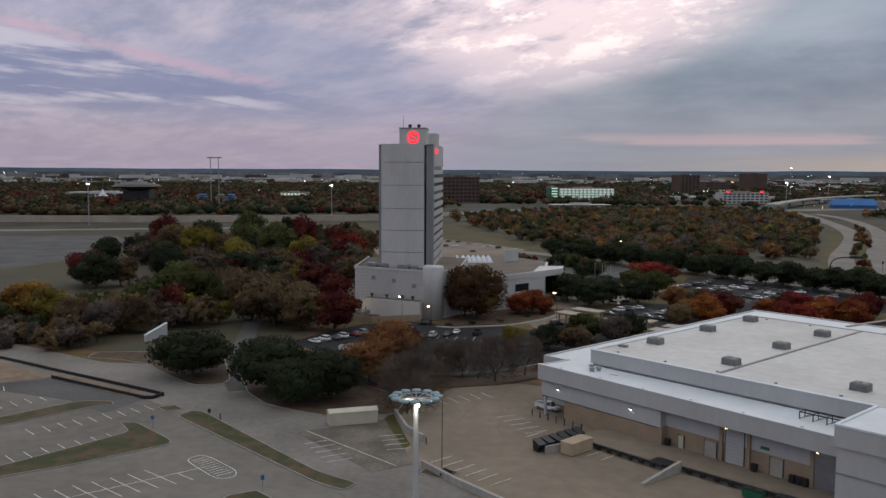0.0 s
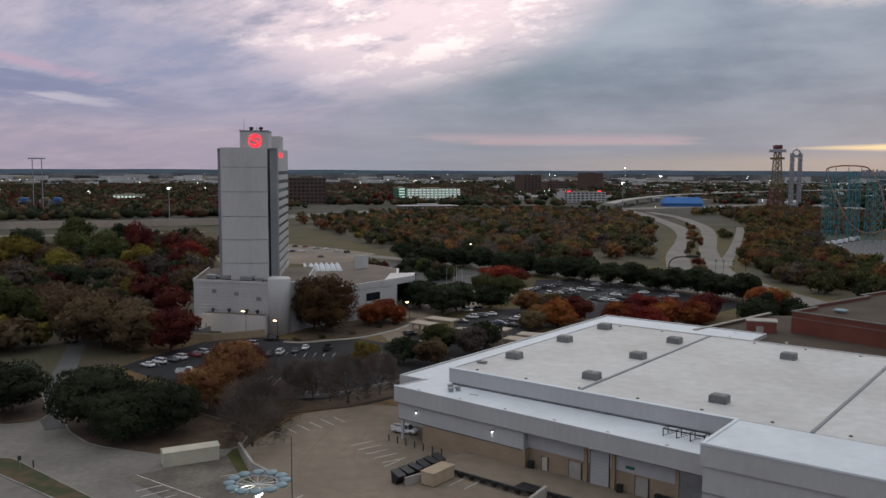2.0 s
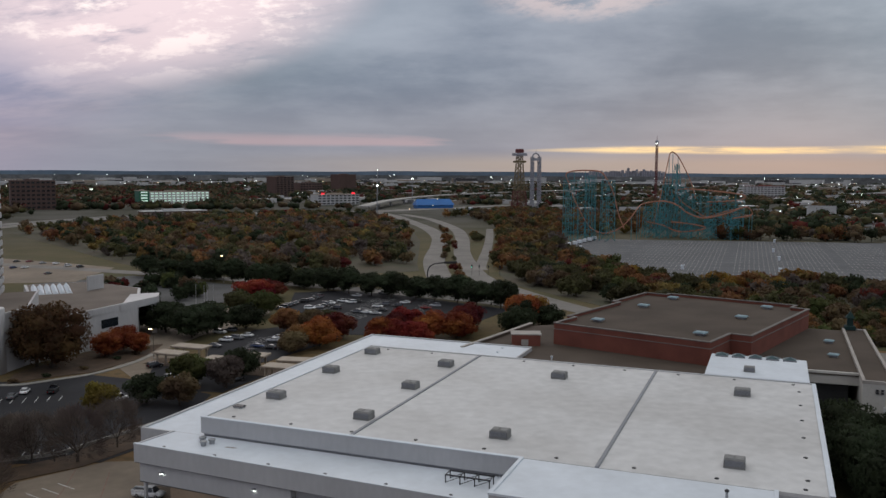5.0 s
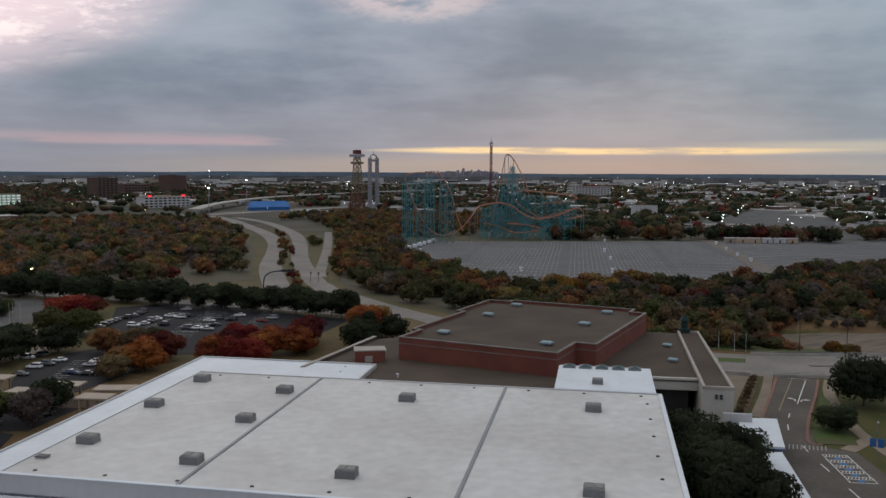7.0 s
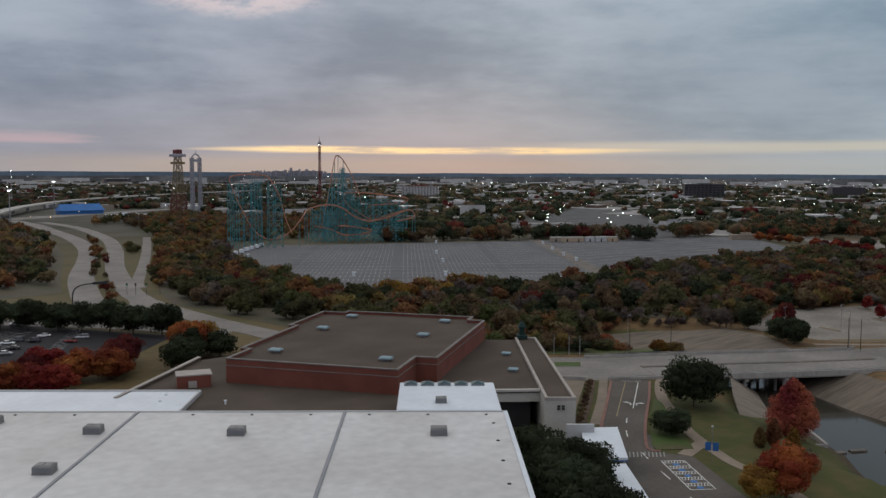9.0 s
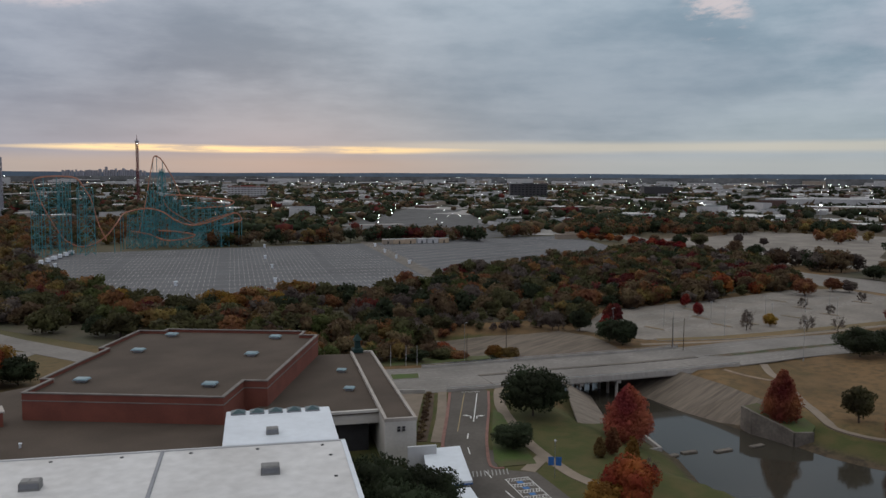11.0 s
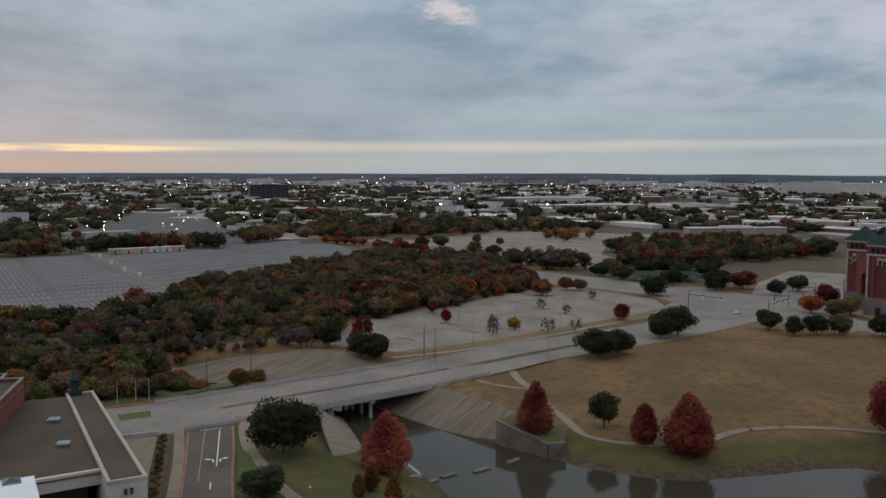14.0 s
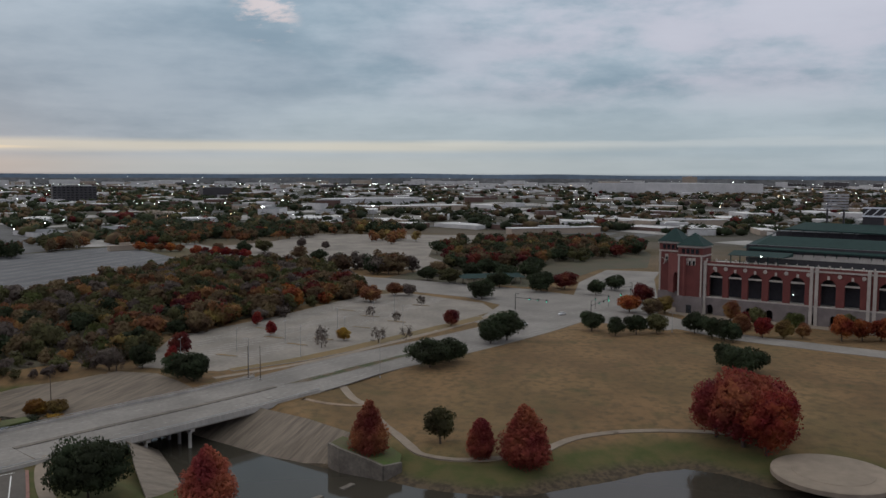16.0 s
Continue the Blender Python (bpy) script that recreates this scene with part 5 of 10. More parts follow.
mb = MB().prism([(-13.2, 0.2), (-0.2, 0.2), (-0.2, 66), (33, 66), (33, 95.8), (-13.6, 95.8)], 0, ZL - 1.0)
part("wall", mb, M_WHITEWALL, hall)
for a in (((-13.5, 0.0), (-13.1, 0.0), (-13.6, 96), (-14.1, 96)), ((-13.5, -0.2), (0, -0.2), (0, 0.2), (-13.4, 0.2)), ((-14, 95.8), (33.2, 95.8), (33.2, 96.3), (-14, 96.3)), ((33, 66.5), (33.4, 66.5), (33.4, 96), (33, 96))):
    part("roof_edge", MB().prism(list(a), ZL - 3.2, ZL - 0.1), M_WHITEWALL, hall)
# front wall under the fascia: white above, tan below, with the recessed dock bays
part("dock_wall", MB().prism([front(-7.0, 0.7), front(23.5, 0.7), (23.5, 0), (-5, 0)], 4.2, ZL - 0.5), M_WHITEWALL, hall)
part("dock_wall", MB().prism([front(-0.5, 0.72), front(23.5, 0.72), (23.5, 0), (0, 0)], 0, 4.2), M_TAN, hall, "tan lower dock wall")
part("corner_post", MB().box(-6.4, -8.0, 0, -5.9, -7.5, 4.2), M_WHITEWALL, hall, "slim white corner post")
part("dock_wall", MB().prism([front(23.5, 2.2), front(58, 2.2), (58, 0.2), (23.5, 0.2)], 4.4, ZL - 0.5), M_WHITEWALL, hall)
part("dock_wall", MB().prism([front(23.5, 2.25), front(58, 2.25), (58, 0.2), (23.5, 0.2)], 0, 4.4), M_TAN, hall, "tan recessed dock wall")
part("wall_joint", MB().prism([front(-7.0, 0.66), front(23.5, 0.66), front(23.5, 0.72), front(-7, 0.72)], 4.1, 4.24), M_DARKMETAL, hall)
for u, w_, h_, mt in ((27.2, 1.1, 2.3, M_CREAM), (33.4, 2.3, 2.8, M_STONE), (38.2, 3.4, 6.0, M_WHITEWALL), (46.0, 2.2, 3.0, M_STONE), (54.8, 4.6, 6.2, M_METAL)):
    v0 = front(u, 2.2)[1]
    d_ = part("dock_door", MB().box(u - w_ / 2, v0 - 0.2, 1.0, u + w_ / 2, v0 + 0.08, 1.0 + h_), mt, hall, "pale dock door")
    part("door_frame", MB().box(u - w_ / 2 - 0.14, v0 - 0.16, 1.0, u - w_ / 2, v0 + 0.1, 1.15 + h_), M_DARKMETAL, d_)
    part("door_frame", MB().box(u + w_ / 2, v0 - 0.16, 1.0, u + w_ / 2 + 0.14, v0 + 0.1, 1.15 + h_), M_DARKMETAL, d_)
    for k in range(1, int(h_ / 0.6)):
        part("door_rib", MB().box(u - w_ / 2 + 0.05, v0 - 0.24, 1.0 + k * 0.6, u + w_ / 2 - 0.05, v0 - 0.2, 1.05 + k * 0.6), M_METAL, d_)
for u in (35.6, 40.9, 52.2):
    v0 = front(u, 2.2)[1]
    part("pier", MB().box(u - 0.3, v0 - 0.5, 0, u + 0.3, v0 + 0.3, ZL - 0.5), M_TAN, hall)
part("pier", MB().prism([front(22.9, 0.6), front(23.9, 0.6), front(23.9, 2.4), front(22.9, 2.4)], 0, 4.2), M_TAN, hall)
part("exit_sign", MB().box(43.0, front(43, 2.2)[1] - 0.12, 5.0, 44.6, front(43, 2.2)[1] - 0.02, 5.5), M_GREEN, hall, "small green sign")
# step block at the right of the docks
part("wall", MB().prism([(58.2, -14.8), (94, -14.8), (94, 0.3), (58.2, 0.3)], 0, ZM - 3.4), M_WHITEWALL, hall)
part("fascia", MB().box(57.9, -15.2, ZM - 3.4, 94.3, 0.3, ZM - 0.25), M_WHITEWALL, hall)
part("low_roof", MB().box(58.3, -14.8, ZM - 0.3, 94, 0.3, ZM - 0.12), M_ROOF_CLEAN, hall)
for a in ((57.8, -15.3, 94.4, -14.7), (57.8, -14.7, 58.4, 0.4), (93.8, -14.7, 94.4, 0.4)):
    part("roof_edge", MB().box(a[0], a[1], ZM - 0.25, a[2], a[3], ZM + 0.1, c=0.05), M_ROOF_CLEAN, hall)
part("wall_band", MB().box(58.0, -15.0, 6.4, 94.1, -14.8, 6.55), M_METAL, hall)
# raised annex at the back corner, with a row of small glass pyramids
part("annex_wall", MB().box(80, 66.5, 0, 100, 88, ZM - 0.3), M_WHITEWALL, hall)
part("annex_roof", MB().box(79.6, 66.3, ZM - 0.3, 100.4, 88.4, ZM + 0.25, c=0.1), M_ROOF_CLEAN, hall)
for k in range(5):
    u = 82 + k * 3.7
    sk = part("skylight", MB().box(u - 1.45, 85.25, ZM + 0.2, u + 1.45, 88.15, ZM + 0.5), M_HOTEL2, hall, "small glass pyramid skylight")
    part("skylight_glass", MB().add([(u - 1.35, 85.35, ZM + 0.55), (u + 1.35, 85.35, ZM + 0.55), (u + 1.35, 88.05, ZM + 0.55), (u - 1.35, 88.05, ZM + 0.55), (u, 86.7, ZM + 1.15)], [(0, 1, 4), (1, 2, 4), (2, 3, 4), (3, 0, 4)]), M_COPPER, sk)
# drains, vents, lamps
for i in range(9):
    part("roof_drain", MB().lathe([(0.32, ZM - 0.08), (0.30, ZM + 0.04), (0.12, ZM + 0.07)], 5 + i * 11.6, 2.2, 10), M_BLACK, hall)
    part("roof_drain", MB().lathe([(0.32, ZM - 0.08), (0.30, ZM + 0.04), (0.12, ZM + 0.07)], 6 + i * 11.4, 64.2, 10), M_BLACK, hall)
for i in range(6):
    part("roof_drain", MB().lathe([(0.32, ZM - 0.08), (0.30, ZM + 0.04), (0.12, ZM + 0.07)], 98.2, 6 + i * 10.5, 10), M_BLACK, hall)
    part("roof_drain", MB().lathe([(0.3, ZL), (0.28, ZL + 0.1), (0.1, ZL + 0.13)], -2 + i * 10.5, -7.9 - i * 0.42, 10), M_BLACK, hall)
for u, v in ((2.2, -3.0), (4.4, -3.4), (3.8, -4.9)):
    part("roof_vent", MB().lathe([(0.45, ZL), (0.45, ZL + 0.5), (0.62, ZL + 0.55), (0.6, ZL + 0.8), (0.2, ZL + 0.95)], u, v, 12), M_METAL, hall, "round grey roof vent")
part("roof_stain", MB().prism([(7.5, -4.3), (9.5, -4.1), (9.8, -3.7), (7.7, -3.9)], ZL, ZL + 0.006), M_SILT, hall)
for u, z in ((-2.2, 6.3), (16.6, 6.3), (36.5, 7.0), (53, 7.0)):
    v0 = front(u, 0.7 if u < 24 else 2.2)[1]
    lamp = part("wall_lamp", MB().box(u - 0.35, v0 - 0.35, z, u + 0.35, v0 + 0.3, z + 0.35, c=0.08), M_METAL, hall, "wall lamp shining down")
    part("lamp_lens", MB().box(u - 0.22, v0 - 0.28, z - 0.09, u + 0.22, v0 + 0.1, z - 0.01), G_COOL if u < 24 else G_WARM, lamp)


def rooftop_unit(m, group="rooftop units"):
    ob = thing("rooftop_unit", m, "weathered grey box-shaped rooftop ventilation unit", "ventilation unit", group)
    part("curb", MB().box(-1.55, -1.25, 0, 1.55, 1.25, 0.25), M_UNIT, ob)
    part("casing", MB().box(-1.5, -1.2, 0.25, 1.5, 1.2, 1.35, c=0.12), M_UNIT, ob)
    for x in (-0.72, 0.72):
        part("hatch", MB().box(x - 0.6, -0.95, 1.35, x + 0.6, 0.95, 1.45, c=0.05), M_UNIT, ob)
    for k in range(5):
        part("louvre", MB().box(-1.35, -1.26, 0.4 + k * 0.17, 1.35, -1.2, 0.5 + k * 0.17), M_HOTEL2, ob)
    return ob


first = None
for u, v in ((5.0, 15.9), (4.5, 38.3), (4.5, 58.6), (26.6, 10.0), (25.8, 32.4), (25.4, 53), (52, 8.8), (51.4, 51.9), (87.8, 51.7), (88.3, 8.5)):
    m = HALL @ pose(u, v, ZM - 0.09)
    first = copy_thing(first, m) if first else rooftop_unit(m)
rooftop_unit(HALL @ pose(88.5, 72, ZM + 0.24) @ Matrix.Diagonal((0.75, 0.75, 0.8, 1)))
hatch = thing("roof_hatch", HALL @ pose(2.4, 7.6, ZM - 0.08), "flat dark metal roof hatch", "roof hatch")
part("frame", MB().box(-0.9, -0.6, 0, 0.9, 0.6, 0.3), M_METAL, hatch)
part("lid", MB().box(-1.0, -0.7, 0.3, 1.0, 0.7, 0.4, c=0.04), M_DARKMETAL, hatch)
# steel truss frame left on the low roof
truss = thing("steel_frame", HALL @ pose(51.5, -4.6, ZL), "dark rusty open steel frame on the roof", "steel frame")
for y in (-1.0, 1.0):
    part("rail", MB().box(-3.6, y - 0.08, 1.15, 3.6, y + 0.08, 1.35), M_DARKMETAL, truss)
    for k in range(4):
        part("leg", MB().box(-3.5 + k * 2.3 - 0.07, y - 0.07, 0, -3.5 + k * 2.3 + 0.07, y + 0.07, 1.15), M_DARKMETAL, truss)
    for k in range(3):
        part("brace", MB().tube((-3.5 + k * 2.3, y, 0.1), (-1.2 + k * 2.3, y, 1.15), 0.06, n=4), M_DARKMETAL, truss)
for k in range(4):
    part("cross_bar", MB().tube((-3.5 + k * 2.3, -1, 1.25), (-3.5 + k * 2.3, 1, 1.25), 0.07, n=4), M_DARKMETAL, truss)

# loading platform and ramp walls
dock = thing("loading_dock", HALL, "raised concrete loading platform with dock edges", "loading dock", kind="structure")
part("platform", MB().prism([(10, -17.8), (30.2, -18.3), (30.2, -16.6), (58, -15.9), front(58, 2.3), front(23.5, 2.3), front(23.5, 0.8), front(10, 0.8)], -0.1, 1.0), M_CONCRETE, dock)
part("dock_edge", MB().prism([(10, -18.15), (30.2, -18.65), (30.2, -18.28), (10, -17.78)], 0.55, 1.08), M_DARKMETAL, dock)
part("dock_edge", MB().prism([(33, -16.95), (57.8, -16.3), (57.8, -15.9), (33, -16.55)], 0.55, 1.08), M_DARKMETAL, dock)
part("dock_pit", MB().prism([(27.2, -18.25), (31.8, -18.3), (31.8, -15.4), (27.2, -15.3)], 0.98, 1.015), M_BLACK, dock, "dark dock leveller pit")
for k in range(8):
    part("bumper", MB().box(11 + k * 2.4, -18.45 - k * 0.06, 0.3, 11.8 + k * 2.4, -18.0 - k * 0.06, 0.98), M_BLACK, dock)
for k in range(9):
    part("bumper", MB().box(34 + k * 2.6, -17.2 + k * 0.07, 0.3, 34.9 + k * 2.6, -16.8 + k * 0.07, 0.98), M_BLACK, dock)
part("ramp_wall", MB().prism([(31.9, -27.3), (32.5, -27.3), (32.8, -16.6), (32.2, -16.6)], -0.1, [0.5, 0.5, 1.9, 1.9]), M_CONC_WALL, dock)
part("ramp_wall", MB().prism([(57.6, -22), (58.2, -22), (58.2, -15), (57.6, -15)], -0.1, 1.4), M_CONC_WALL, dock)

# ---- the brick hall behind, with its low gravel roofs ----
BR = pose(136, 224, 0, 0, 0, -64)
brick = thing("brick_hall", BR, "red brick hall with stepped parapet and brown gravel roof", "building")
FOOT = [(0, 0), (44, 0), (44, 14.6), (49.4, 14.6), (49.4, 69.4), (44.4, 69.4), (44.4, 75), (2.5, 75), (2.5, 72), (-5, 72), (-5, 46), (-2.5, 46), (-2.5, 12), (0, 12)]
ZB, ZLOW = 15.8, 9.6


def inset(pts, d):
    out = []
    n = len(pts)
    for i in range(n):
        p, q, r = Vector(pts[i - 1]), Vector(pts[i]), Vector(pts[(i + 1) % n])
        a, b = (q - p).normalized(), (r - q).normalized()
        na, nb = Vector((-a.y, a.x)), Vector((-b.y, b.x))
        k = na + nb
        out.append(tuple(q + k * d / max(0.3, k.dot(na))))
    return out


inner = inset(FOOT, 0.45)
for i in range(len(FOOT)):
    j = (i + 1) % len(FOOT)
    quad_ = [FOOT[i], FOOT[j], inner[j], inner[i]]
    w_ = part("brick_wall", MB().prism(quad_, 0, ZB - 0.35), M_BRICK, brick)
    oo, ii = inset(FOOT, -0.18), inset(FOOT, 0.62)
    part("coping", MB().prism([oo[i], oo[j], ii[j], ii[i]], ZB - 0.35, ZB - 0.1), M_COPING, brick, "pale stone coping")
    bo = inset(FOOT, -0.1)
    part("stone_band", MB().prism([bo[i], bo[j], FOOT[j], FOOT[i]], ZB - 2.0, ZB - 1.78), M_COPING, brick, "pale stone band")
part("roof", MB().prism(inner, ZB - 1.6, ZB - 1.1), M_ROOF_BROWN, brick, "brown gravel roof")
for dx_, dy_ in ((151, 224), (180, 239), (200, 248), (163, 196), (192, 210), (213, 220)):
    u_ = thing("roof_unit", pose(dx_, dy_, ZB - 1.1, 0, 0, -64), "pale blue-grey hooded roof ventilator", "ventilator", "brick hall ventilators")
    part("base", MB().box(-1.0, -0.8, 0, 1.0, 0.8, 0.6), M_METAL, u_)
    part("hood", MB().box(-1.6, -1.3, 0.6, 1.6, 1.3, 1.0, c=0.25), M_VENT, u_, "pale hood")
    part("rim", MB().box(-1.65, -1.35, 0.52, 1.65, 1.35, 0.62), M_METAL, u_)
low = thing("low_wing", (0, 0, 0), "low wing with brown gravel roofs between the halls", "building")
LOW = [(109.7, 227.9), (145.5, 250.1), (166.0, 246.5), (137.0, 225.0), (156.5, 185.5), (172.5, 188.0), (220.0, 210.5), (226.4, 203.0), (181.2, 161.8), (172.8, 170.4), (165.2, 178.8), (151.6, 179.8), (135.4, 165.8), (104.4, 199.5), (108.8, 210.4)]
part("roof", MB().prism(LOW, ZLOW - 0.5, ZLOW), M_ROOF_BROWN, low, "brown gravel roof")
part("wall", MB().prism(inset(LOW[::-1], 0.3)[::-1], 6.9, ZLOW - 0.5), M_CREAMW, low, "off-white fascia wall")
part("wall", MB().prism(inset(LOW[::-1], 2.6)[::-1], 0, 6.9), M_DARKMETAL, low, "dark recessed ground floor")
part("coping", MB().prism([(181.4, 161.4), (181.9, 162.0), (173.2, 171.2), (172.5, 170.6)], ZLOW - 0.2, ZLOW + 0.35), M_CREAMW, low)
part("parapet", MB().prism([(109.4, 228.1), (145.5, 250.7), (145.9, 250.0), (109.7, 227.5)], 5, ZLOW + 0.7), M_ROOF_BROWN, low)
part("coping", MB().prism([(109.1, 228.4), (145.5, 251.1), (146.0, 250.1), (109.5, 227.6)], ZLOW + 0.7, ZLOW + 0.95), M_STONE, low)
part("penthouse", MB().prism([(124.3, 226.9), (131.0, 223.0), (133.4, 227.4), (126.7, 231.2)], ZLOW, ZLOW + 3.0), M_BRICK, low, "small brick penthouse")
part("penthouse_coping", MB().prism([(124.0, 226.9), (131.2, 222.7), (133.7, 227.4), (126.6, 231.5)], ZLOW + 3.0, ZLOW + 3.3), M_STONE, low)
part("hatch_door", MB().prism([(126.4, 225.5), (128.1, 224.6), (128.0, 224.4), (126.3, 225.3)], ZLOW + 0.2, ZLOW + 1.8), M_STONE, low)
for dx_, dy_ in ((206.5, 191.6), (192.0, 178.5)):
    u_ = thing("roof_unit", pose(dx_, dy_, ZLOW, 0, 0, -64), "pale blue-grey hooded roof ventilator", "ventilator", "low wing ventilators")
    part("base", MB().box(-0.9, -0.7, 0, 0.9, 0.7, 0.6), M_METAL, u_)
    part("hood", MB().box(-1.3, -1.1, 0.6, 1.3, 1.1, 0.95, c=0.22), M_VENT, u_, "pale hood")
for dx_, dy_ in ((118.4, 222.1), (114.6, 218.2), (124.3, 207.5)):
    single("vent_pipe", MB().lathe([(0.2, 0), (0.2, 0.7), (0.36, 0.75), (0.34, 0.95), (0.1, 1.0)], n=10), M_ROOF_CLEAN, "small white roof vent pipe", "vent pipe", "vent pipes", m=pose(dx_, dy_, ZLOW))
# long spine wing along the drive, with its white end and the small green tower
spine = thing("spine_wing", (0, 0, 0), "long narrow wing with white end wall and gravel roof", "building")
SP = [(226.2, 202.9), (230.4, 198.2), (178.5, 151.0), (173.9, 156.1)]
part("wall", MB().prism(SP, 0, 9.9), M_CREAMW, spine, "white wall with square openings")
part("roof", MB().prism(inset(SP[::-1], 0.6), 9.9, 10.0), M_ROOF_BROWN, spine, "brown gravel roof")
si, so = inset(SP[::-1], 0.6), inset(SP[::-1], -0.1)
for i in range(4):
    j = (i + 1) % 4
    part("coping", MB().prism([so[i], so[j], si[j], si[i]], 9.7, 10.45), M_STONE, spine)
for k in range(4):
    q = Vector((175.9, 153.9)).lerp(Vector((176.6, 153.1)), k % 2)
    part("opening", MB().prism([(q.x - 0.3, q.y + 0.1), (q.x + 0.1, q.y - 0.35), (q.x - 0.05, q.y - 0.5), (q.x - 0.45, q.y - 0.05)], 7.6 + 0.6 * (k // 2), 8.05 + 0.6 * (k // 2)), M_DARKMETAL, spine, "small dark square opening")
tw = thing("green_lantern", (227.3, 201.2, 10.2, 0, 0, -45), "small green copper lantern tower on the roof end", "lantern")
part("base", MB().box(-1.5, -1.5, 0, 1.5, 1.5, 1.2, c=0.2), M_GREENROOF, tw)
part("shaft", MB().box(-0.8, -0.8, 1.2, 0.8, 0.8, 3.6), M_GREENROOF, tw)
part("cap", MB().add([(-1.3, -1.3, 3.6), (1.3, -1.3, 3.6), (1.3, 1.3, 3.6), (-1.3, 1.3, 3.6), (0, 0, 5.6)], [(0, 1, 4), (1, 2, 4), (2, 3, 4), (3, 0, 4), (3, 2, 1, 0)]), M_GREENROOF, tw)
# white canopies over the drop-off
for nm_, pts_, z_ in (("entry_canopy", [(175.5, 147.6), (181.4, 141.9), (164.6, 130.0), (158.6, 136.0)], 4.8), ("entry_canopy", [(157.0, 134.5), (162.3, 129.2), (138, 107.5), (133, 112.5)], 4.4)):
    cn = thing(nm_, (0, 0, 0), "flat white canopy over the drop-off with dark edge", "canopy")
    part("slab", MB().prism(pts_, z_ - 0.5, z_), M_ROOF_CLEAN, cn)
    part("edge", MB().prism([(p[0] * 1.002 - 0.3, p[1] * 1.002 - 0.3) for p in pts_], z_ - 0.75, z_ - 0.5), M_BLUE, cn, "dark blue canopy edge")
    for p in pts_:
        c_ = Vector(p) * 0.86 + sum((Vector(q) for q in pts_), Vector((0, 0))) / 4 * 0.14
        part("column", MB().lathe([(0.28, 0), (0.28, z_ - 0.7)], c_.x, c_.y, 10), M_WHITEWALL, cn)
single("canopy_wall", band([(170.5, 148.2), (174.6, 143.8)], 0.35, 6.6, 6.6), M_WHITEWALL, "white wall at the end of the canopy", "wall", kind="structure")

# ---- the hotel ----
HT = pose(-23.5, 310.5, 0, 0, 0, -4.6)
hotel = thing("hotel", HT, "tall pale grey hotel tower with a windowless prow end", "building")
W, D_, B0 = 18.2, 45.0, 14.0
levels = [B0, 22.0, 30.0, 37.9, 46.3, 54.6, 61.3]
prow = [(0.9, 0.4), (10.4, -1.9), (16.6, -0.3), (16.6, 3), (0.9, 3)]
for a, b in zip(levels, levels[1:]):
    part("prow_panel", MB().prism(prow, a + 0.18, b), M_HOTEL, hotel, "smooth pale grey panel")
    part("groove", MB().prism([(1.2, 0.8), (10.4, -1.45), (16.3, 0.1), (16.3, 3), (1.2, 3)], a, a + 0.18), M_HOTEL2, hotel)
part("corner_pier", MB().box(0, 0.6, B0, 0.95, D_, 61.0), M_HOTEL2, hotel)
part("slot", MB().box(16.6, 1.6, B0, 17.4, 4, 60.8), M_GLASS, hotel, "dark recessed glass slot")
part("corner_pier", MB().box(17.4, 0.4, B0, 19.8, 5.0, 61.2), M_HOTEL2, hotel)
part("core", MB().box(0.95, 3, B0, 18.9, D_, 60.6), M_HOTEL2, hotel)
z_ = B0 + 2.2
while z_ < 52:
    part("spandrel", MB().box(18.9, 5.0, z_, 19.8, D_, z_ + 1.75), M_HOTEL, hotel)
    wr = part("window_band", MB().box(18.9, 5.0, z_ + 1.75, 19.35, D_, z_ + 3.1), M_GLASS, hotel, "dark ribbon window")
    for k in range(9):
        part("mullion", MB().box(19.3, 6.5 + k * 4.4, z_ + 1.75, 19.45, 6.65 + k * 4.4, z_ + 3.1), M_METAL, wr)
    z_ += 3.1
part("crown", MB().box(18.9, 5.0, z_, 19.8, D_, 61.3), M_HOTEL, hotel)
part("roof", MB().box(0, 0.4, 60.6, 19.7, D_, 60.95), M_ROOF_HOTEL, hotel)
part("penthouse", MB().box(7.6, 0.1, 61.0, 17.0, 11, 66.8), M_HOTEL, hotel, "pale penthouse block")
part("penthouse_cap", MB().box(7.4, -0.1, 66.8, 17.2, 11.2, 67.1), M_HOTEL2, hotel)
part("penthouse", MB().box(14.5, 22, 61.0, 19.2, 32, 66.0), M_HOTEL, hotel)
part("antenna", MB().tube((8.8, 2, 67), (8.8, 2, 71.4), 0.07, 0.03, 6), M_DARKMETAL, hotel)
part("antenna", MB().tube((13, 1.5, 67), (13, 1.5, 69), 0.06, 0.03, 6), M_DARKMETAL, hotel)
for x in (11.2, 14.4):
    part("roof_fan", MB().lathe([(0.5, 67.1), (0.5, 67.6), (0.75, 67.7), (0.7, 68.2), (0.3, 68.4)], x, 2.4, 12), M_DARKMETAL, hotel)
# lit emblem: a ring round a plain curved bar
sg = part("sign", MB().box(10.4, -0.02, 61.2, 14.8, 0.1, 66.0), M_HOTEL, hotel)
ring = MB()
for k in range(28):
    a0, a1 = k * 2 * math.pi / 28, (k + 1) * 2 * math.pi / 28
    r0, r1 = 1.78, 2.26 - 0.1 * (k % 2)
    ring.add([(12.6 + r * math.cos(a), -0.12 + dy_, 63.6 + r * 1.08 * math.sin(a)) for dy_ in (0, 0.1) for r, a in ((r0, a0), (r1, a0), (r1, a1), (r0, a1))],
             [(0, 1, 2, 3), (4, 7, 6, 5), (1, 5, 6, 2), (0, 3, 7, 4)])
part("emblem_ring", ring, G_RED, sg, "glowing red ring emblem")
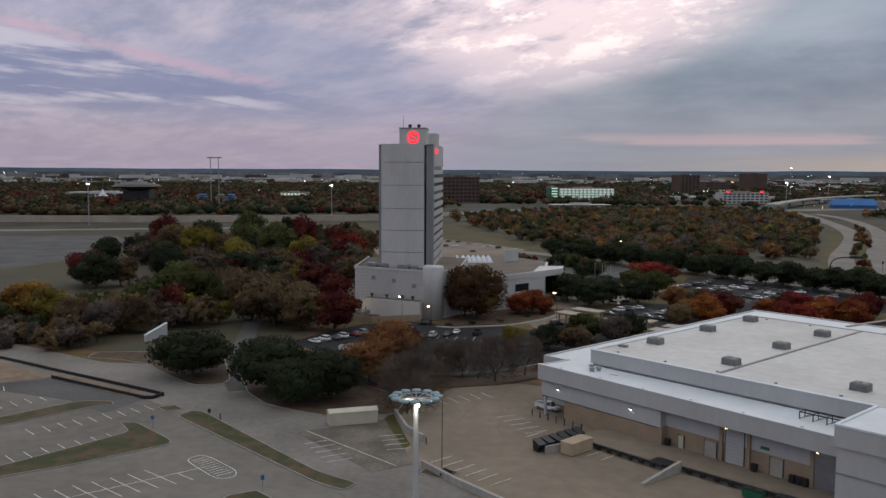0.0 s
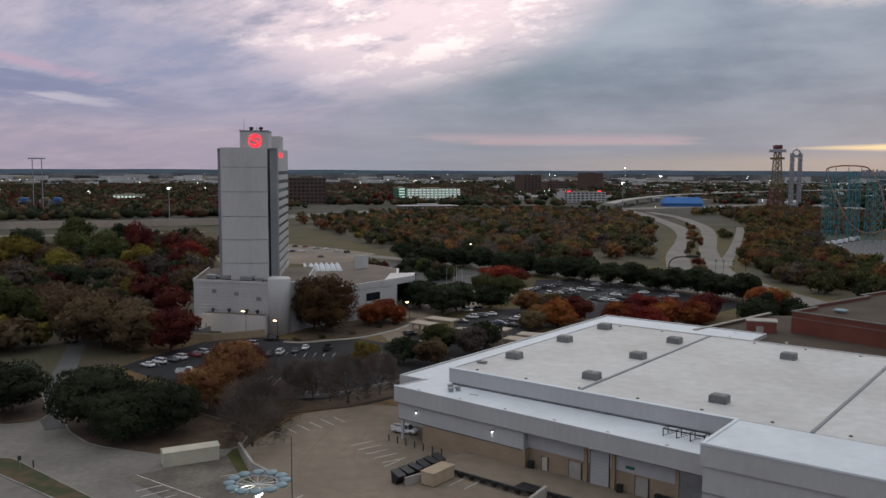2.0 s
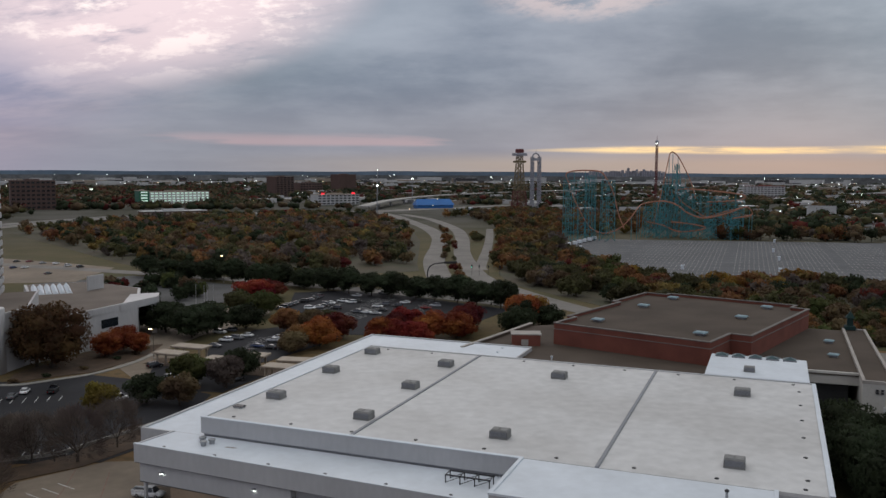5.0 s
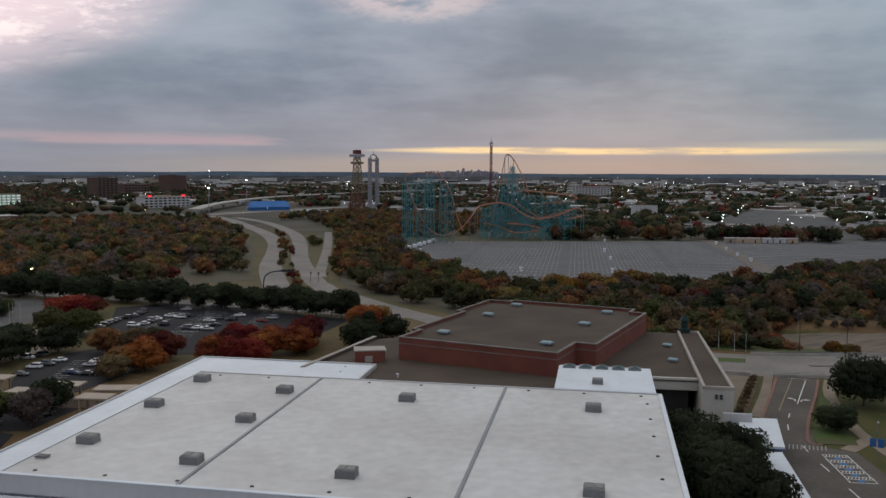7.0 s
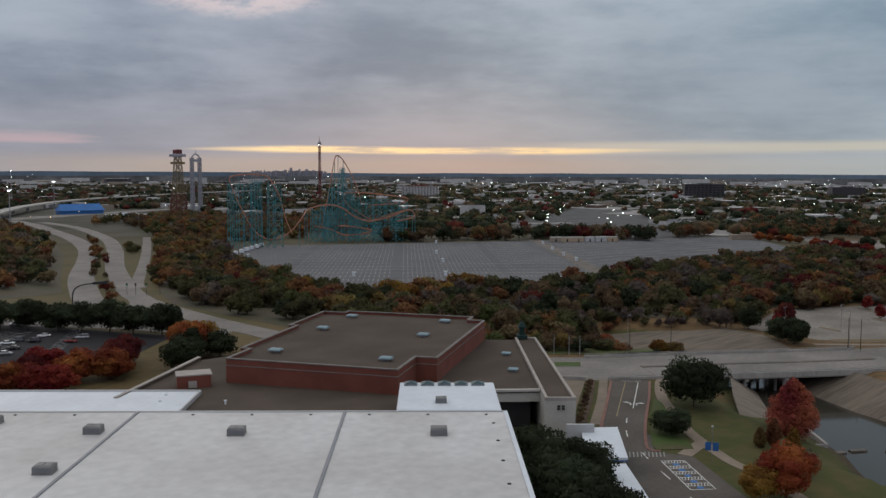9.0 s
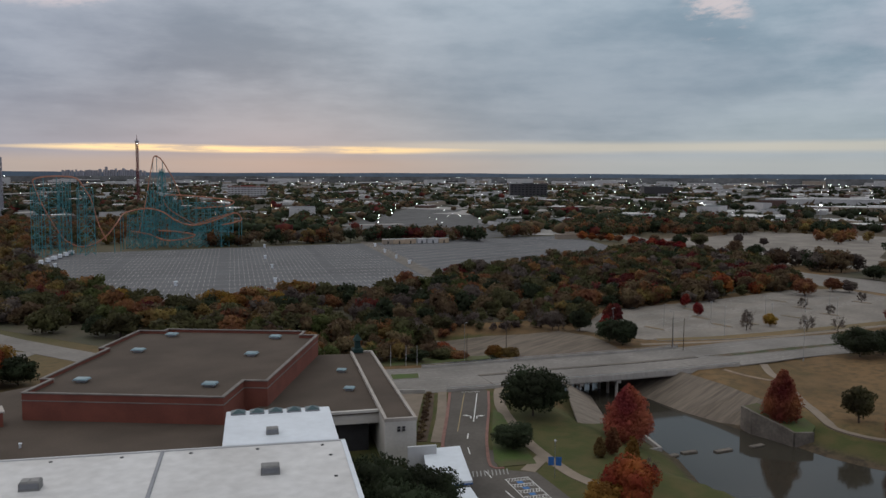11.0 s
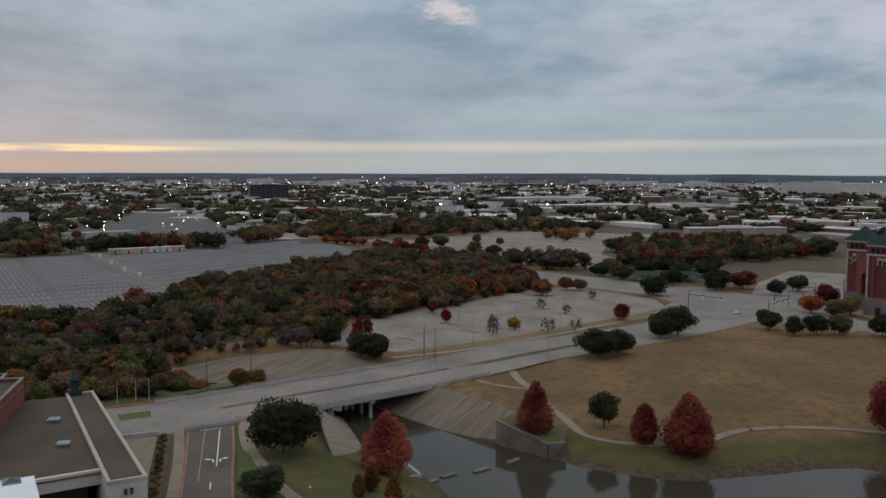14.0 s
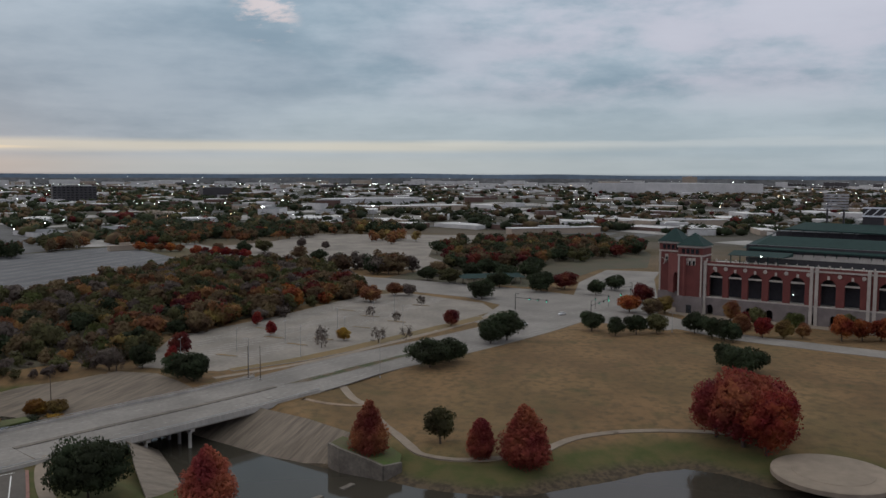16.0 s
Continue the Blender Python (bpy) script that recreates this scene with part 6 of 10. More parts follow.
arc = [(12.6 + 0.95 * math.cos(a), -0.12, 64.3 + 0.75 * math.sin(a)) for a in [math.radians(t) for t in range(20, 271, 25)]]
arc += [(12.6 + 0.95 * math.cos(a), -0.12, 62.8 + 0.75 * math.sin(a)) for a in [math.radians(t) for t in range(90, -171, -25)]]
part("emblem_bar", MB().path(arc, 0.28, 6), G_RED, sg, "glowing red curved bar")
sg2 = part("side_sign", MB().box(19.8, 10, 57.6, 19.86, 20, 60.2), M_HOTEL, hotel)
for k in range(5):
    part("emblem_bar", MB().box(19.86, 10.6 + k * 1.8, 58.1, 19.96, 11.8 + k * 1.8, 59.8), G_RED, sg2)
part("emblem_ring", MB().lathe([(1.1, -0.05), (1.1, 0.1)], n=16).turned(pose(19.9, 9, 59, 0, 90, 0)), G_RED, sg2)

podium = thing("hotel_podium", (0, 0, 0), "low pale grey ribbed podium of the hotel with round stair tower", "building")
part("wall", MB().prism([(-32, 309), (-6.5, 297), (0, 296), (6, 305), (10, 345), (-30, 345)], 0, 16.4), M_HOTEL, podium, "ribbed pale grey wall")
part("roof", MB().prism([(-31.6, 309.4), (-6.5, 297.5), (0, 296.5), (5.6, 305), (9.6, 344.6), (-29.6, 344.6)], 16.4, 16.5), M_ROOF_HOTEL, podium, "tan gravel roof")
for k in range(13):
    z_ = 1.5 + k * 1.15
    part("wall_rib", MB().prism([(-32.1, 308.8), (-6.5, 296.8), (-6.4, 297.0), (-31.9, 309.1)], z_, z_ + 0.1), M_HOTEL, podium)
for a, b in (((-32, 309), (-6.5, 297)), ((-6.5, 297), (0, 296)), ((0, 296), (6, 305)), ((6, 305), (10, 345)), ((-30, 345), (-32, 309))):
    d = Vector((b[0] - a[0], b[1] - a[1])).normalized() * 0.3
    part("parapet", MB().prism([(a[0] + d.y, a[1] - d.x), (b[0] + d.y, b[1] - d.x), (b[0] - d.y, b[1] + d.x), (a[0] - d.y, a[1] + d.x)], 16.2, 17.0), M_HOTEL, podium)
part("stair_tower", smooth(MB().lathe([(3.7, 0), (3.7, 18.2), (3.5, 18.5), (0.1, 18.5)], -3.4, 296.6, 28).mesh("stair_tower", M_HOTEL)), M_HOTEL, podium, "round pale grey stair tower")
for x, y, z in ((-25, 305.6, 13.2), (-17.5, 302.1, 12.6), (-10.2, 298.7, 11.2)):
    part("vent_opening", MB().prism([(x - 0.7, y + 0.25), (x + 0.7, y - 0.45), (x + 0.65, y - 0.6), (x - 0.75, y + 0.1)], z - 0.6, z + 0.7), M_HOTEL2, podium)
part("service_block", MB().prism([(-29, 303.5), (-8, 293.5), (-6.4, 297), (-27.5, 307)], 0, 6.2), M_HOTEL, podium, "low pale service block")
part("service_roof", MB().prism([(-28.4, 303.8), (-8.2, 294.2), (-7, 296.9), (-27.3, 306.6)], 6.2, 6.25), M_ROOF_HOTEL, podium)
part("service_door", MB().prism([(-31.3, 308.2), (-29.7, 307.4), (-29.8, 307.2), (-31.4, 308)], 0, 3.2), M_TAN, podium, "tan recessed door")
part("wing", MB().prism([(5, 304), (24.5, 318), (40, 332), (46, 372), (30, 400), (6, 400), (8, 345)], 0, 12.0), M_HOTEL, podium, "low pale lobby wing")
part("wing_roof", MB().prism([(5.5, 305), (24.5, 319), (39.5, 333), (45, 372), (30, 399), (7, 399), (9, 345)], 12.0, 12.1), M_ROOF_HOTEL, podium, "tan gravel roof")
for a, b in (((5, 304), (24.5, 318)), ((24.5, 318), (48, 340.5))):
    d = Vector((b[0] - a[0], b[1] - a[1])).normalized() * 0.35
    part("parapet", MB().prism([(a[0] + d.y, a[1] - d.x), (b[0] + d.y, b[1] - d.x), (b[0] - d.y, b[1] + d.x), (a[0] - d.y, a[1] + d.x)], 11.0, 13.0), M_HOTEL, podium)
part("entry_canopy", MB().prism([(34, 326), (47.5, 340), (50, 352), (40, 352)], 10.6, 12.6), M_HOTEL, podium, "flat pale canopy over the hotel entry")
for x, y in ((46.4, 340.6), (48.8, 350.8), (41, 350.8)):
    part("column", MB().box(x - 0.8, y - 0.8, 0, x + 0.8, y + 0.8, 10.6), M_HOTEL, podium)
part("entry_glass", MB().prism([(27.5, 320.5), (33, 325.5), (32.8, 325.8), (27.3, 320.8)], 6.2, 9.0), M_GLASS, podium)
for k in range(6):
    sk = part("skylight", MB().add([(8.2 + k * 2.3, 367.0, 12.05), (8.2 + k * 2.3, 391.0, 12.05), (10.3 + k * 2.3, 391.0, 12.05), (10.3 + k * 2.3, 367.0, 12.05), (9.2 + k * 2.3, 368, 13.3), (9.2 + k * 2.3, 390, 13.3)],
                                  [(0, 1, 5, 4), (3, 4, 5, 2), (0, 4, 3), (1, 2, 5), (0, 3, 2, 1)]), M_ROOF_CLEAN, podium, "white ridge skylight")
part("screen_wall", MB().prism([(27, 372), (33, 378), (33.4, 377.6), (27.4, 371.6)], 12, 17.5), M_HOTEL, podium)
for x, y, s in ((-14, 307, 2.2), (-21, 311, 1.6), (-10, 303, 1.2), (-5, 305, 1.3), (-26, 313, 1.8)):
    u_ = thing("air_handler", pose(x, y, 16.5, 0, 0, -25), "grey rooftop air handler on the podium", "air handler", "podium roof units")
    part("casing", MB().box(-s, -s * 0.6, 0.2, s, s * 0.6, 1.5, c=0.12), M_METAL, u_)
    part("duct", MB().tube((s, 0, 0.8), (s + 1.6, 0.2, 0.8), 0.4, n=8), M_METAL, u_)
    part("skid", MB().box(-s, -s * 0.6, 0, s, s * 0.6, 0.2), M_DARKMETAL, u_)

# ---- trees ----
rng = random.Random(7)


_ico = bmesh.new()
bmesh.ops.create_icosphere(_ico, subdivisions=1, radius=1.0)
ICO_V = np.array([v.co[:] for v in _ico.verts])
ICO_F = np.array([[v.index for v in f.verts] for f in _ico.faces])
_ico.free()


class Growth:
    """Collects the leaf sprays of crowns: lobes clad in small leaves over a dense inner mass."""

    def __init__(self):
        self.v, self.f, self.n, self.m, self.c = [], [], [], [], 0

    def add(self, v, f, n, slot):
        self.v.append(v)
        self.f.append(f + self.c)
        self.n.append(n)
        self.m.append(np.full(len(f), slot))
        self.c += len(v)

    def stem(self, p, q, r0, r1, slot):
        """A plain three-sided tapered stem."""
        k = np.arange(3) * 2.0944
        o = np.stack([np.cos(k), np.sin(k), k * 0], -1)
        v = np.concatenate([np.array(p) + o * r0, np.array(q) + o * r1])
        self.add(v, np.array([(0, 1, 4), (0, 4, 3), (1, 2, 5), (1, 5, 4), (2, 0, 3), (2, 3, 5)]), np.concatenate([o, o]), slot)

    def crown(self, g, kind, at, rad, h, n, lobes, slot=0, drop=0.0, loose=0.0, size=None):
        """kind: round, flat or cone; n leaf sprays over that many lobes. drop lowers it by that share of its height."""
        if kind in ("cone", "dome"):
            e0, e1 = (3.0, 0.66) if kind == "cone" else (2.3, 0.46)
            z = (np.arange(lobes) + 0.6) / lobes
            th = np.arange(lobes) * 2.4 + g.random() * 6
            w = np.minimum(1, (z + 0.16) * e0) ** 0.6 * (1.03 - z) ** e1
            q_ = 0.50 + 0.40 * g.random(lobes)
            C = np.stack([q_ * w * np.cos(th), q_ * w * np.sin(th), -1 + 2 * z * 0.97 + 0.12 * (g.random(lobes) - 0.5)], -1)
            R = (0.13 + 0.13 * g.random(lobes)) * w + 0.035
            spine = (np.arange(7) + 0.4) / 7
            C = np.concatenate([C, np.stack([spine * 0, spine * 0, -1 + 2 * spine * 0.95], -1)])
            R = np.concatenate([R, 0.58 * np.minimum(1, (spine + 0.16) * e0) ** 0.6 * (1.02 - spine) ** e1 + 0.02])
        else:
            d = g.normal(size=(lobes, 3))
            d /= np.linalg.norm(d, axis=1)[:, None]
            C = d * (0.46 + 0.34 * g.random(lobes) ** 0.8)[:, None]
            if kind == "flat":
                C[:, 2] = np.maximum(C[:, 2], -0.62)
            C = np.concatenate([C, np.zeros((1, 3))])
            R = np.concatenate([(0.20 if lobes > 9 else 0.28) + 0.17 * g.random(lobes), [0.62]])
        S = np.array([rad, rad, h * (0.45 if kind != "cone" else 0.46)])
        O = np.array(at) + np.array([0, 0, h * (0.55 - drop)])
        k = len(R)
        # the dense inner mass
        for c_, r_ in zip(C, R):
            u = ICO_V * (0.66 + 0.34 * g.random((12, 1))) * r_ * 0.92
            nn = ICO_V / S
            self.add(O + (c_ + u) * S, ICO_F, nn / np.linalg.norm(nn, axis=1)[:, None], slot)
        # leaf sprays on the outside
        m = int(n * 2.6)
        i = g.choice(k, m, p=R ** 2 / (R ** 2).sum())
        d = g.normal(size=(m, 3))
        d /= np.linalg.norm(d, axis=1)[:, None]
        p = C[i] + d * (R[i] * (0.90 + (0.20 + loose) * g.random(m)))[:, None]
        far = np.linalg.norm(p[:, None, :] - C[None], axis=2)
        far[np.arange(m), i] = 9
        ok = (far > 0.93 * R[None]).all(1) & ((d[:, 2] > -0.45) | (g.random(m) < 0.4))
        area = max(0.12, ok.mean()) * 12.57 * (R ** 2).sum() * (rad * rad + 2 * rad * S[2]) / 3
        p, d = p[ok][:n], d[ok][:n]
        m = len(p)
        s = size or min(1.5, max(0.1, 1.30 * math.sqrt(area / max(1, n))))
        N = d / S
        N /= np.linalg.norm(N, axis=1)[:, None]
        ln = N + g.normal(size=(m, 3)) * 0.9
        ln /= np.linalg.norm(ln, axis=1)[:, None]
        t = np.cross(ln, g.normal(size=(m, 3)))
        t /= np.linalg.norm(t, axis=1)[:, None]
        b = np.cross(ln, t)
        q = (s * (0.55 + 0.8 * g.random(m)))[:, None]
        P = O + p * S
        v = np.stack([P + t * q * 0.72, P - t * q * 0.42 + b * q * 0.56, P - t * q * 0.42 - b * q * 0.56], 1).reshape(-1, 3)
        nn = N * 0.5 + ln * 0.7
        nn /= np.linalg.norm(nn, axis=1)[:, None]
        self.add(v, np.arange(3 * m).reshape(-1, 3), np.repeat(nn, 3, 0), slot)

    def lump(self, g, at, rad, h, n, slot):
        """A far crown: one rough mass with a few sprays."""
        u = ICO_V * (0.7 + 0.4 * g.random((12, 1)))
        S = np.array([rad, rad, h * 0.5])
        O = np.array(at) + np.array([0, 0, h * 0.42])
        self.add(O + u * S, ICO_F, ICO_V, slot)
        d = g.normal(size=(n, 3))
        d[:, 2] = np.abs(d[:, 2])
        d /= np.linalg.norm(d, axis=1)[:, None]
        P = O + d * S * (0.85 + 0.25 * g.random((n, 1)))
        v = (P[:, None, :] + g.normal(size=(n, 3, 3)) * rad * 0.2).reshape(-1, 3)
        self.add(v, np.arange(3 * n).reshape(-1, 3), np.repeat(d, 3, 0), slot)

    def mesh(self, name, *mats):
        me = bpy.data.meshes.new(name)
        v, f = np.concatenate(self.v), np.concatenate(self.f)
        me.vertices.add(len(v))
        me.vertices.foreach_set("co", v.astype(np.float32).ravel())
        me.loops.add(f.size)
        me.loops.foreach_set("vertex_index", f.astype(np.int32).ravel())
        me.polygons.add(len(f))
        me.polygons.foreach_set("loop_start", np.arange(0, f.size, 3, dtype=np.int32))
        for x in mats:
            me.materials.append(x)
        me.polygons.foreach_set("material_index", np.concatenate(self.m).astype(np.int32))
        me.polygons.foreach_set("use_smooth", np.ones(len(f), bool))
        me.update(calc_edges=True)
        me.attributes.new("custom_normal", "FLOAT_VECTOR", "POINT").data.foreach_set("vector", np.concatenate(self.n).astype(np.float32).ravel())
        return me


def crown_points(shape, r, n, clumps, spread_):
    """Leaf places in clumps under a broad, conical or narrow outline, in a unit tree (height 1, radius 0.5)."""
    pts = []
    for _ in range(clumps):
        th = r.random() * 6.283
        if shape == "round":
            z = 0.16 + 0.78 * r.random() ** 0.9
            rad = 0.5 * math.sqrt(max(0.05, 1 - ((z - 0.48) / 0.5) ** 2)) * r.uniform(0.5, 1.0)
        elif shape == "flat":
            z = 0.1 + 0.82 * r.random()
            rad = 0.5 * math.sqrt(max(0.1, 1 - ((z - 0.34) / 0.64) ** 2)) * r.uniform(0.45, 1.0)
        else:
            z = 0.08 + 0.88 * r.random() ** 1.3
            rad = 0.5 * (1.02 - z) ** 0.75 * r.uniform(0.45, 1.0)
        c = Vector((rad * math.cos(th), rad * math.sin(th), z))
        k = spread_ * r.uniform(0.7, 1.3)
        for _ in range(n // clumps):
            o = Vector((r.gauss(0, 1), r.gauss(0, 1), r.gauss(0, 0.8)))
            o = o * (k * min(1.0, 1.5 / max(0.01, o.length)))
            pts.append(c + o)
    return pts


def limbs(mb, r, base, tip, rad, depth, n=5):
    """A limb with forks, ever thinner."""
    base, tip = Vector(base), Vector(tip)
    mid = (base + tip) / 2 + Vector((r.uniform(-1, 1), r.uniform(-1, 1), 0)) * (tip - base).length * 0.08
    mb.tube(base, mid, rad, rad * 0.8, n, caps=False)
    mb.tube(mid, tip, rad * 0.8, rad * 0.5, n, caps=False)
    if depth:
        d = tip - base
        for _ in range(3 if depth > 1 else 4):
            q = tip + (d.normalized() * 0.75 + Vector((r.uniform(-1, 1), r.uniform(-1, 1), r.uniform(-0.2, 0.7))) * 0.75).normalized() * d.length * r.uniform(0.5, 0.75)
            limbs(mb, r, tip if r.random() < 0.5 else mid, q, rad * 0.5, depth - 1, max(3, n - 1))


TREES = {}


def tree(kind, x, y, h, rad, mat, label, category="tree", group="", leaves=900, size=None, z=None, rot=None):
    """A tree of that height and crown radius; alike ones share their meshes."""
    key = (kind, mat.name, leaves, round(h / 4), round(rad / 3))
    m = pose(x, y, (gz(x, y) if z is None else z) - 0.05, 0, 0, rng.uniform(0, 360) if rot is None else rot)
    if key in TREES:
        ob, h0, r0 = TREES[key]
        c = copy_thing(ob, m)
        c.matrix_basis = m @ Matrix.Diagonal((rad / r0, rad / r0, h / h0, 1))
        return tagged(c, label, category, group)
    r = random.Random(len(kind) * 31 + leaves * 7 + len(TREES) * 101 + 11)
    ob = thing("tree", m, label, category, group)
    tr = MB()
    th = h * (0.16 if kind == "flat" else 0.12 if kind in ("cone", "dome") else 0.2)
    tr.tube((0, 0, 0), (0.1, 0.05, th), 0.03 * h, 0.022 * h, 8)
    if kind in ("cone", "dome"):
        tr.tube((0.1, 0.05, th), (0, 0, h * 0.95), 0.022 * h, 0.004 * h, 6)
    else:
        for k in range(5):
            a = k * 1.257 + r.random()
            limbs(tr, r, (0.1, 0.05, th * 0.9), (math.cos(a) * rad * (0.3 if kind != "bare" else 0.42), math.sin(a) * rad * (0.3 if kind != "bare" else 0.42), h * (r.uniform(0.34, 0.46) if kind != "bare" else r.uniform(0.42, 0.56))), 0.014 * h, 2 if kind != "bare" else 3)
    part("trunk", tr, M_BARK, ob)
    cr = MB()
    if kind == "bare":
        for p in crown_points("round", r, leaves, max(12, leaves // 14), 0.05):
            d = Vector((p.x * 2 * rad, p.y * 2 * rad, (p.z - 0.3) * h)).normalized()
            q = Vector((p.x * 2 * rad, p.y * 2 * rad, p.z * h))
            e = q + (d + Vector((r.uniform(-1, 1), r.uniform(-1, 1), r.uniform(0, 1))) * 0.6).normalized() * r.uniform(0.6, 1.3)
            s = d.orthogonal().normalized() * 0.075
            cr.add([tuple(q - s), tuple(q + s), tuple(e)], [(0, 1, 2)])
        part("twig_crown", cr, mat, ob)
    else:
        cr = Growth()
        cr.crown(np.random.default_rng(len(TREES) * 7 + 3), kind, (0, 0, 0), rad, h, int(leaves * (3.0 if kind in ("cone", "dome") else 2.0)), 90 if kind in ("cone", "dome") else min(56, 16 + leaves // 60), 0, 0.0, 0.55 if kind in ("cone", "dome") else 0.26, size)
        part("crown", cr.mesh("crown", mat), mat, ob)
    TREES[key] = (ob, h, rad)
    return ob


OAK, MAPLE = "dark live oak with broad dense crown", "autumn maple in red and orange leaf"
for x, y, h, r in ((-63, 212, 11, 10), (-40, 197, 12.5, 9.5), (-26, 190, 11, 8), (-33, 186, 10, 7)):
    tree("flat", x, y, h, r, F_OAK, OAK + " beside the road", group="roadside oaks", leaves=3200)
for x, y, h, r in ((225, 144, 12.5, 8.5), (198, 137, 6.3, 5), (145.5, 138.5, 13, 8.2), (138, 128.5, 12.5, 8.2), (149.5, 131.5, 11.5, 6.5), (133, 118, 12, 8), (348.2, 75.6, 10, 7.6), (356, 68.8, 9.0, 6.4), (397, 45.5, 12.0, 7.5), (390, 52.5, 10, 5.5)):
    tree("flat", x, y, h, r, F_OAK, OAK, group="park oaks", leaves=3200)
# hotel grounds
tree("round", 12, 297, 19, 10, F_MAPLE, "large reddish brown autumn maple against the hotel", leaves=3600)
tree("round", 8, 300, 17, 8, F_MAPLE, "large rusty autumn maple against the hotel", leaves=3200)
for x, y, h, r in ((28, 306, 8.5, 4.8), (33, 312, 9, 4.5), (37, 306, 7, 3.8)):
    tree("round", x, y, h, r, F_ORANGE, "orange autumn maple beside the hotel entry", group="entry maples", leaves=1500)
for x, y, h, r, m in ((-56, 280, 17, 11, F_BROWN), (-46, 275, 15, 9, F_BROWN), (-35, 272, 13, 8, F_DRED), (-66, 292, 16, 9, F_BROWN), (-87, 300, 17, 9, F_GREEN), (-100, 310, 15, 8, F_GREEN), (-78, 318, 14, 7, F_BROWN),
                      (-141, 286, 14, 8, F_GOLD), (-152, 280, 12, 7, F_GOLD), (-128, 275, 13, 7, F_YELLOW), (-118, 268, 12, 6, F_BROWN), (-106, 262, 11, 6, F_GREYB), (-96, 268, 12, 6, F_BROWN), (-140, 268, 9, 5, F_GREEN), (-158, 262, 10, 6, F_BROWN),
                      (-151, 369, 15, 10, F_OAK), (-160, 380, 16, 9, F_DRED), (-143, 376, 13, 8, F_BROWN), (-130, 400, 14, 8, F_OAK)):
    tree("round", x, y, h, r, m, "large autumn shade tree in the hotel grounds", group="grounds trees", leaves=1700)
for x, y, h, r, m in ((-129, 458, 22, 12, F_YELLOW), (-112, 450, 18, 10, F_BROWN), (-150, 470, 20, 11, F_BROWN), (-140, 430, 15, 9, F_OAK), (-104, 430, 17, 10, F_YELLOW), (-92, 470, 22, 11, F_GREEN), (-75, 462, 16, 9, F_YELLOW), (-82, 500, 24, 9, F_DRED),
                      (-62, 490, 19, 8, F_DRED), (-52, 470, 17, 9, F_RED), (-45, 500, 18, 8, F_BROWN), (-120, 520, 20, 10, F_GREEN), (-150, 540, 20, 10, F_OAK), (-179, 550, 21, 11, F_DRED), (-165, 520, 18, 10, F_YELLOW), (-137, 600, 22, 12, F_GREEN),
                      (-105, 580, 20, 9, F_OAK), (-200, 600, 16, 8, F_OAK), (-185, 470, 14, 8, F_OAK), (-118, 410, 15, 9, F_BROWN), (-95, 400, 13, 8, F_OAK), (-80, 420, 14, 8, F_BROWN), (-70, 390, 12, 7, F_BROWN), (-50, 440, 16, 8, F_DRED), (-110, 360, 14, 8, F_GREEN), (-95, 345, 12, 7, F_BROWN), (-70, 350, 12, 7, F_OAK), (-60, 330, 11, 6, F_OAK)):
    tree("round", x, y, h, r, m, "tall autumn tree in the grove beside the hotel", group="grove trees", leaves=1300)
# bare and half-bare trees between hotel lot and yard
BARE1 = (-7.5, 179, 9.5, 7.5, F_GREYB, "bare")
for x, y, h, r, m, k in ((-14, 222, 12, 8, F_TAN, "round"), (-18, 206, 11, 7, F_TAN, "round"), (-12, 232, 10, 6, F_TAN, "round"), BARE1, (-8, 197, 9, 7, F_GREYB, "bare"), (-4, 193, 9, 6.5, F_GREYB, "bare"), (-3, 211, 10, 6, F_GREYB, "bare"), (5, 211, 9.5, 5.5, F_GREYB, "bare"), (13, 207, 11, 6, F_GREYB, "bare"), (21, 213, 10, 5, F_GREYB, "bare"), (2, 217, 8, 4, F_GREYB, "bare")):
    tree(k, x, y, h, r, m, "bare-branched tree beside the parking lot" if k == "bare" else "brown-leaved autumn tree beside the parking lot", group="lot trees", leaves=3600 if k == "bare" else 1900)
for x, y, h, r, m in ((20, 240, 8, 4, F_YELLOW), (31, 246, 8, 5, F_OAK), (44, 258, 9, 6, F_GREEN), (52, 252, 9, 5, F_GREYB), (38, 240, 8, 5, F_BROWN), (58, 262, 9, 5, F_OAK)):
    tree("round", x, y, h, r, m, "small autumn tree beside the hall", group="hall trees", leaves=900)
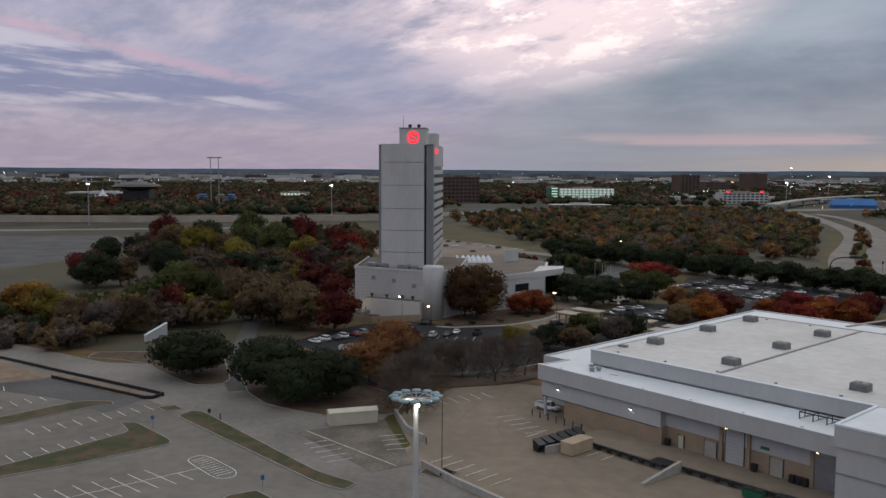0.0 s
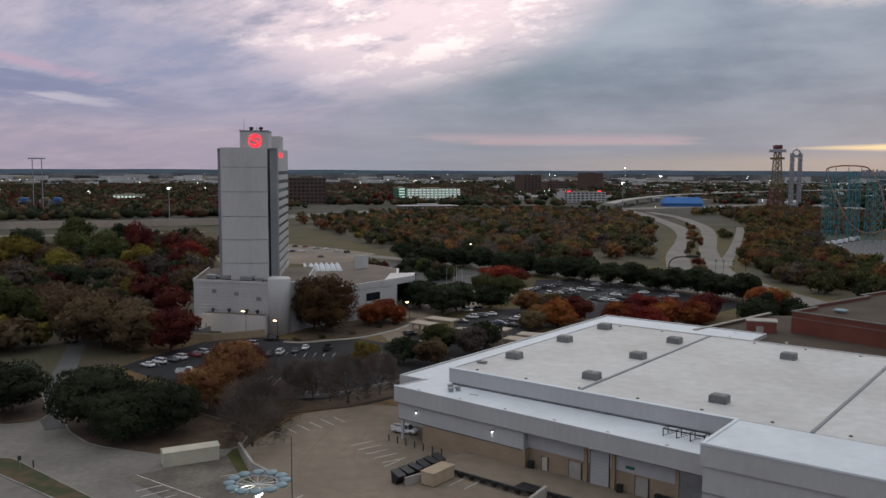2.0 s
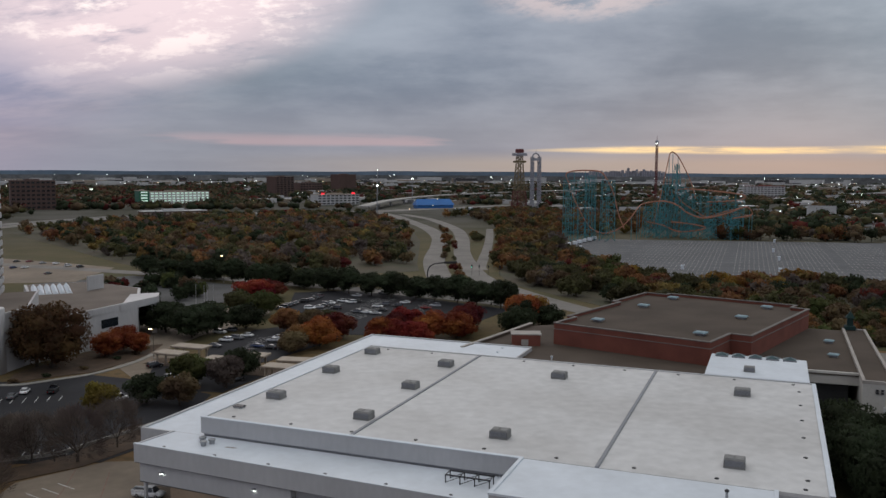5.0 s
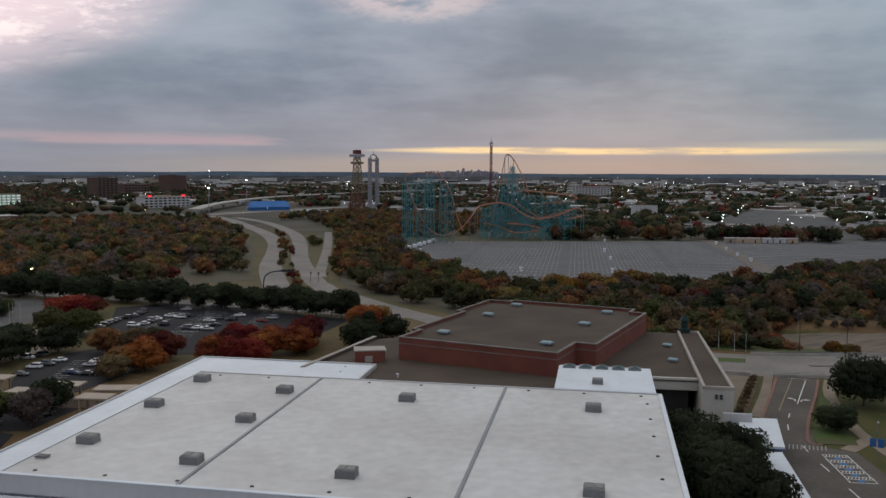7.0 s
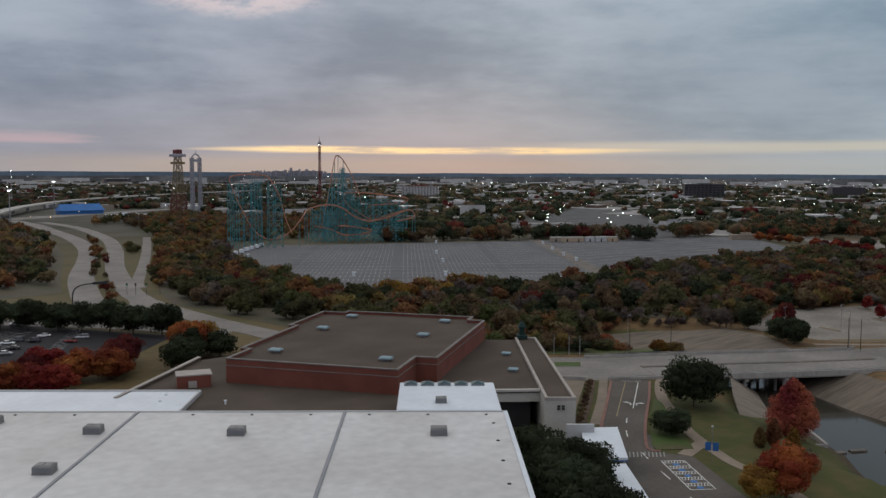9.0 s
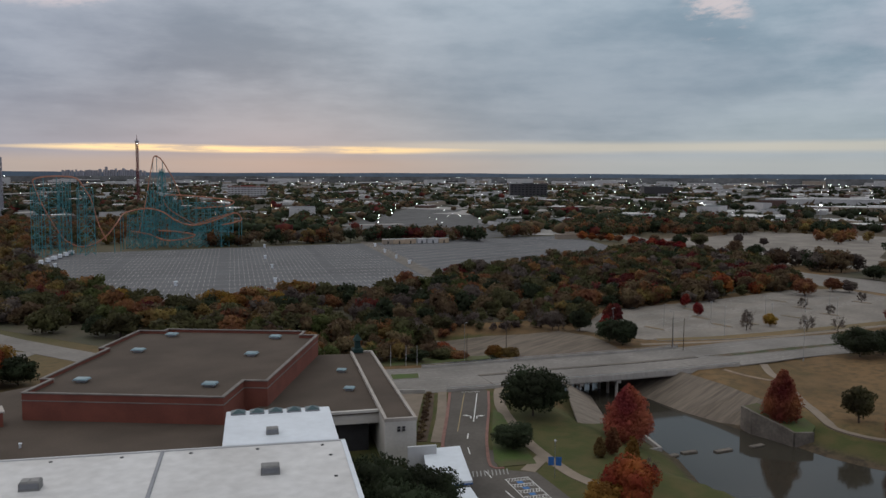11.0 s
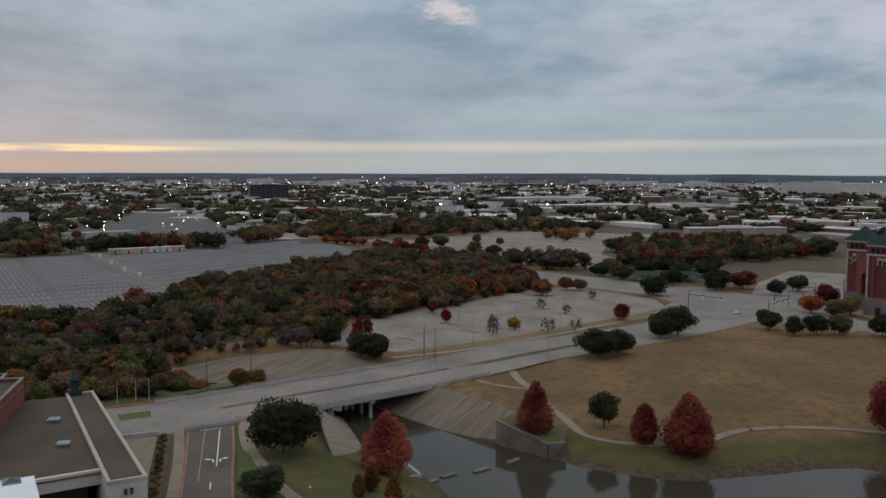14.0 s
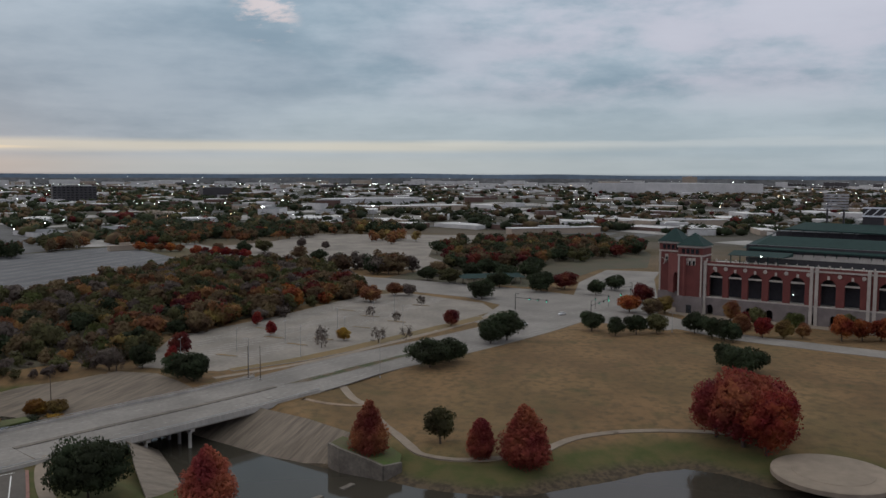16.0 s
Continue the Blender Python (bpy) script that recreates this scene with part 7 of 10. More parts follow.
# trees of the forecourt and the lots behind the hall
for x, y, h, r, m in ((77, 333.6, 9.5, 7, F_OAK), (50, 339, 11, 8, F_OAK), (56.4, 325, 10.5, 8, F_OAK), (63, 331, 11, 8, F_OAK), (46, 350, 10, 7, F_OAK), (90, 358, 10, 7, F_GREEN), (96, 396, 10, 9, F_RED), (104, 402, 9, 8, F_DRED), (84, 372, 9, 7, F_OLIVE), (89, 323, 8.5, 5.5, F_RUST), (97, 318, 8, 5, F_BROWN), (104, 322, 7, 5, F_OLIVE), (91, 292, 9.5, 7, F_ORANGE), (80, 286, 7, 5, F_BROWN), (85, 293, 8, 5, F_RUST), (100, 303, 9, 7, F_DRED), (112, 290, 8, 6, F_ORANGE), (118, 294, 9, 6, F_DRED),
                      (125, 299, 9.5, 7, F_RED), (117, 286, 8, 6.5, F_RED), (131, 290, 9, 7, F_ORANGE), (138, 285, 8.5, 6.5, F_ORANGE), (143, 292, 9.5, 6, F_DRED), (150, 300, 9.5, 6, F_DRED), (120, 281, 8, 6, F_RED), (170, 293, 12.5, 7, F_ORANGE), (166, 287, 11, 6, F_OAK), (158, 280, 10, 6, F_OAK), (177, 287, 9, 6, F_OAK), (176, 297, 11, 6, F_GOLD)):
    tree("round", x, y, h, r, m, MAPLE if m in (F_RED, F_ORANGE, F_DRED) else "dense shade tree beside the parking lot", group="lot maples", leaves=1300)
for i, (x, y) in enumerate(((84, 486), (93, 474), (102, 463), (112, 452), (120, 438), (128, 426), (136, 414), (142, 402), (149, 391), (155, 382), (163, 373), (168, 364), (174, 354), (178, 344), (184, 334), (76, 498), (66, 512))):
    tree("flat", x, y, 10 + (i * 37 % 5) * 0.6, 7.2, F_OAK, OAK + " in a street row", group="oak row", leaves=1500)
# park by the pond
CYP = (262.6, 88.6)
tree("cone", CYP[0], CYP[1], 13.5, 5.4, F_CYP, "rust-brown bald cypress by the pond", leaves=3200, z=-2.3)
tree("round", 271.1, 70.7, 9.4, 4.4, F_OLIVE, "small open green tree on the slope", leaves=700)
tree("dome", 261.2, 60.4, 10.0, 4.3, F_WINE, "small dark red cypress by the path", leaves=2000)
tree("cone", 259, 49.4, 14.8, 7.2, F_WINE, "rounded reddish brown oak by the path", leaves=3000)
for x, y, h, r, m in ((272, -9, 20, 9.5, F_WINE), (266, -13, 17.5, 8, F_RED), (277, -16, 17, 8, F_WINE), (279, -4, 15.5, 7, F_WINE), (283, -8, 13, 6, F_DRUST)):
    tree("round", x, y, h, r, m, "large dark red tree above the terrace", group="terrace trees", leaves=3000)
tree("cone", 226, 119, 13.4, 6.8, F_SALM, "salmon-red cypress on the creek bank", leaves=3200, z=-2.2)
tree("round", 176, 103, 10, 5.6, F_FLAME, "bright red-orange maple on the lawn", leaves=2400)
tree("round", 171, 106, 7, 4, F_GOLD, "golden small maple on the lawn", leaves=1200)
for x, y, h, r, m in ((198.5, 109.5, 7.2, 2.0, F_GOLD), (206.6, 116.5, 6.0, 2.0, F_TAN), (203.2, 118.3, 4.5, 1.6, F_MUST)):
    tree("dome", x, y, h, r, m, "young golden sapling on the lawn", group="lawn saplings", leaves=300)
tree("bare", 190, 104, 6, 2.6, F_GREYB, "slender bare young tree by the water", leaves=500)
for x, y, h, r, m in ((419, 7.3, 9, 5.5, F_OAK), (408.3, -1, 8, 4, F_OAK), (412, -10.5, 9, 5, F_OAK), (414.2, -19.8, 8.5, 4.6, F_OLIVE), (414.4, -36, 9.5, 5.5, F_OAK), (338, -30, 10, 6, F_OAK), (347, -29, 9.5, 6, F_OAK), (343, -36, 9, 5, F_OAK), (429, 68.5, 7.5, 4, F_DRED), (394.5, 112, 5.5, 2.8, F_GOLD), 
                      (468, -19, 9, 6, F_ORANGE), (460, -28, 8.5, 5, F_BROWN), (467, -36, 8.5, 4.6, F_MUST), (497, -32, 11, 6, F_DRED), (528, -12.5, 9, 5, F_OAK), (547, -26.5, 9.5, 6, F_OAK), (512, 52, 11, 8, F_OAK), (556, 40, 10, 7, F_OAK), (540, 17, 11.5, 8, F_OAK), (551, 2, 10.5, 7.5, F_DRED), (560, 14, 10, 7, F_OAK), (586, 34, 11, 8, F_OAK), (598, 56, 10.5, 7.5, F_OAK), (576, 70, 9.5, 7, F_OLIVE), (604, 18, 11, 8, F_OAK), (622, 44, 11, 8, F_OAK), (590, 84, 9, 6.5, F_OAK), (612, 78, 10, 7, F_BROWN), (634, 12, 11, 8, F_OAK), (497.6, 111, 9, 6, F_RUST), (522, 92, 7, 4, F_GREYB)):
    tree("round", x, y, h, r, m, "dense rounded tree at the park's edge", group="park edge trees", leaves=1100)
for x, y, h, m in ((411.5, -55.4, 9, F_RUST), (404.6, -61.4, 9, F_RED), (403.8, -69.8, 8, F_MUST), (404, -77.8, 6.5, F_RUST), (399.2, -91.8, 10.5, F_ORANGE), (399.4, -100.3, 9, F_ORANGE), (399.6, -108.1, 9.5, F_ORANGE), (420.7, -80.8, 9, F_GREEN), (432.3, -68.2, 9, F_OLIVE), (444.9, -61.1, 9.5, F_RUST), (415.6, -101.7, 9, F_OLIVE), (424, -60, 8, F_DRED), (402.9, -39.9, 9, F_OAK), (397.8, -43.4, 9, F_OAK), (395.3, -46.2, 8, F_OAK), (392, -118, 9, F_RED), (386, -128, 9, F_ORANGE)):
    tree("round", x, y, h, h * 0.45, m, "street maple in autumn leaf before the stadium", group="stadium street trees", leaves=1100)
for x, y, h, m in ((379.8, 118.8, 6, F_GREYB), (396, 86.7, 6, F_GREYB), (428, 155, 6, F_RED), (404.5, 144, 6, F_RED), (394, 121, 6, F_GREYB), (389.6, 97.5, 6.5, F_GREYB), (342, 194, 8, F_GREYB), (338.6, 183, 8, F_GREYB), (352, 168, 6, F_RED), (363.6, 169, 9.5, F_DRED), (439, 93.5, 4, F_GREYB), (453, 107, 4.5, F_GREYB), (487, 84, 4.5, F_GREYB)):
    tree("round" if m is not F_GREYB else "bare", x, y, h, h * 0.42, m, "small tree on a parking island", group="island trees", leaves=500)
for x, y, h, r, m in ((285, 181.6, 5.5, 4.5, F_MUST), (289, 178.5, 4.5, 3.5, F_OAK), (277, 195.5, 5.5, 4.5, F_RUST), (272, 199, 4.5, 4, F_OLIVE), (264, 203, 4.5, 4, F_OAK), (281, 208, 6.5, 5, F_BROWN), (340, 186, 8, 4, F_GREYB), (344, 176, 9, 4.5, F_OAK), (322, 226, 5, 4, F_OLIVE), (326, 152.5, 9.5, 5.6, F_OAK), (330, 159, 8.5, 5, F_OAK), (307.5, 195.7, 5, 4, F_GOLD), (308.6, 189.8, 4.5, 3.6, F_MUST), (294, 183, 7, 6, F_GOLD), (289, 188, 6, 5, F_OAK), (278, 200, 6, 5, F_BROWN), (284, 205, 7, 5, F_ORANGE)):
    tree("round", x, y, h, r, m, "dense tree beside the creek", group="creek trees", leaves=1300)


# ---- woods: crowns beyond counting, in one sheet of growth each ----
def woods(name, poly, n, h0, h1, mix_, label, leaves=110, seed=1, avoid=(), gap=0.0):
    r, g = random.Random(seed), np.random.default_rng(seed)
    gr = Growth()
    xs, ys = [p[0] for p in poly], [p[1] for p in poly]
    pts = []
    for _ in range(n * 14):
        if len(pts) >= n:
            break
        p = (r.uniform(min(xs), max(xs)), r.uniform(min(ys), max(ys)))
        if within(p, poly) and not any(within(p, a) for a in avoid) and not (gap and any((p[0] - q[0]) ** 2 + (p[1] - q[1]) ** 2 < gap * gap for q in pts)):
            pts.append(p)
    for x, y in pts:
        h = r.uniform(h0, h1)
        rad = h * r.uniform(0.42, 0.64)
        near_ = int((noise.noise((x * 0.013, y * 0.013, seed)) * 0.9 + 0.5) * 977) % 61
        slot = random.Random(near_ // 4 + seed * 31 if r.random() < 0.6 else r.random()).choices(range(len(mix_)), [w for _, w in mix_])[0]
        z = gz(x, y) if abs(x - 260) < 80 and y < 240 else 0
        gr.stem((x, y, z - 0.2), (x + r.uniform(-0.5, 0.5), y, z + h * 0.5), 0.03 * h, 0.012 * h, len(mix_))
        gr.crown(g, "round", (x, y, z), rad, h, leaves, 9 if leaves > 200 else 5, slot, 0.07, 0.22)
    return single(name, gr.mesh(name, *[m for m, _ in mix_], M_BARK), None, label, "woods", kind="stuff")


AUT = [(F_BROWN, 6), (F_OAK, 2.6), (F_OLIVE, 5.5), (F_GREEN, 1.4), (F_MUST, 2.4), (F_RUST, 3.0), (F_DRED, 0.4), (F_GREYB, 1.5)]
DIM = [(F_BROWN, 4), (F_OAK, 5), (F_OLIVE, 3), (F_GREEN, 1), (F_MUST, 1), (F_RUST, 2), (F_GREYB, 2)]
woods("woodland", [(8, 880), (66, 590), (86, 520), (172, 482), (216, 500), (286, 650), (348, 800), (396, 985), (330, 1060), (228, 1060), (100, 990)], 1050, 7, 12.5, AUT, "dense autumn woodland between hotel and highway", 150, 3)
woods("woodland", [(226, 300), (232, 380), (252, 438), (300, 515), (352, 540), (360, 520), (300, 350), (300, 330), (330, 322), (415, 298), (490, 298), (545, 292), (690, 255), (660, 168), (540, 118), (522, 117), (452, 148), (400, 181), (352, 180), (345, 225), (318, 232), (290, 215), (262, 230), (240, 300)], 1000, 5.5, 11.2, AUT, "dense autumn woodland along the creek", 330, 4,
      avoid=([(300, 322), (400, 296), (430, 296), (420, 312), (344, 345), (352, 430), (380, 530), (352, 534), (318, 430), (284, 345)], [(212, 225), (262, 205), (250, 260), (232, 340), (220, 340)],))
woods("woodland", [(250, 445), (268, 482), (318, 566), (372, 655), (436, 766), (480, 880), (520, 1000), (640, 1060), (760, 760), (600, 680), (520, 660), (430, 640), (350, 540), (290, 430)], 560, 7, 13, [(F_BROWN, 4), (F_OLIVE, 3), (F_MUST, 3), (F_RUST, 4), (F_GREYB, 2), (F_GREEN, 2)], "autumn woodland before the theme park", 150, 5)
FARMIX = [(F_BROWN, 4), (F_RUST, 2), (F_OAK, 4), (F_OLIVE, 2), (F_DRED, 1), (F_MUST, 0.6)]
woods("tree_belt", [(540, 572), (593, 528), (630, 492), (652, 512), (600, 566), (556, 596)], 40, 11, 15, DIM, "dark tree belt behind the parking field", 150, 6)
woods("tree_belt", [(650, 500), (690, 440), (714, 404), (742, 420), (700, 490), (672, 520)], 44, 12, 16, [(F_OAK, 4), (F_DRED, 2), (F_BROWN, 3), (F_RUST, 1)], "dark red-brown tree belt behind the parking field", 170, 7)
woods("tree_belt", [(756, 402), (792, 378), (812, 398), (776, 420)], 9, 11, 14, [(F_BROWN, 2), (F_RUST, 1), (F_OLIVE, 1)], "brown clump of trees at the field's corner", 200, 8)
woods("tree_belt", [(800, 366), (850, 296), (884, 247), (960, 200), (1000, 120), (1050, 140), (1030, 300), (1010, 430), (900, 402)], 230, 10, 15, FARMIX, "autumn tree belt beyond the far street", 110, 9)
woods("tree_belt", [(606, 128), (636, 152), (664, 118), (640, 90), (616, 98)], 13, 12, 15, [(F_BROWN, 3), (F_RUST, 1), (F_OAK, 2), (F_GREYB, 1)], "tall brown trees beside the cross street", 260, 15)
woods("tree_belt", [(630, 84), (652, 33), (722, -52), (766, -98), (850, -104), (884, -30), (823, 80), (740, 84), (690, 66)], 235, 10, 14, FARMIX, "autumn tree belt beyond the pavilion", 150, 18)
woods("tree_belt", [(840, 118), (905, 95), (930, 130), (870, 165)], 9, 10, 13, [(F_MUST, 2), (F_TAN, 2), (F_BROWN, 1)], "golden trees among far parking lots", 150, 23)
woods("tree_belt", [(-110, 248), (-140, 262), (-200, 290), (-260, 330), (-270, 310), (-200, 262), (-140, 243), (-104, 236)], 90, 4, 8, [(F_BROWN, 4), (F_GREYB, 4), (F_GOLD, 1)], "scrubby bare growth along the road", 90, 10)
woods("grove", [(-112, 262), (-46, 285), (-40, 330), (-44, 520), (-120, 590), (-200, 585), (-180, 480), (-118, 400), (-84, 340), (-120, 290)], 190, 8, 15, [(F_BROWN, 4), (F_YELLOW, 2), (F_GREEN, 2), (F_OAK, 3), (F_DRED, 2), (F_GREYB, 2)], "mixed autumn growth in the hotel grove", 220, 11, avoid=([(-75, 280), (-60, 280), (-60, 335), (-80, 335)],))
woods("thicket", [(-104, 240), (-100, 256), (-160, 285), (-230, 322), (-240, 305), (-170, 262)], 90, 5, 9, [(F_BROWN, 4), (F_GREYB, 4), (F_GOLD, 2), (F_OAK, 1)], "tangled roadside thicket", 160, 12)
woods("tree_belt", [(-30, 540), (-95, 560), (-120, 650), (-70, 690), (-45, 640)], 26, 9, 15, [(F_DRED, 2), (F_BROWN, 2), (F_OAK, 3)], "dark trees behind the hotel", 160, 13)
woods("tree_belt", [(66, 505), (110, 452), (150, 398), (190, 335), (204, 332), (196, 362), (160, 420), (110, 490), (80, 520)], 30, 6, 10, [(F_OAK, 4), (F_GREEN, 2), (F_BROWN, 1)], "street trees behind the parking lot", 200, 14)

woods("thicket", [(240, 240), (262, 203), (277, 193), (288, 179), (294, 184), (286, 200), (300, 226), (318, 228), (300, 246), (262, 262)], 85, 3.5, 7.5, [(F_BROWN, 3), (F_OLIVE, 3), (F_RUST, 2), (F_MUST, 2), (F_GREEN, 2), (F_GREYB, 3)], "tangled autumn thicket beside the creek", 200, 16, avoid=([(318, 150), (296, 200), (308, 224), (340, 190)],))
woods("median_shrubs", [(214, 428), (222, 438), (262, 524), (304, 607), (345, 688), (378, 775), (384, 790), (378, 792), (336, 690), (294, 605), (252, 524)], 46, 3, 6, [(F_RUST, 3), (F_BROWN, 2), (F_DRED, 1), (F_OLIVE, 1)], "rusty shrubs on the ramp median", 120, 17)

woods("tree_belt", [(28, 385), (60, 392), (84, 420), (92, 446), (62, 478), (20, 440)], 30, 6, 10, [(F_OAK, 4), (F_GREEN, 1), (F_BROWN, 2), (F_DRED, 1)], "dark trees behind the hotel entry", 260, 19)
woods("tree_belt", [(250, 450), (300, 520), (360, 610), (372, 640), (340, 600), (290, 530)], 26, 5, 8, [(F_RUST, 3), (F_MUST, 3), (F_OLIVE, 2)], "golden trees along the slip road", 160, 20)

woods("tree_belt", [(338, 636), (346, 634), (356, 662), (350, 668), (342, 652)], 7, 5, 8, [(F_OLIVE, 2), (F_MUST, 1), (F_BROWN, 1)], "small trees between the ramps", 160, 24)
woods("tree_belt", [(470, 960), (520, 1010), (620, 1010), (640, 985), (540, 950), (490, 930)], 40, 8, 12, DIM, "dark trees beyond the slip road", 110, 25)
woods("tree_belt", [(320, 1085), (400, 1075), (436, 1092), (380, 1112), (330, 1110)], 14, 6, 9, [(F_OAK, 3), (F_RUST, 1), (F_OLIVE, 1)], "trees beside the highway", 110, 26)
woods("lot_edge_trees", [(392, 186), (400, 182), (452, 150), (520, 118), (560, 128), (580, 150), (500, 190), (420, 214), (396, 204)], 70, 7, 11.5, [(F_ORANGE, 2), (F_RUST, 4), (F_DRED, 3), (F_BROWN, 3), (F_MUST, 1), (F_OAK, 1)], "orange and dark red trees behind the parking lot", 260, 27)
woods("field_edge_trees", [(292, 326), (330, 316), (352, 310), (356, 320), (330, 330), (298, 338)], 24, 8, 11, [(F_MUST, 3), (F_GOLD, 2), (F_RUST, 2)], "golden trees at the corner of the parking field", 260, 21)
for x, y, h, r, m in ((301, 326, 10, 6, F_GOLD), (294, 313, 10.5, 6.5, F_GOLD), (299, 304, 9.5, 6, F_RUST), (312, 306, 10, 6, F_GOLD), (284, 307, 8.5, 5, F_TAN), (290, 293, 8, 5, F_MUST), (286, 372, 9.5, 6, F_GOLD), (278, 345, 9, 6, F_RUST), (270, 352, 8.5, 5, F_TAN)):
    tree("round", x, y, h, r, m, "golden orange tree at the edge of the wood", group="wood edge trees", leaves=1500)
for x, y, h, r, m in ((522, 100, 8, 5, F_RUST), (536, 128, 9, 6, F_BROWN), (782, 338, 8, 5, F_ORANGE), (780, 328, 7, 4.5, F_ORANGE), (776, 318, 7, 4.5, F_RUST), (775, 309, 7.5, 5, F_ORANGE), (772, 300, 7, 4.5, F_RUST), (746, 278, 8, 5, F_RED), (741, 269, 7, 4, F_DRED), (736, 260, 8, 5, F_RED), (731, 250, 8, 5, F_RED), (726, 241, 7, 4.5, F_DRED), (720, 231, 7.5, 5, F_RED), (756, 262, 9, 6, F_BROWN), (762, 243, 10, 7, F_OAK), (770, 228, 11, 8, F_OLIVE), (716, 188, 10, 7, F_BROWN), (700, 170, 9, 7, F_OAK), (800, 180, 8, 4, F_GREYB), (820, 205, 8, 5, F_GREYB), (672, 150, 9, 7, F_OAK), (880, 60, 9, 6, F_BROWN)):
    tree("round", x, y, h, r, m, "autumn tree beside the far lots", group="far lot trees", leaves=700)

for k, (m_, w_) in enumerate(((M_FARTAN, 9), (M_BOX, 11), (M_BOX, 9), (M_WHITEWALL, 8), (M_WHITEWALL, 10), (M_BOX, 9))):
    cb = thing("site_cabin", pose(642 + k * 7.6, 464 - k * 6.8, 0.05, 0, 0, -41.8), ("white" if m_ is M_WHITEWALL else "tan") + " flat-roofed site cabin behind the parking field", "cabin", "site cabins")
    part("body", MB().box(-w_ / 2, -2.2, 0.2, w_ / 2, 2.2, 4.2), m_, cb)
    part("roof", MB().box(-w_ / 2 - 0.15, -2.35, 4.2, w_ / 2 + 0.15, 2.35, 4.4), M_ROOF, cb)
    part("door", MB().box(-0.6, -2.26, 0.2, 0.6, -2.2, 2.6), M_GLASS, cb)
    part("skid", MB().box(-w_ / 2 + 0.3, -2, 0, w_ / 2 - 0.3, 2, 0.2), M_DARKMETAL, cb)

woods("scrub", [(304, 222), (322, 222), (340, 194), (352, 182), (366, 200), (350, 236), (318, 246), (298, 240)], 85, 2.2, 5.5, [(F_BROWN, 3), (F_OLIVE, 3), (F_GREYB, 3), (F_RUST, 1)], "low brown scrub above the concrete bank", 160, 22)

# ---- the bridge ----
bridge = thing("bridge", (0, 0, 0), "concrete road bridge on round columns over the creek", "bridge", kind="structure")
span = [p for p in bw if 254 < p[0] < 313]
part("deck", band(span, 15.5, 0.09, 1.15), M_CONC_ROAD, bridge)
for off, nm in ((15.3, "parapet"), (-15.3, "parapet")):
    line = []
    for i, p in enumerate(bw):
        if 244 < p[0] < 325:
            a, b = Vector(bw[i - 1]), Vector(bw[i + 1])
            d = (b - a).normalized()
            line.append((p[0] - d.y * off, p[1] + d.x * off))
    part(nm, band(line, 0.22, 0.85, 1.6), M_CONC_WALL, bridge, "low concrete parapet")
    part("rail", band(line, 0.1, 1.25, 0.12), M_METAL, bridge)
d_ = Vector((1, -0.88)).normalized()
n_ = Vector((d_.y, -d_.x))
for k, t in enumerate((-14, 0, 13)):
    c = Vector((278, 158)) + d_ * t
    part("pier_cap", band([tuple(c - n_ * 15), tuple(c + n_ * 15)], 0.65, -1.0, 1.0), M_CONC_WALL, bridge)
    for j in range(6):
        p = c + n_ * (-13.5 + j * 5.4)
        part("column", MB().lathe([(0.5, -8.5), (0.5, -1.9)], p.x, p.y, 12), M_CONC_WALL, bridge)
for c in ((259, 176), (304, 136)):
    p = Vector(c)
    part("abutment", band([tuple(p - n_ * 16), tuple(p + n_ * 16)], 1.0, -1.0, 5), M_CONC_WALL, bridge)


# ---- vehicles ----
PAINT = {}
for nm, col in (("white", (0.70, 0.71, 0.72)), ("silver", (0.36, 0.37, 0.39)), ("black", (0.012, 0.012, 0.014)), ("grey", (0.085, 0.09, 0.10)), ("red", (0.20, 0.015, 0.015)), ("blue", (0.02, 0.04, 0.11))):
    PAINT[nm] = pm(nm + "_car_paint", col, 0.28, 0.2, big=0.6, fine=3, amt=0.06, bump=0, spec=0.6)
M_TYRE = pm("tyre_rubber", (0.02, 0.02, 0.021), 0.8, big=2, fine=10, amt=0.2)
M_RIM = pm("alloy_rim", (0.35, 0.35, 0.36), 0.35, 0.8, big=2, fine=10, amt=0.1)
M_LENS = pm("lamp_lens", (0.55, 0.56, 0.56), 0.15, 0, big=2, fine=8, amt=0.1, bump=0)
M_TAIL = pm("tail_lens", (0.22, 0.01, 0.01), 0.2, 0, big=2, fine=8, amt=0.1, bump=0)


def loft(mb, sections, slot=0):
    """A closed hull through outlines of equal length."""
    n = len(sections[0])
    v = [p for s in sections for p in s]
    f = [(i * n + k, i * n + (k + 1) % n, (i + 1) * n + (k + 1) % n, (i + 1) * n + k) for i in range(len(sections) - 1) for k in range(n)]
    f += [tuple(range(n - 1, -1, -1)), tuple(range((len(sections) - 1) * n, len(sections) * n))]
    return mb.add(v, f, slot)


def ring_(x, w, z0, z1, r=0.18):
    """A rounded cross-section of the hull at x."""
    return [(x, -w + r * 0.3, z0), (x, w - r * 0.3, z0), (x, w, z0 + r), (x, w * 0.985, z1 - r), (x, w - r, z1), (x, -w + r, z1), (x, -w * 0.985, z1 - r), (x, -w, z0 + r)]


CARS = {}


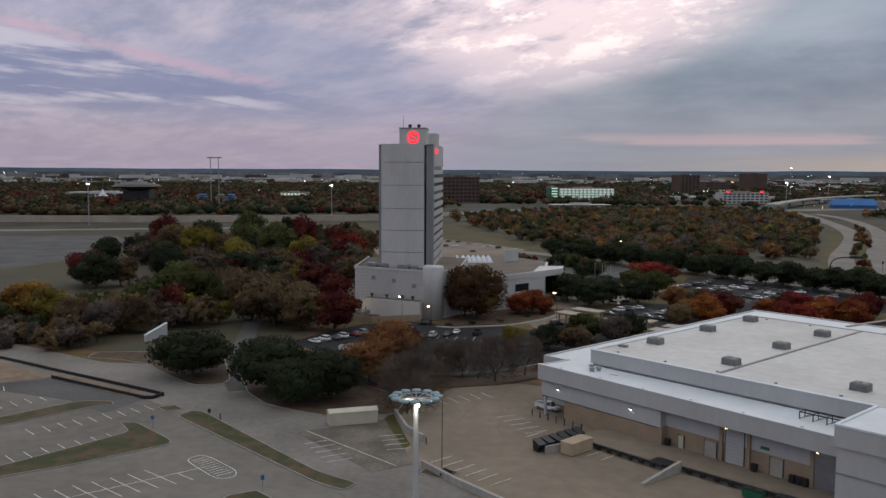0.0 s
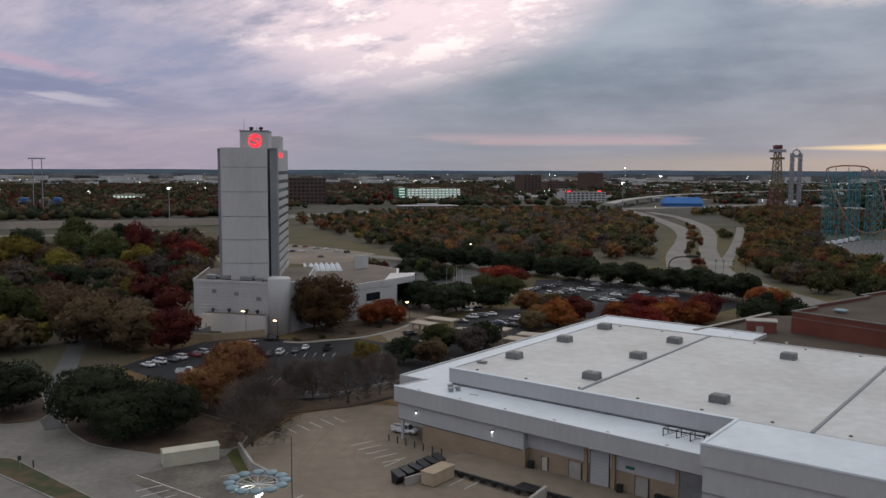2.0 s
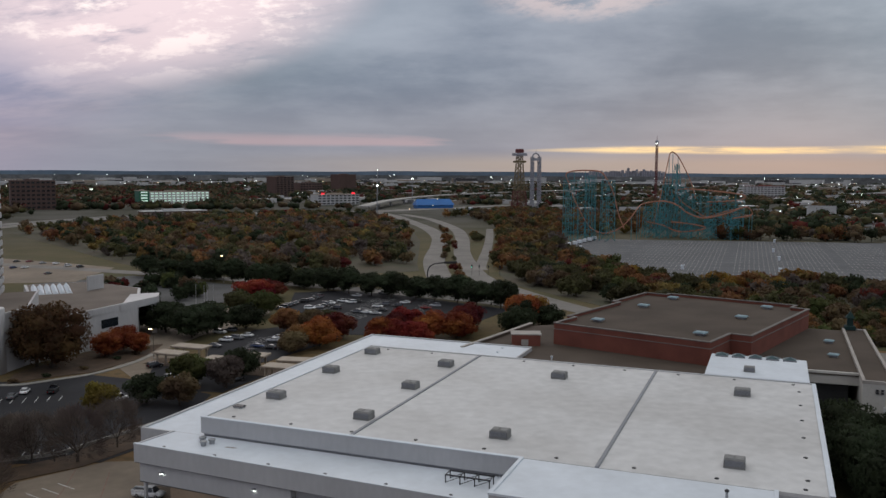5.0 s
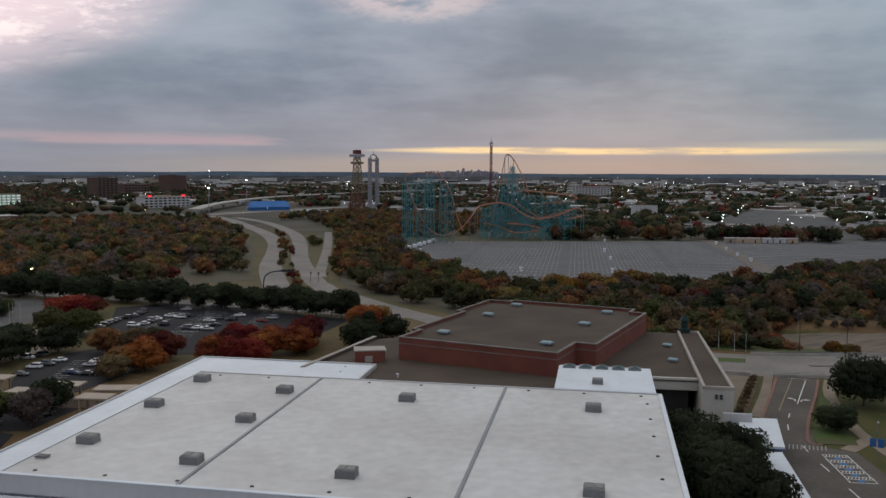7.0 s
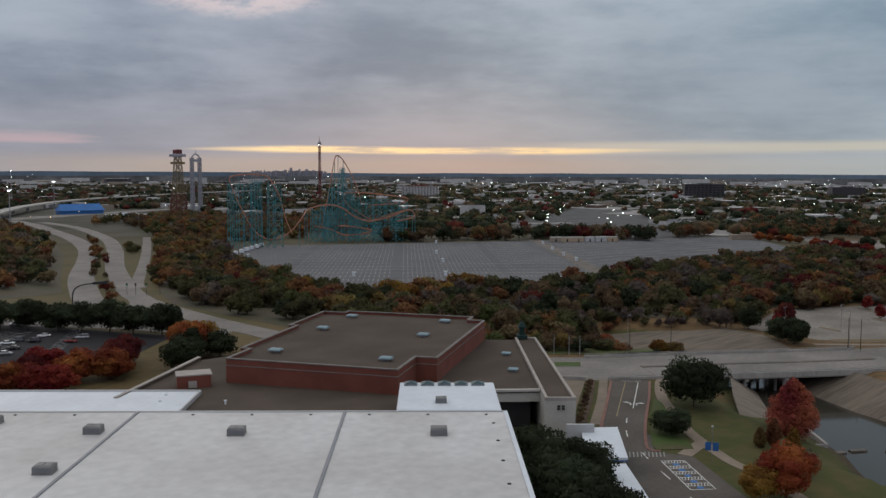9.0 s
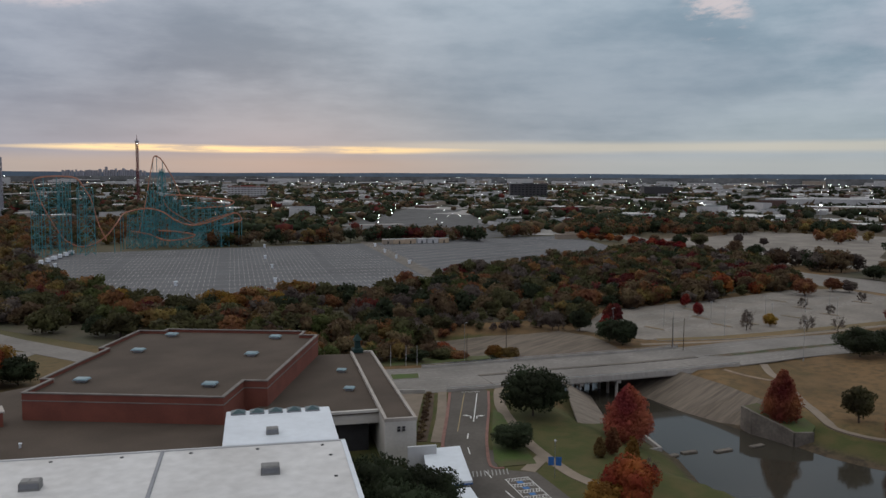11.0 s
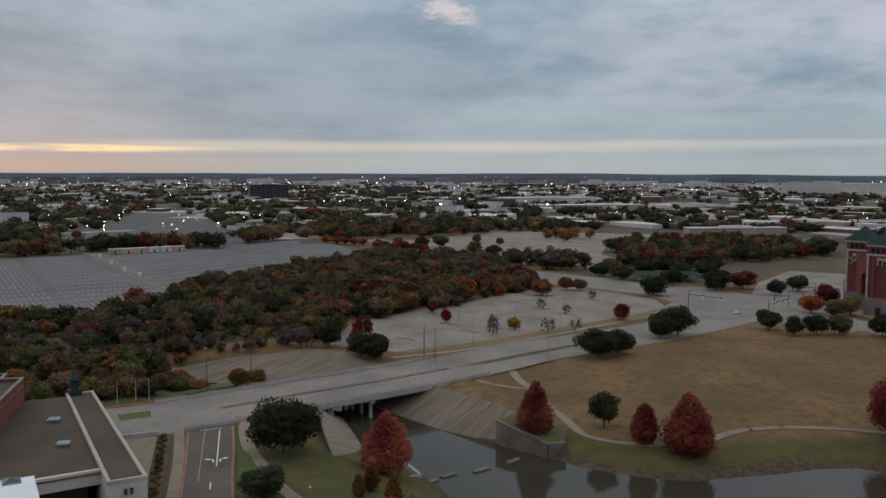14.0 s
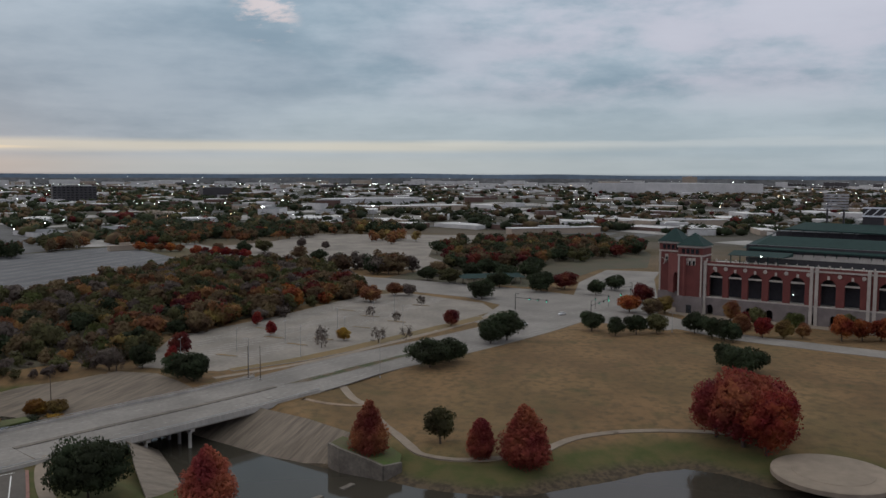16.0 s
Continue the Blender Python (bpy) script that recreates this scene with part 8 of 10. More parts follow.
def car(kind, colour, x, y, ang, group="parked cars"):
    m = pose(x, y, 0.07, 0, 0, ang)
    if (kind, colour) in CARS:
        return copy_thing(CARS[kind, colour], m)
    ob = thing({"sedan": "car", "suv": "suv", "pickup": "pickup_truck"}[kind], m, f"parked {colour} {'sport utility car' if kind == 'suv' else 'pickup truck' if kind == 'pickup' else 'sedan'} on the parking lot", "pickup" if kind == "pickup" else "car", group)
    L, wd, hh = {"sedan": (4.7, 0.9, 1.42), "suv": (4.8, 0.95, 1.72), "pickup": (5.8, 1.0, 1.88)}[kind]
    bz = 0.95 if kind == "sedan" else 1.08
    body = MB()
    h2 = L / 2
    loft(body, [ring_(-h2, wd * 0.86, 0.42, bz * 0.82), ring_(-h2 + 0.25, wd * 0.97, 0.28, bz), ring_(-h2 * 0.45, wd, 0.24, bz + 0.03), ring_(h2 * 0.3, wd, 0.24, bz), ring_(h2 * 0.8, wd * 0.97, 0.26, bz * 0.88), ring_(h2, wd * 0.8, 0.4, bz * 0.72)])
    part("body", smooth(body.mesh("body", PAINT[colour])), PAINT[colour], ob)
    if kind == "pickup":
        cab = (-0.35, -0.2, 0.95, 1.65)
        bed = MB().box(-h2 + 0.12, -wd + 0.15, bz - 0.02, -0.5, wd - 0.15, bz + 0.03)
        part("bed_floor", bed, M_BLACK, ob)
        for s in (-1, 1):
            part("bed_side", MB().box(-h2 + 0.1, s * (wd - 0.09) - 0.07, bz - 0.1, -0.45, s * (wd - 0.09) + 0.07, bz + 0.32, c=0.04), PAINT[colour], ob)
        part("tailgate", MB().box(-h2 + 0.04, -wd + 0.1, bz - 0.1, -h2 + 0.16, wd - 0.1, bz + 0.32, c=0.04), PAINT[colour], ob)
    elif kind == "suv":
        cab = (-h2 + 0.15, -h2 + 0.55, 0.55, 1.3)
    else:
        cab = (-h2 + 0.75, -1.05, 0.35, 1.15)
    g = MB()
    a, b, c, d = cab
    loft(g, [[(a, -wd * 0.86, bz - 0.02), (a, wd * 0.86, bz - 0.02), (a + 0.02, wd * 0.8, bz), (a + 0.02, -wd * 0.8, bz)], [(b, -wd * 0.88, bz - 0.02), (b, wd * 0.88, bz - 0.02), (b, wd * 0.7, hh - 0.06), (b, -wd * 0.7, hh - 0.06)],
             [(c, -wd * 0.88, bz - 0.02), (c, wd * 0.88, bz - 0.02), (c, wd * 0.7, hh - 0.06), (c, -wd * 0.7, hh - 0.06)], [(d, -wd * 0.82, bz - 0.04), (d, wd * 0.82, bz - 0.04), (d - 0.02, wd * 0.76, bz), (d - 0.02, -wd * 0.76, bz)]])
    part("window", g, M_GLASS, ob, "dark window glass")
    rf = MB()
    loft(rf, [ring_(b - 0.05, wd * 0.68, hh - 0.1, hh - 0.02, 0.05), ring_((b + c) / 2, wd * 0.72, hh - 0.1, hh + 0.02, 0.05), ring_(c + 0.05, wd * 0.68, hh - 0.1, hh - 0.02, 0.05)])
    part("roof", rf, PAINT[colour], ob)
    for px in (a + (b - a) * 0.5, (b + c) / 2, c + (d - c) * 0.45):
        for s in (-1, 1):
            part("pillar", MB().tube((px - 0.05, s * wd * 0.87, bz - 0.02), (px + (0.12 if px < 0 else -0.12), s * wd * 0.71, hh - 0.05), 0.05, n=4), PAINT[colour], ob)
    for wx_ in (-h2 * 0.6, h2 * 0.62):
        for s in (-1, 1):
            ty = part("wheel", MB().tube((wx_, s * (wd - 0.2), 0.34), (wx_, s * (wd + 0.02), 0.34), 0.34, n=14), M_TYRE, ob)
            part("rim", MB().tube((wx_, s * (wd + 0.0), 0.34), (wx_, s * (wd + 0.035), 0.34), 0.21, n=10), M_RIM, ty)
    for s in (-1, 1):
        part("headlight", MB().box(h2 - 0.16, s * wd * 0.62 - 0.17, bz * 0.62, h2 - 0.02, s * wd * 0.62 + 0.17, bz * 0.76), M_LENS, ob)
        part("tail_light", MB().box(-h2 - 0.01, s * wd * 0.68 - 0.13, bz * 0.66, -h2 + 0.1, s * wd * 0.68 + 0.13, bz * 0.86), M_TAIL, ob)
    CARS[kind, colour] = ob
    return ob


W_, S_, K_, G_, R_, B_ = "white", "silver", "black", "grey", "red", "blue"
for k, c, x, y, a in (("sedan", W_, -38.5, 253, 137), ("suv", W_, -36, 256.5, 137), ("sedan", G_, -33, 258.5, 137), ("suv", W_, -31, 261, 137), ("sedan", R_, -27.5, 264, 137), ("suv", S_, -25.5, 267, 137), ("suv", K_, -21.5, 269, 137), ("sedan", K_, -18, 271.5, 137), ("sedan", R_, -16, 274, 137), ("suv", S_, -12, 277, 150),
                      ("pickup", W_, -27, 242.5, -12), ("sedan", K_, -21, 246, 10), ("suv", W_, -3, 263.5, 75), ("suv", K_, -6, 260.5, 75), ("sedan", G_, 1.5, 265, 75), ("sedan", W_, 4.5, 269, 75), ("pickup", K_, 11, 267, 75), ("suv", K_, -6, 284, 160), ("pickup", W_, 25, 251, 30)):
    car(k, c, x, y, a, "hotel lot cars")
car("pickup", W_, 23.0, 182.4, -36, "yard vehicles")
CC = [("suv", W_), ("sedan", S_), ("sedan", K_), ("suv", G_), ("sedan", W_), ("suv", K_), ("sedan", W_), ("sedan", R_), ("suv", S_), ("sedan", G_), ("sedan", B_)]
for i, (x, y) in enumerate(((111.4, 365.7), (115.7, 367.3), (118.4, 370.2), (121, 373), (123.6, 375.6), (121.3, 361.3), (130.4, 378.8), (132.4, 373.6), (141.7, 391.2), (136.5, 374.7), (125.6, 349.1), (128.6, 346.6), (131.2, 342.4), (136.6, 349), (143.3, 362.1), (138.8, 359), (146.6, 356), (153.5, 363.5), (155.3, 346.3), (161.4, 350.1), (135.6, 330.8), (124.9, 320.8), (156.3, 394.6))):
    car(*CC[i % 7 if i < 12 else i % 11], x, y, 142 if i % 3 else -38, "back lot cars")
for i, (x, y) in enumerate(((104.5, 376.2), (107, 379), (109.6, 382), (114.7, 384.6), (118.5, 387.6), (122, 392), (124.7, 396), (126.9, 402.8), (100, 370), (102, 373))):
    car("suv" if i % 3 == 0 else "sedan", K_ if i % 2 else G_, x, y, 142, "tree-lined row cars")
for i, (x, y) in enumerate(((65.5, 313.8), (69.6, 315.6), (73.8, 319), (60.3, 306.1), (79.6, 306.7), (82.8, 310.4), (87.2, 313.4), (72.6, 299.6), (75.6, 295.6), (79, 292.6), (83, 302), (66.7, 329), (71, 330.6), (86, 306))):
    car(*CC[(i * 3) % 11], x, y, -40 if i % 2 else 140, "forecourt cars")
for i, (x, y) in enumerate(((50.9, 279.8), (46.6, 277.4), (44.6, 274.4), (42.4, 271.2), (40.8, 267.8), (41.3, 260), (38.6, 285), (44, 257), (56, 258))):
    car(*CC[(i * 4 + 3) % 11], x, y, 20, "walk lot cars")
for i, (x, y) in enumerate(((4, 616), (11, 613), (18, 600), (25, 593), (31, 578), (37, 568), (2, 580), (8, 578), (19, 541), (-10, 600), (-30, 560), (-38, 562))):
    car(*CC[(i * 5 + 2) % 11], x, y, 40, "far lot cars")
for k, c, x, y, a in (("sedan", W_, 460, 15, -42), ("sedan", K_, 423, 40, -40), ("suv", W_, 431, 36, -40)):
    car(k, c, x, y, a, "street cars")


# ---- poles and lamps ----
mast = thing("high_mast_light", (-2.1, 66.5, 0.7), "tall white high-mast light with a ring of lamps", "light mast")
part("pole", MB().tube((0, 0, 0), (0, 0, 33.0), 0.42, 0.2, 12), M_WHITEWALL, mast, "slim pale tapered pole")
part("base", MB().lathe([(0.7, 0), (0.7, 0.25), (0.45, 0.5)], n=12), M_CONC_WALL, mast)
part("ring", MB().path([(1.3 * math.cos(k * math.pi / 8), 1.3 * math.sin(k * math.pi / 8), 33.3) for k in range(17)], 0.06, 6), M_METAL, mast)
for k in range(12):
    a = k * math.pi / 6
    c, s = math.cos(a), math.sin(a)
    part("arm", MB().tube((0.1 * c, 0.1 * s, 33.2), (1.7 * c, 1.7 * s, 33.35), 0.04, n=5), M_METAL, mast)
    hd = part("lamp_head", smooth(MB().lathe([(0.10, 33.50), (0.36, 33.46), (0.42, 33.36), (0.34, 33.28), (0.1, 33.26)], 1.75 * c, 1.75 * s, 12).mesh("lamp_head", M_VENT)), M_VENT, mast, "shallow grey-blue lamp head")
part("lit_lamp", MB().lathe([(0.16, 32.9), (0.2, 32.75), (0.1, 32.6)], 0.15, -0.45, 8), G_COOL, mast, "lit lamp")
ml = new("mast_lamp", bpy.data.lights.new("mast_lamp", "POINT"))
ml.data.energy, ml.data.color, ml.data.shadow_soft_size = 130, (1.0, 0.95, 0.78), 0.2
ml.location = (-1.95, 65.5, 33.3)


def post(x, y, h, label, name="street_lamp", arm=0.0, ang=0.0, lit=None, mat=M_DARKMETAL, r=0.09, double=False, group="street lamps"):
    ob = thing(name, pose(x, y, gz(x, y), 0, 0, ang), label, "lamp post" if arm or lit else "pole", group)
    part("pole", MB().tube((0, 0, 0), (0, 0, h), r, r * 0.6, 8), mat, ob)
    part("foot", MB().lathe([(r * 2.6, 0), (r * 2.6, 0.5), (r * 1.5, 0.6)], n=8), M_CONC_WALL, ob)
    for s in ((1, -1) if double else (1,)):
        if arm:
            part("arm", MB().tube((0, 0, h - 0.15), (s * arm, 0, h), r * 0.5, n=6), mat, ob)
            hd = part("lamp_head", MB().box(s * arm - 0.35, -0.18, h - 0.1, s * arm + 0.35, 0.18, h + 0.1, c=0.06), mat, ob)
            if lit:
                part("lens", MB().box(s * arm - 0.4, -0.3, h - 0.4, s * arm + 0.4, 0.3, h - 0.1, c=0.1), lit, hd)
        elif lit:
            part("lamp_globe", MB().lathe([(0.1, h - 0.1), (0.32, h + 0.15), (0.32, h + 0.35), (0.1, h + 0.6)], n=10), lit, ob)
    return ob


post(0, 144, 12.5, "dark thin pole in a planted island", "flag_pole", mat=M_DARKMETAL)
for x, y, h, a in ((333, 136, 13, 130), (334, 92, 14, -50), (363, 124, 11.5, 0), (273, 190, 15, 0), (417, -27, 8.4, 40), (352, 165, 9, 0), (372, 150, 9, 0), (398, 112, 9, 0), (420, 118, 9, 0), (440, 104, 9, 0), (462, 96, 9, 0), (430, 90, 9, 0), (390, 135, 9, 0)):
    post(x, y, h, "slim grey street lamp post", arm=1.4, ang=a, mat=M_METAL, double=h < 9.5)
for x, y in ((316, 195), (271, 188), (328, 135), (328, 131)):
    post(x, y, 11.5, "dark timber utility pole", "utility_pole", mat=M_BARK, r=0.16, group="utility poles")
for x, y, h, lit in ((-14, 290, 9, G_WARM), (40, 297, 9.5, G_WARM), (98.2, 466.7, 14, G_WARM), (-30, 300, 5, G_WARM), (174, 300, 8, G_WARM), (-4, 288, 6, G_WARM)):
    post(x, y, h, "lit warm street lamp beside the hotel", arm=0.9, ang=200, lit=lit, group="lit street lamps")
for lx, ly, lz in ((-14.8, 289.7, 8.2), (-29, 299.5, 4.5), (39.2, 296.7, 8.8)):
    wl = new("street_lamp_light", bpy.data.lights.new("street_lamp_light", "POINT"))
    wl.data.energy, wl.data.color, wl.data.shadow_soft_size = 60, (1.0, 0.66, 0.32), 0.25
    wl.location = (lx, ly, lz)
for x, y, h in ((-324, 780, 38), (-115, 880, 36), (543, 1206, 46), (700, 1727, 60), (1067, 295, 27), (1096, 166, 27), (395, 985, 40)):
    ob = thing("highway_light", (x, y, 0), "tall highway light mast with a lamp ring", "light mast", "highway masts")
    part("pole", MB().tube((0, 0, 0), (0, 0, h), 0.6, 0.35, 8), M_METAL, ob)
    part("lamp_ring", MB().lathe([(1.0, h - 0.6), (2.4, h), (2.4, h + 0.5), (0.8, h + 0.9)], n=12), M_METAL, ob)
    part("lens", MB().lathe([(0.6, h - 1.0), (1.9, h - 0.4), (0.6, h - 0.35)], n=12), G_COOL, ob)
for x, y, c_ in ((-29, 134, M_BLUE), (-58, 167, M_BLUE), (-4, 137, M_BLUE), (-48, 172, M_DARKMETAL), (186, 122, M_BLUE)):
    ob = thing("sign_post", (x, y, 0.05, 0, 0, -67 if x > 100 else 30), "small blue sign on a thin post", "sign post", "small signs")
    h = 7.6 if x > 100 else 2.6
    part("pole", MB().tube((0, 0, 0), (0, 0, h), 0.06, n=6), M_METAL, ob)
    for k in ((-0.75, 0.75) if x > 100 else (0,)):
        part("sign_panel", MB().box(k - (0.6 if x > 100 else 0.3), -0.05, 2.6 if x > 100 else 1.9, k + (0.6 if x > 100 else 0.3), 0.05, 4.4 if x > 100 else 2.7, c=0.02), c_, ob, "blue sign panel")
    if x > 100:
        part("lamp_globe", MB().lathe([(0.1, h), (0.3, h + 0.2), (0.1, h + 0.5)], n=10), M_WHITEWALL, ob)
for x, y in ((254, 207), (257, 203), (259, 200), (68, 379.1), (70.9, 377.2), (72.5, 379.5), (74.1, 375)):
    ob = thing("flagpole", (x, y, 0), "slim pale metal flagpole on the verge", "flagpole", "flagpoles")
    part("pole", MB().tube((0, 0, 0), (0, 0, 6.5 if x > 200 else 11), 0.1, 0.05, 8), M_WHITEWALL, ob)
    part("finial", MB().lathe([(0.05, 6.5 if x > 200 else 11), (0.12, 6.6 if x > 200 else 11.1), (0.02, 6.75 if x > 200 else 11.25)], n=8), M_METAL, ob)
# curved sign arm over the ramp
gant = thing("overhead_sign_arm", (196, 430, 0, 0, 0, -14), "dark curved overhead sign arm across the ramp", "sign gantry")
part("arm", MB().path(curve([(0, 0, 0), (0.1, 0, 4), (0.8, 0, 6.6), (2.6, 0, 8.2), (6, 0, 9.0), (16, 0, 9.4)]), 0.32, 8), M_DARKMETAL, gant)
part("sign_panel", MB().box(9, -0.2, 8.6, 15.5, 0.2, 9.9, c=0.05), M_DARKMETAL, gant)
for x, y in ((231, 437), (235, 434), (240, 430), (228, 440), (478, -4), (486, -12), (494, -20), (514, -29)):
    ob = thing("traffic_signal", (x, y, 0), "green-lit traffic signal on a post", "traffic signal", "traffic signals")
    part("pole", MB().tube((0, 0, 0), (0, 0, 5.2), 0.1, n=6), M_DARKMETAL, ob)
    part("signal_head", MB().box(-0.3, -0.3, 4.6, 0.3, 0.3, 5.9, c=0.08), M_BLACK, ob)
    part("green_lens", MB().lathe([(0.22, 4.75), (0.34, 4.95), (0.22, 5.15)], n=8), G_GREENL, ob)

for x0, y0, x1, y1 in ((474.3, 36.5, 461, 21.6), (449.4, 2.8, 467.4, -8.9), (517.7, -30.6, 503.9, -12.0)):
    ob = thing("signal_mast", (x0, y0, 0, 0, 0, math.degrees(math.atan2(y1 - y0, x1 - x0))), "dark traffic signal mast arm over the crossing", "traffic signal", "signal masts")
    L = math.hypot(x1 - x0, y1 - y0)
    part("pole", MB().tube((0, 0, 0), (0, 0, 8.4), 0.2, 0.14, 8), M_DARKMETAL, ob)
    part("arm", MB().tube((0, 0, 6.3), (L, 0, 6.9), 0.16, 0.09, 6), M_DARKMETAL, ob)
    part("lamp_head", MB().box(0.4, -0.2, 8.3, 2.2, 0.2, 8.5), M_DARKMETAL, ob)
    for k in range(3):
        hd = part("signal_head", MB().box(L * (0.45 + 0.25 * k) - 0.25, -0.2, 5.9, L * (0.45 + 0.25 * k) + 0.25, 0.2, 7.1, c=0.06), M_BLACK, ob)
        part("green_lens", MB().lathe([(0.06, 6.05), (0.2, 6.15), (0.06, 6.3)], L * (0.45 + 0.25 * k), -0.2, 8), G_GREENL, hd)
for x, y in ((560, 530.8), (490.8, 469.1), (448.6, 426), (395.3, 377.5), (617.2, 460.1), (577.1, 423.6), (543.6, 391.6), (517.7, 364.2), (355.2, 413.5), (377.9, 547), (361.2, 530.7)):
    ob = thing("toll_kiosk", (x, y, 0.06, 0, 0, 40), "small white kiosk on the parking field", "kiosk", "field kiosks")
    part("body", MB().box(-1.0, -0.8, 0, 1.0, 0.8, 2.3, c=0.05), M_ROOF_CLEAN, ob)
    part("roof", MB().box(-1.3, -1.1, 2.3, 1.3, 1.1, 2.55, c=0.06), M_ROOF_CLEAN, ob)
    part("window", MB().box(-0.7, -0.84, 1.1, 0.7, -0.8, 1.9), M_GLASS, ob)
for k in range(7):
    ob = thing("parked_trailer", (372 + k * 11, 560 + k * 8.5, 0.06, 0, 0, 35 + 15 * (k % 3)), "white trailer parked at the field's edge", "trailer", "park trailers")
    part("body", MB().box(-3.2, -1.2, 0.6, 3.2, 1.2, 3.0, c=0.08), M_ROOF_CLEAN, ob)
    for wx_ in (-1.2, 1.2):
        part("wheel", MB().tube((wx_, -1.15, 0.4), (wx_, 1.15, 0.4), 0.4, n=10), M_TYRE, ob)
# ---- yard clutter ----
shed = thing("storage_container", (-18.5, 172, 0.1, 0, 0, 17), "cream metal storage container with low pitched lid", "container")
part("body", MB().box(-5.0, -1.6, 0, 5.0, 1.6, 2.7, c=0.06), M_CREAM, shed)
part("lid", MB().add([(-5.15, -1.75, 2.65), (5.15, -1.75, 2.65), (5.15, 1.75, 2.65), (-5.15, 1.75, 2.65), (-5.1, 0, 3.15), (5.1, 0, 3.15)], [(0, 1, 5, 4), (2, 3, 4, 5), (0, 4, 3), (1, 2, 5), (3, 2, 1, 0)]), M_CREAM, shed, "pale pitched lid")
for k in range(16):
    part("rib", MB().box(-4.8 + k * 0.62, -1.66, 0.1, -4.65 + k * 0.62, -1.6, 2.6), M_CREAM, shed)
single("garden_wall", band([(-10, 178), (-7, 166), (-3.5, 160)], 0.25, 1.3, 1.5), M_CONC_WALL, "low pale concrete garden wall", "wall", kind="structure")
single("yard_wall", band([(-3.5, 146), (2, 138), (10, 128), (22, 112)], 0.3, 1.2, 1.4), M_CONC_WALL, "low concrete wall round the loading yard", "wall", kind="structure")
single("parking_wall", band([(-16, 214), (10, 213), (30, 226)], 0.2, 0.8, 1.0), M_CONC_WALL, "low tan wall along the hotel lot", "wall", kind="structure")
stripes("yard_red_line", [tuple(a) + tuple(b) for a, b in zip(curve([(13, 205), (9, 190), (4, 176), (1, 164), (4, 157), (14, 146), (32, 128)])[:-1], curve([(13, 205), (9, 190), (4, 176), (1, 164), (4, 157), (14, 146), (32, 128)])[1:])], M_PAINT_R, 0.03, "faded red fire lane line", 0.14)
stripes("yard_red_line", [tuple(a) + tuple(b) for a, b in zip(curve([(18, 198), (15, 184), (11.5, 170), (13, 162), (18, 156), (30, 143), (44, 130)])[:-1], curve([(18, 198), (15, 184), (11.5, 170), (13, 162), (18, 156), (30, 143), (44, 130)])[1:])], M_PAINT_R, 0.03, "faded red fire lane line", 0.14)
for i in range(7):
    p = HALL @ Vector((-7.4 + i * 2.3, -10.6 - i * 0.1, 0))
    bo = thing("bollard", pose(p.x, p.y, 0.02), "dark steel bollard before the dock wall", "bollard", "dock bollards")
    part("post", MB().tube((0, 0, 0), (0, 0, 1.3), 0.13, n=10), M_DARKMETAL, bo)
    part("cap", MB().lathe([(0.15, 1.3), (0.13, 1.38), (0.02, 1.44)], n=10), M_DARKMETAL, bo)
for x, y in ((-46, 173), (27, 117), (-3, 158), (9, 209)):
    bo = thing("bollard", pose(x, y, 0.1), "single dark bollard on the paving", "bollard", "paving bollards")
    part("post", MB().tube((0, 0, 0), (0, 0, 1.3), 0.12, n=10), M_DARKMETAL, bo)
    part("cap", MB().lathe([(0.14, 1.3), (0.12, 1.38), (0.02, 1.44)], n=10), M_DARKMETAL, bo)


def tip_bin(m, label="black wheeled tilt bin"):
    b = thing("tilt_bin", m, label, "bin", "tilt bins")
    part("hopper", MB().add([(-0.5, -0.75, 0.35), (0.75, -0.75, 0.3), (0.75, 0.75, 0.3), (-0.5, 0.75, 0.35), (-1.35, -0.8, 1.55), (0.95, -0.8, 2.15), (0.95, 0.8, 2.15), (-1.35, 0.8, 1.55)], [(3, 2, 1, 0), (0, 1, 5, 4), (1, 2, 6, 5), (2, 3, 7, 6), (3, 0, 4, 7), (0, 1, 2, 3)]), M_BLACK, b)
    part("lid", MB().add([(-1.4, -0.84, 1.55), (0.98, -0.84, 2.16), (0.98, 0.84, 2.16), (-1.4, 0.84, 1.55), (-1.4, -0.84, 1.63), (0.98, -0.84, 2.26), (0.98, 0.84, 2.26), (-1.4, 0.84, 1.63)], [(3, 2, 1, 0), (4, 5, 6, 7), (0, 1, 5, 4), (1, 2, 6, 5), (2, 3, 7, 6), (3, 0, 4, 7)]), M_DARKMETAL, b)
    part("frame", MB().box(-0.7, -0.7, 0.15, 0.8, 0.7, 0.32), M_DARKMETAL, b)
    for x in (-0.6, 0.55):
        for y in (-0.65, 0.65):
            part("wheel", MB().tube((x, y - 0.06, 0.13), (x, y + 0.06, 0.13), 0.13, n=8), M_TYRE, b)
    return b


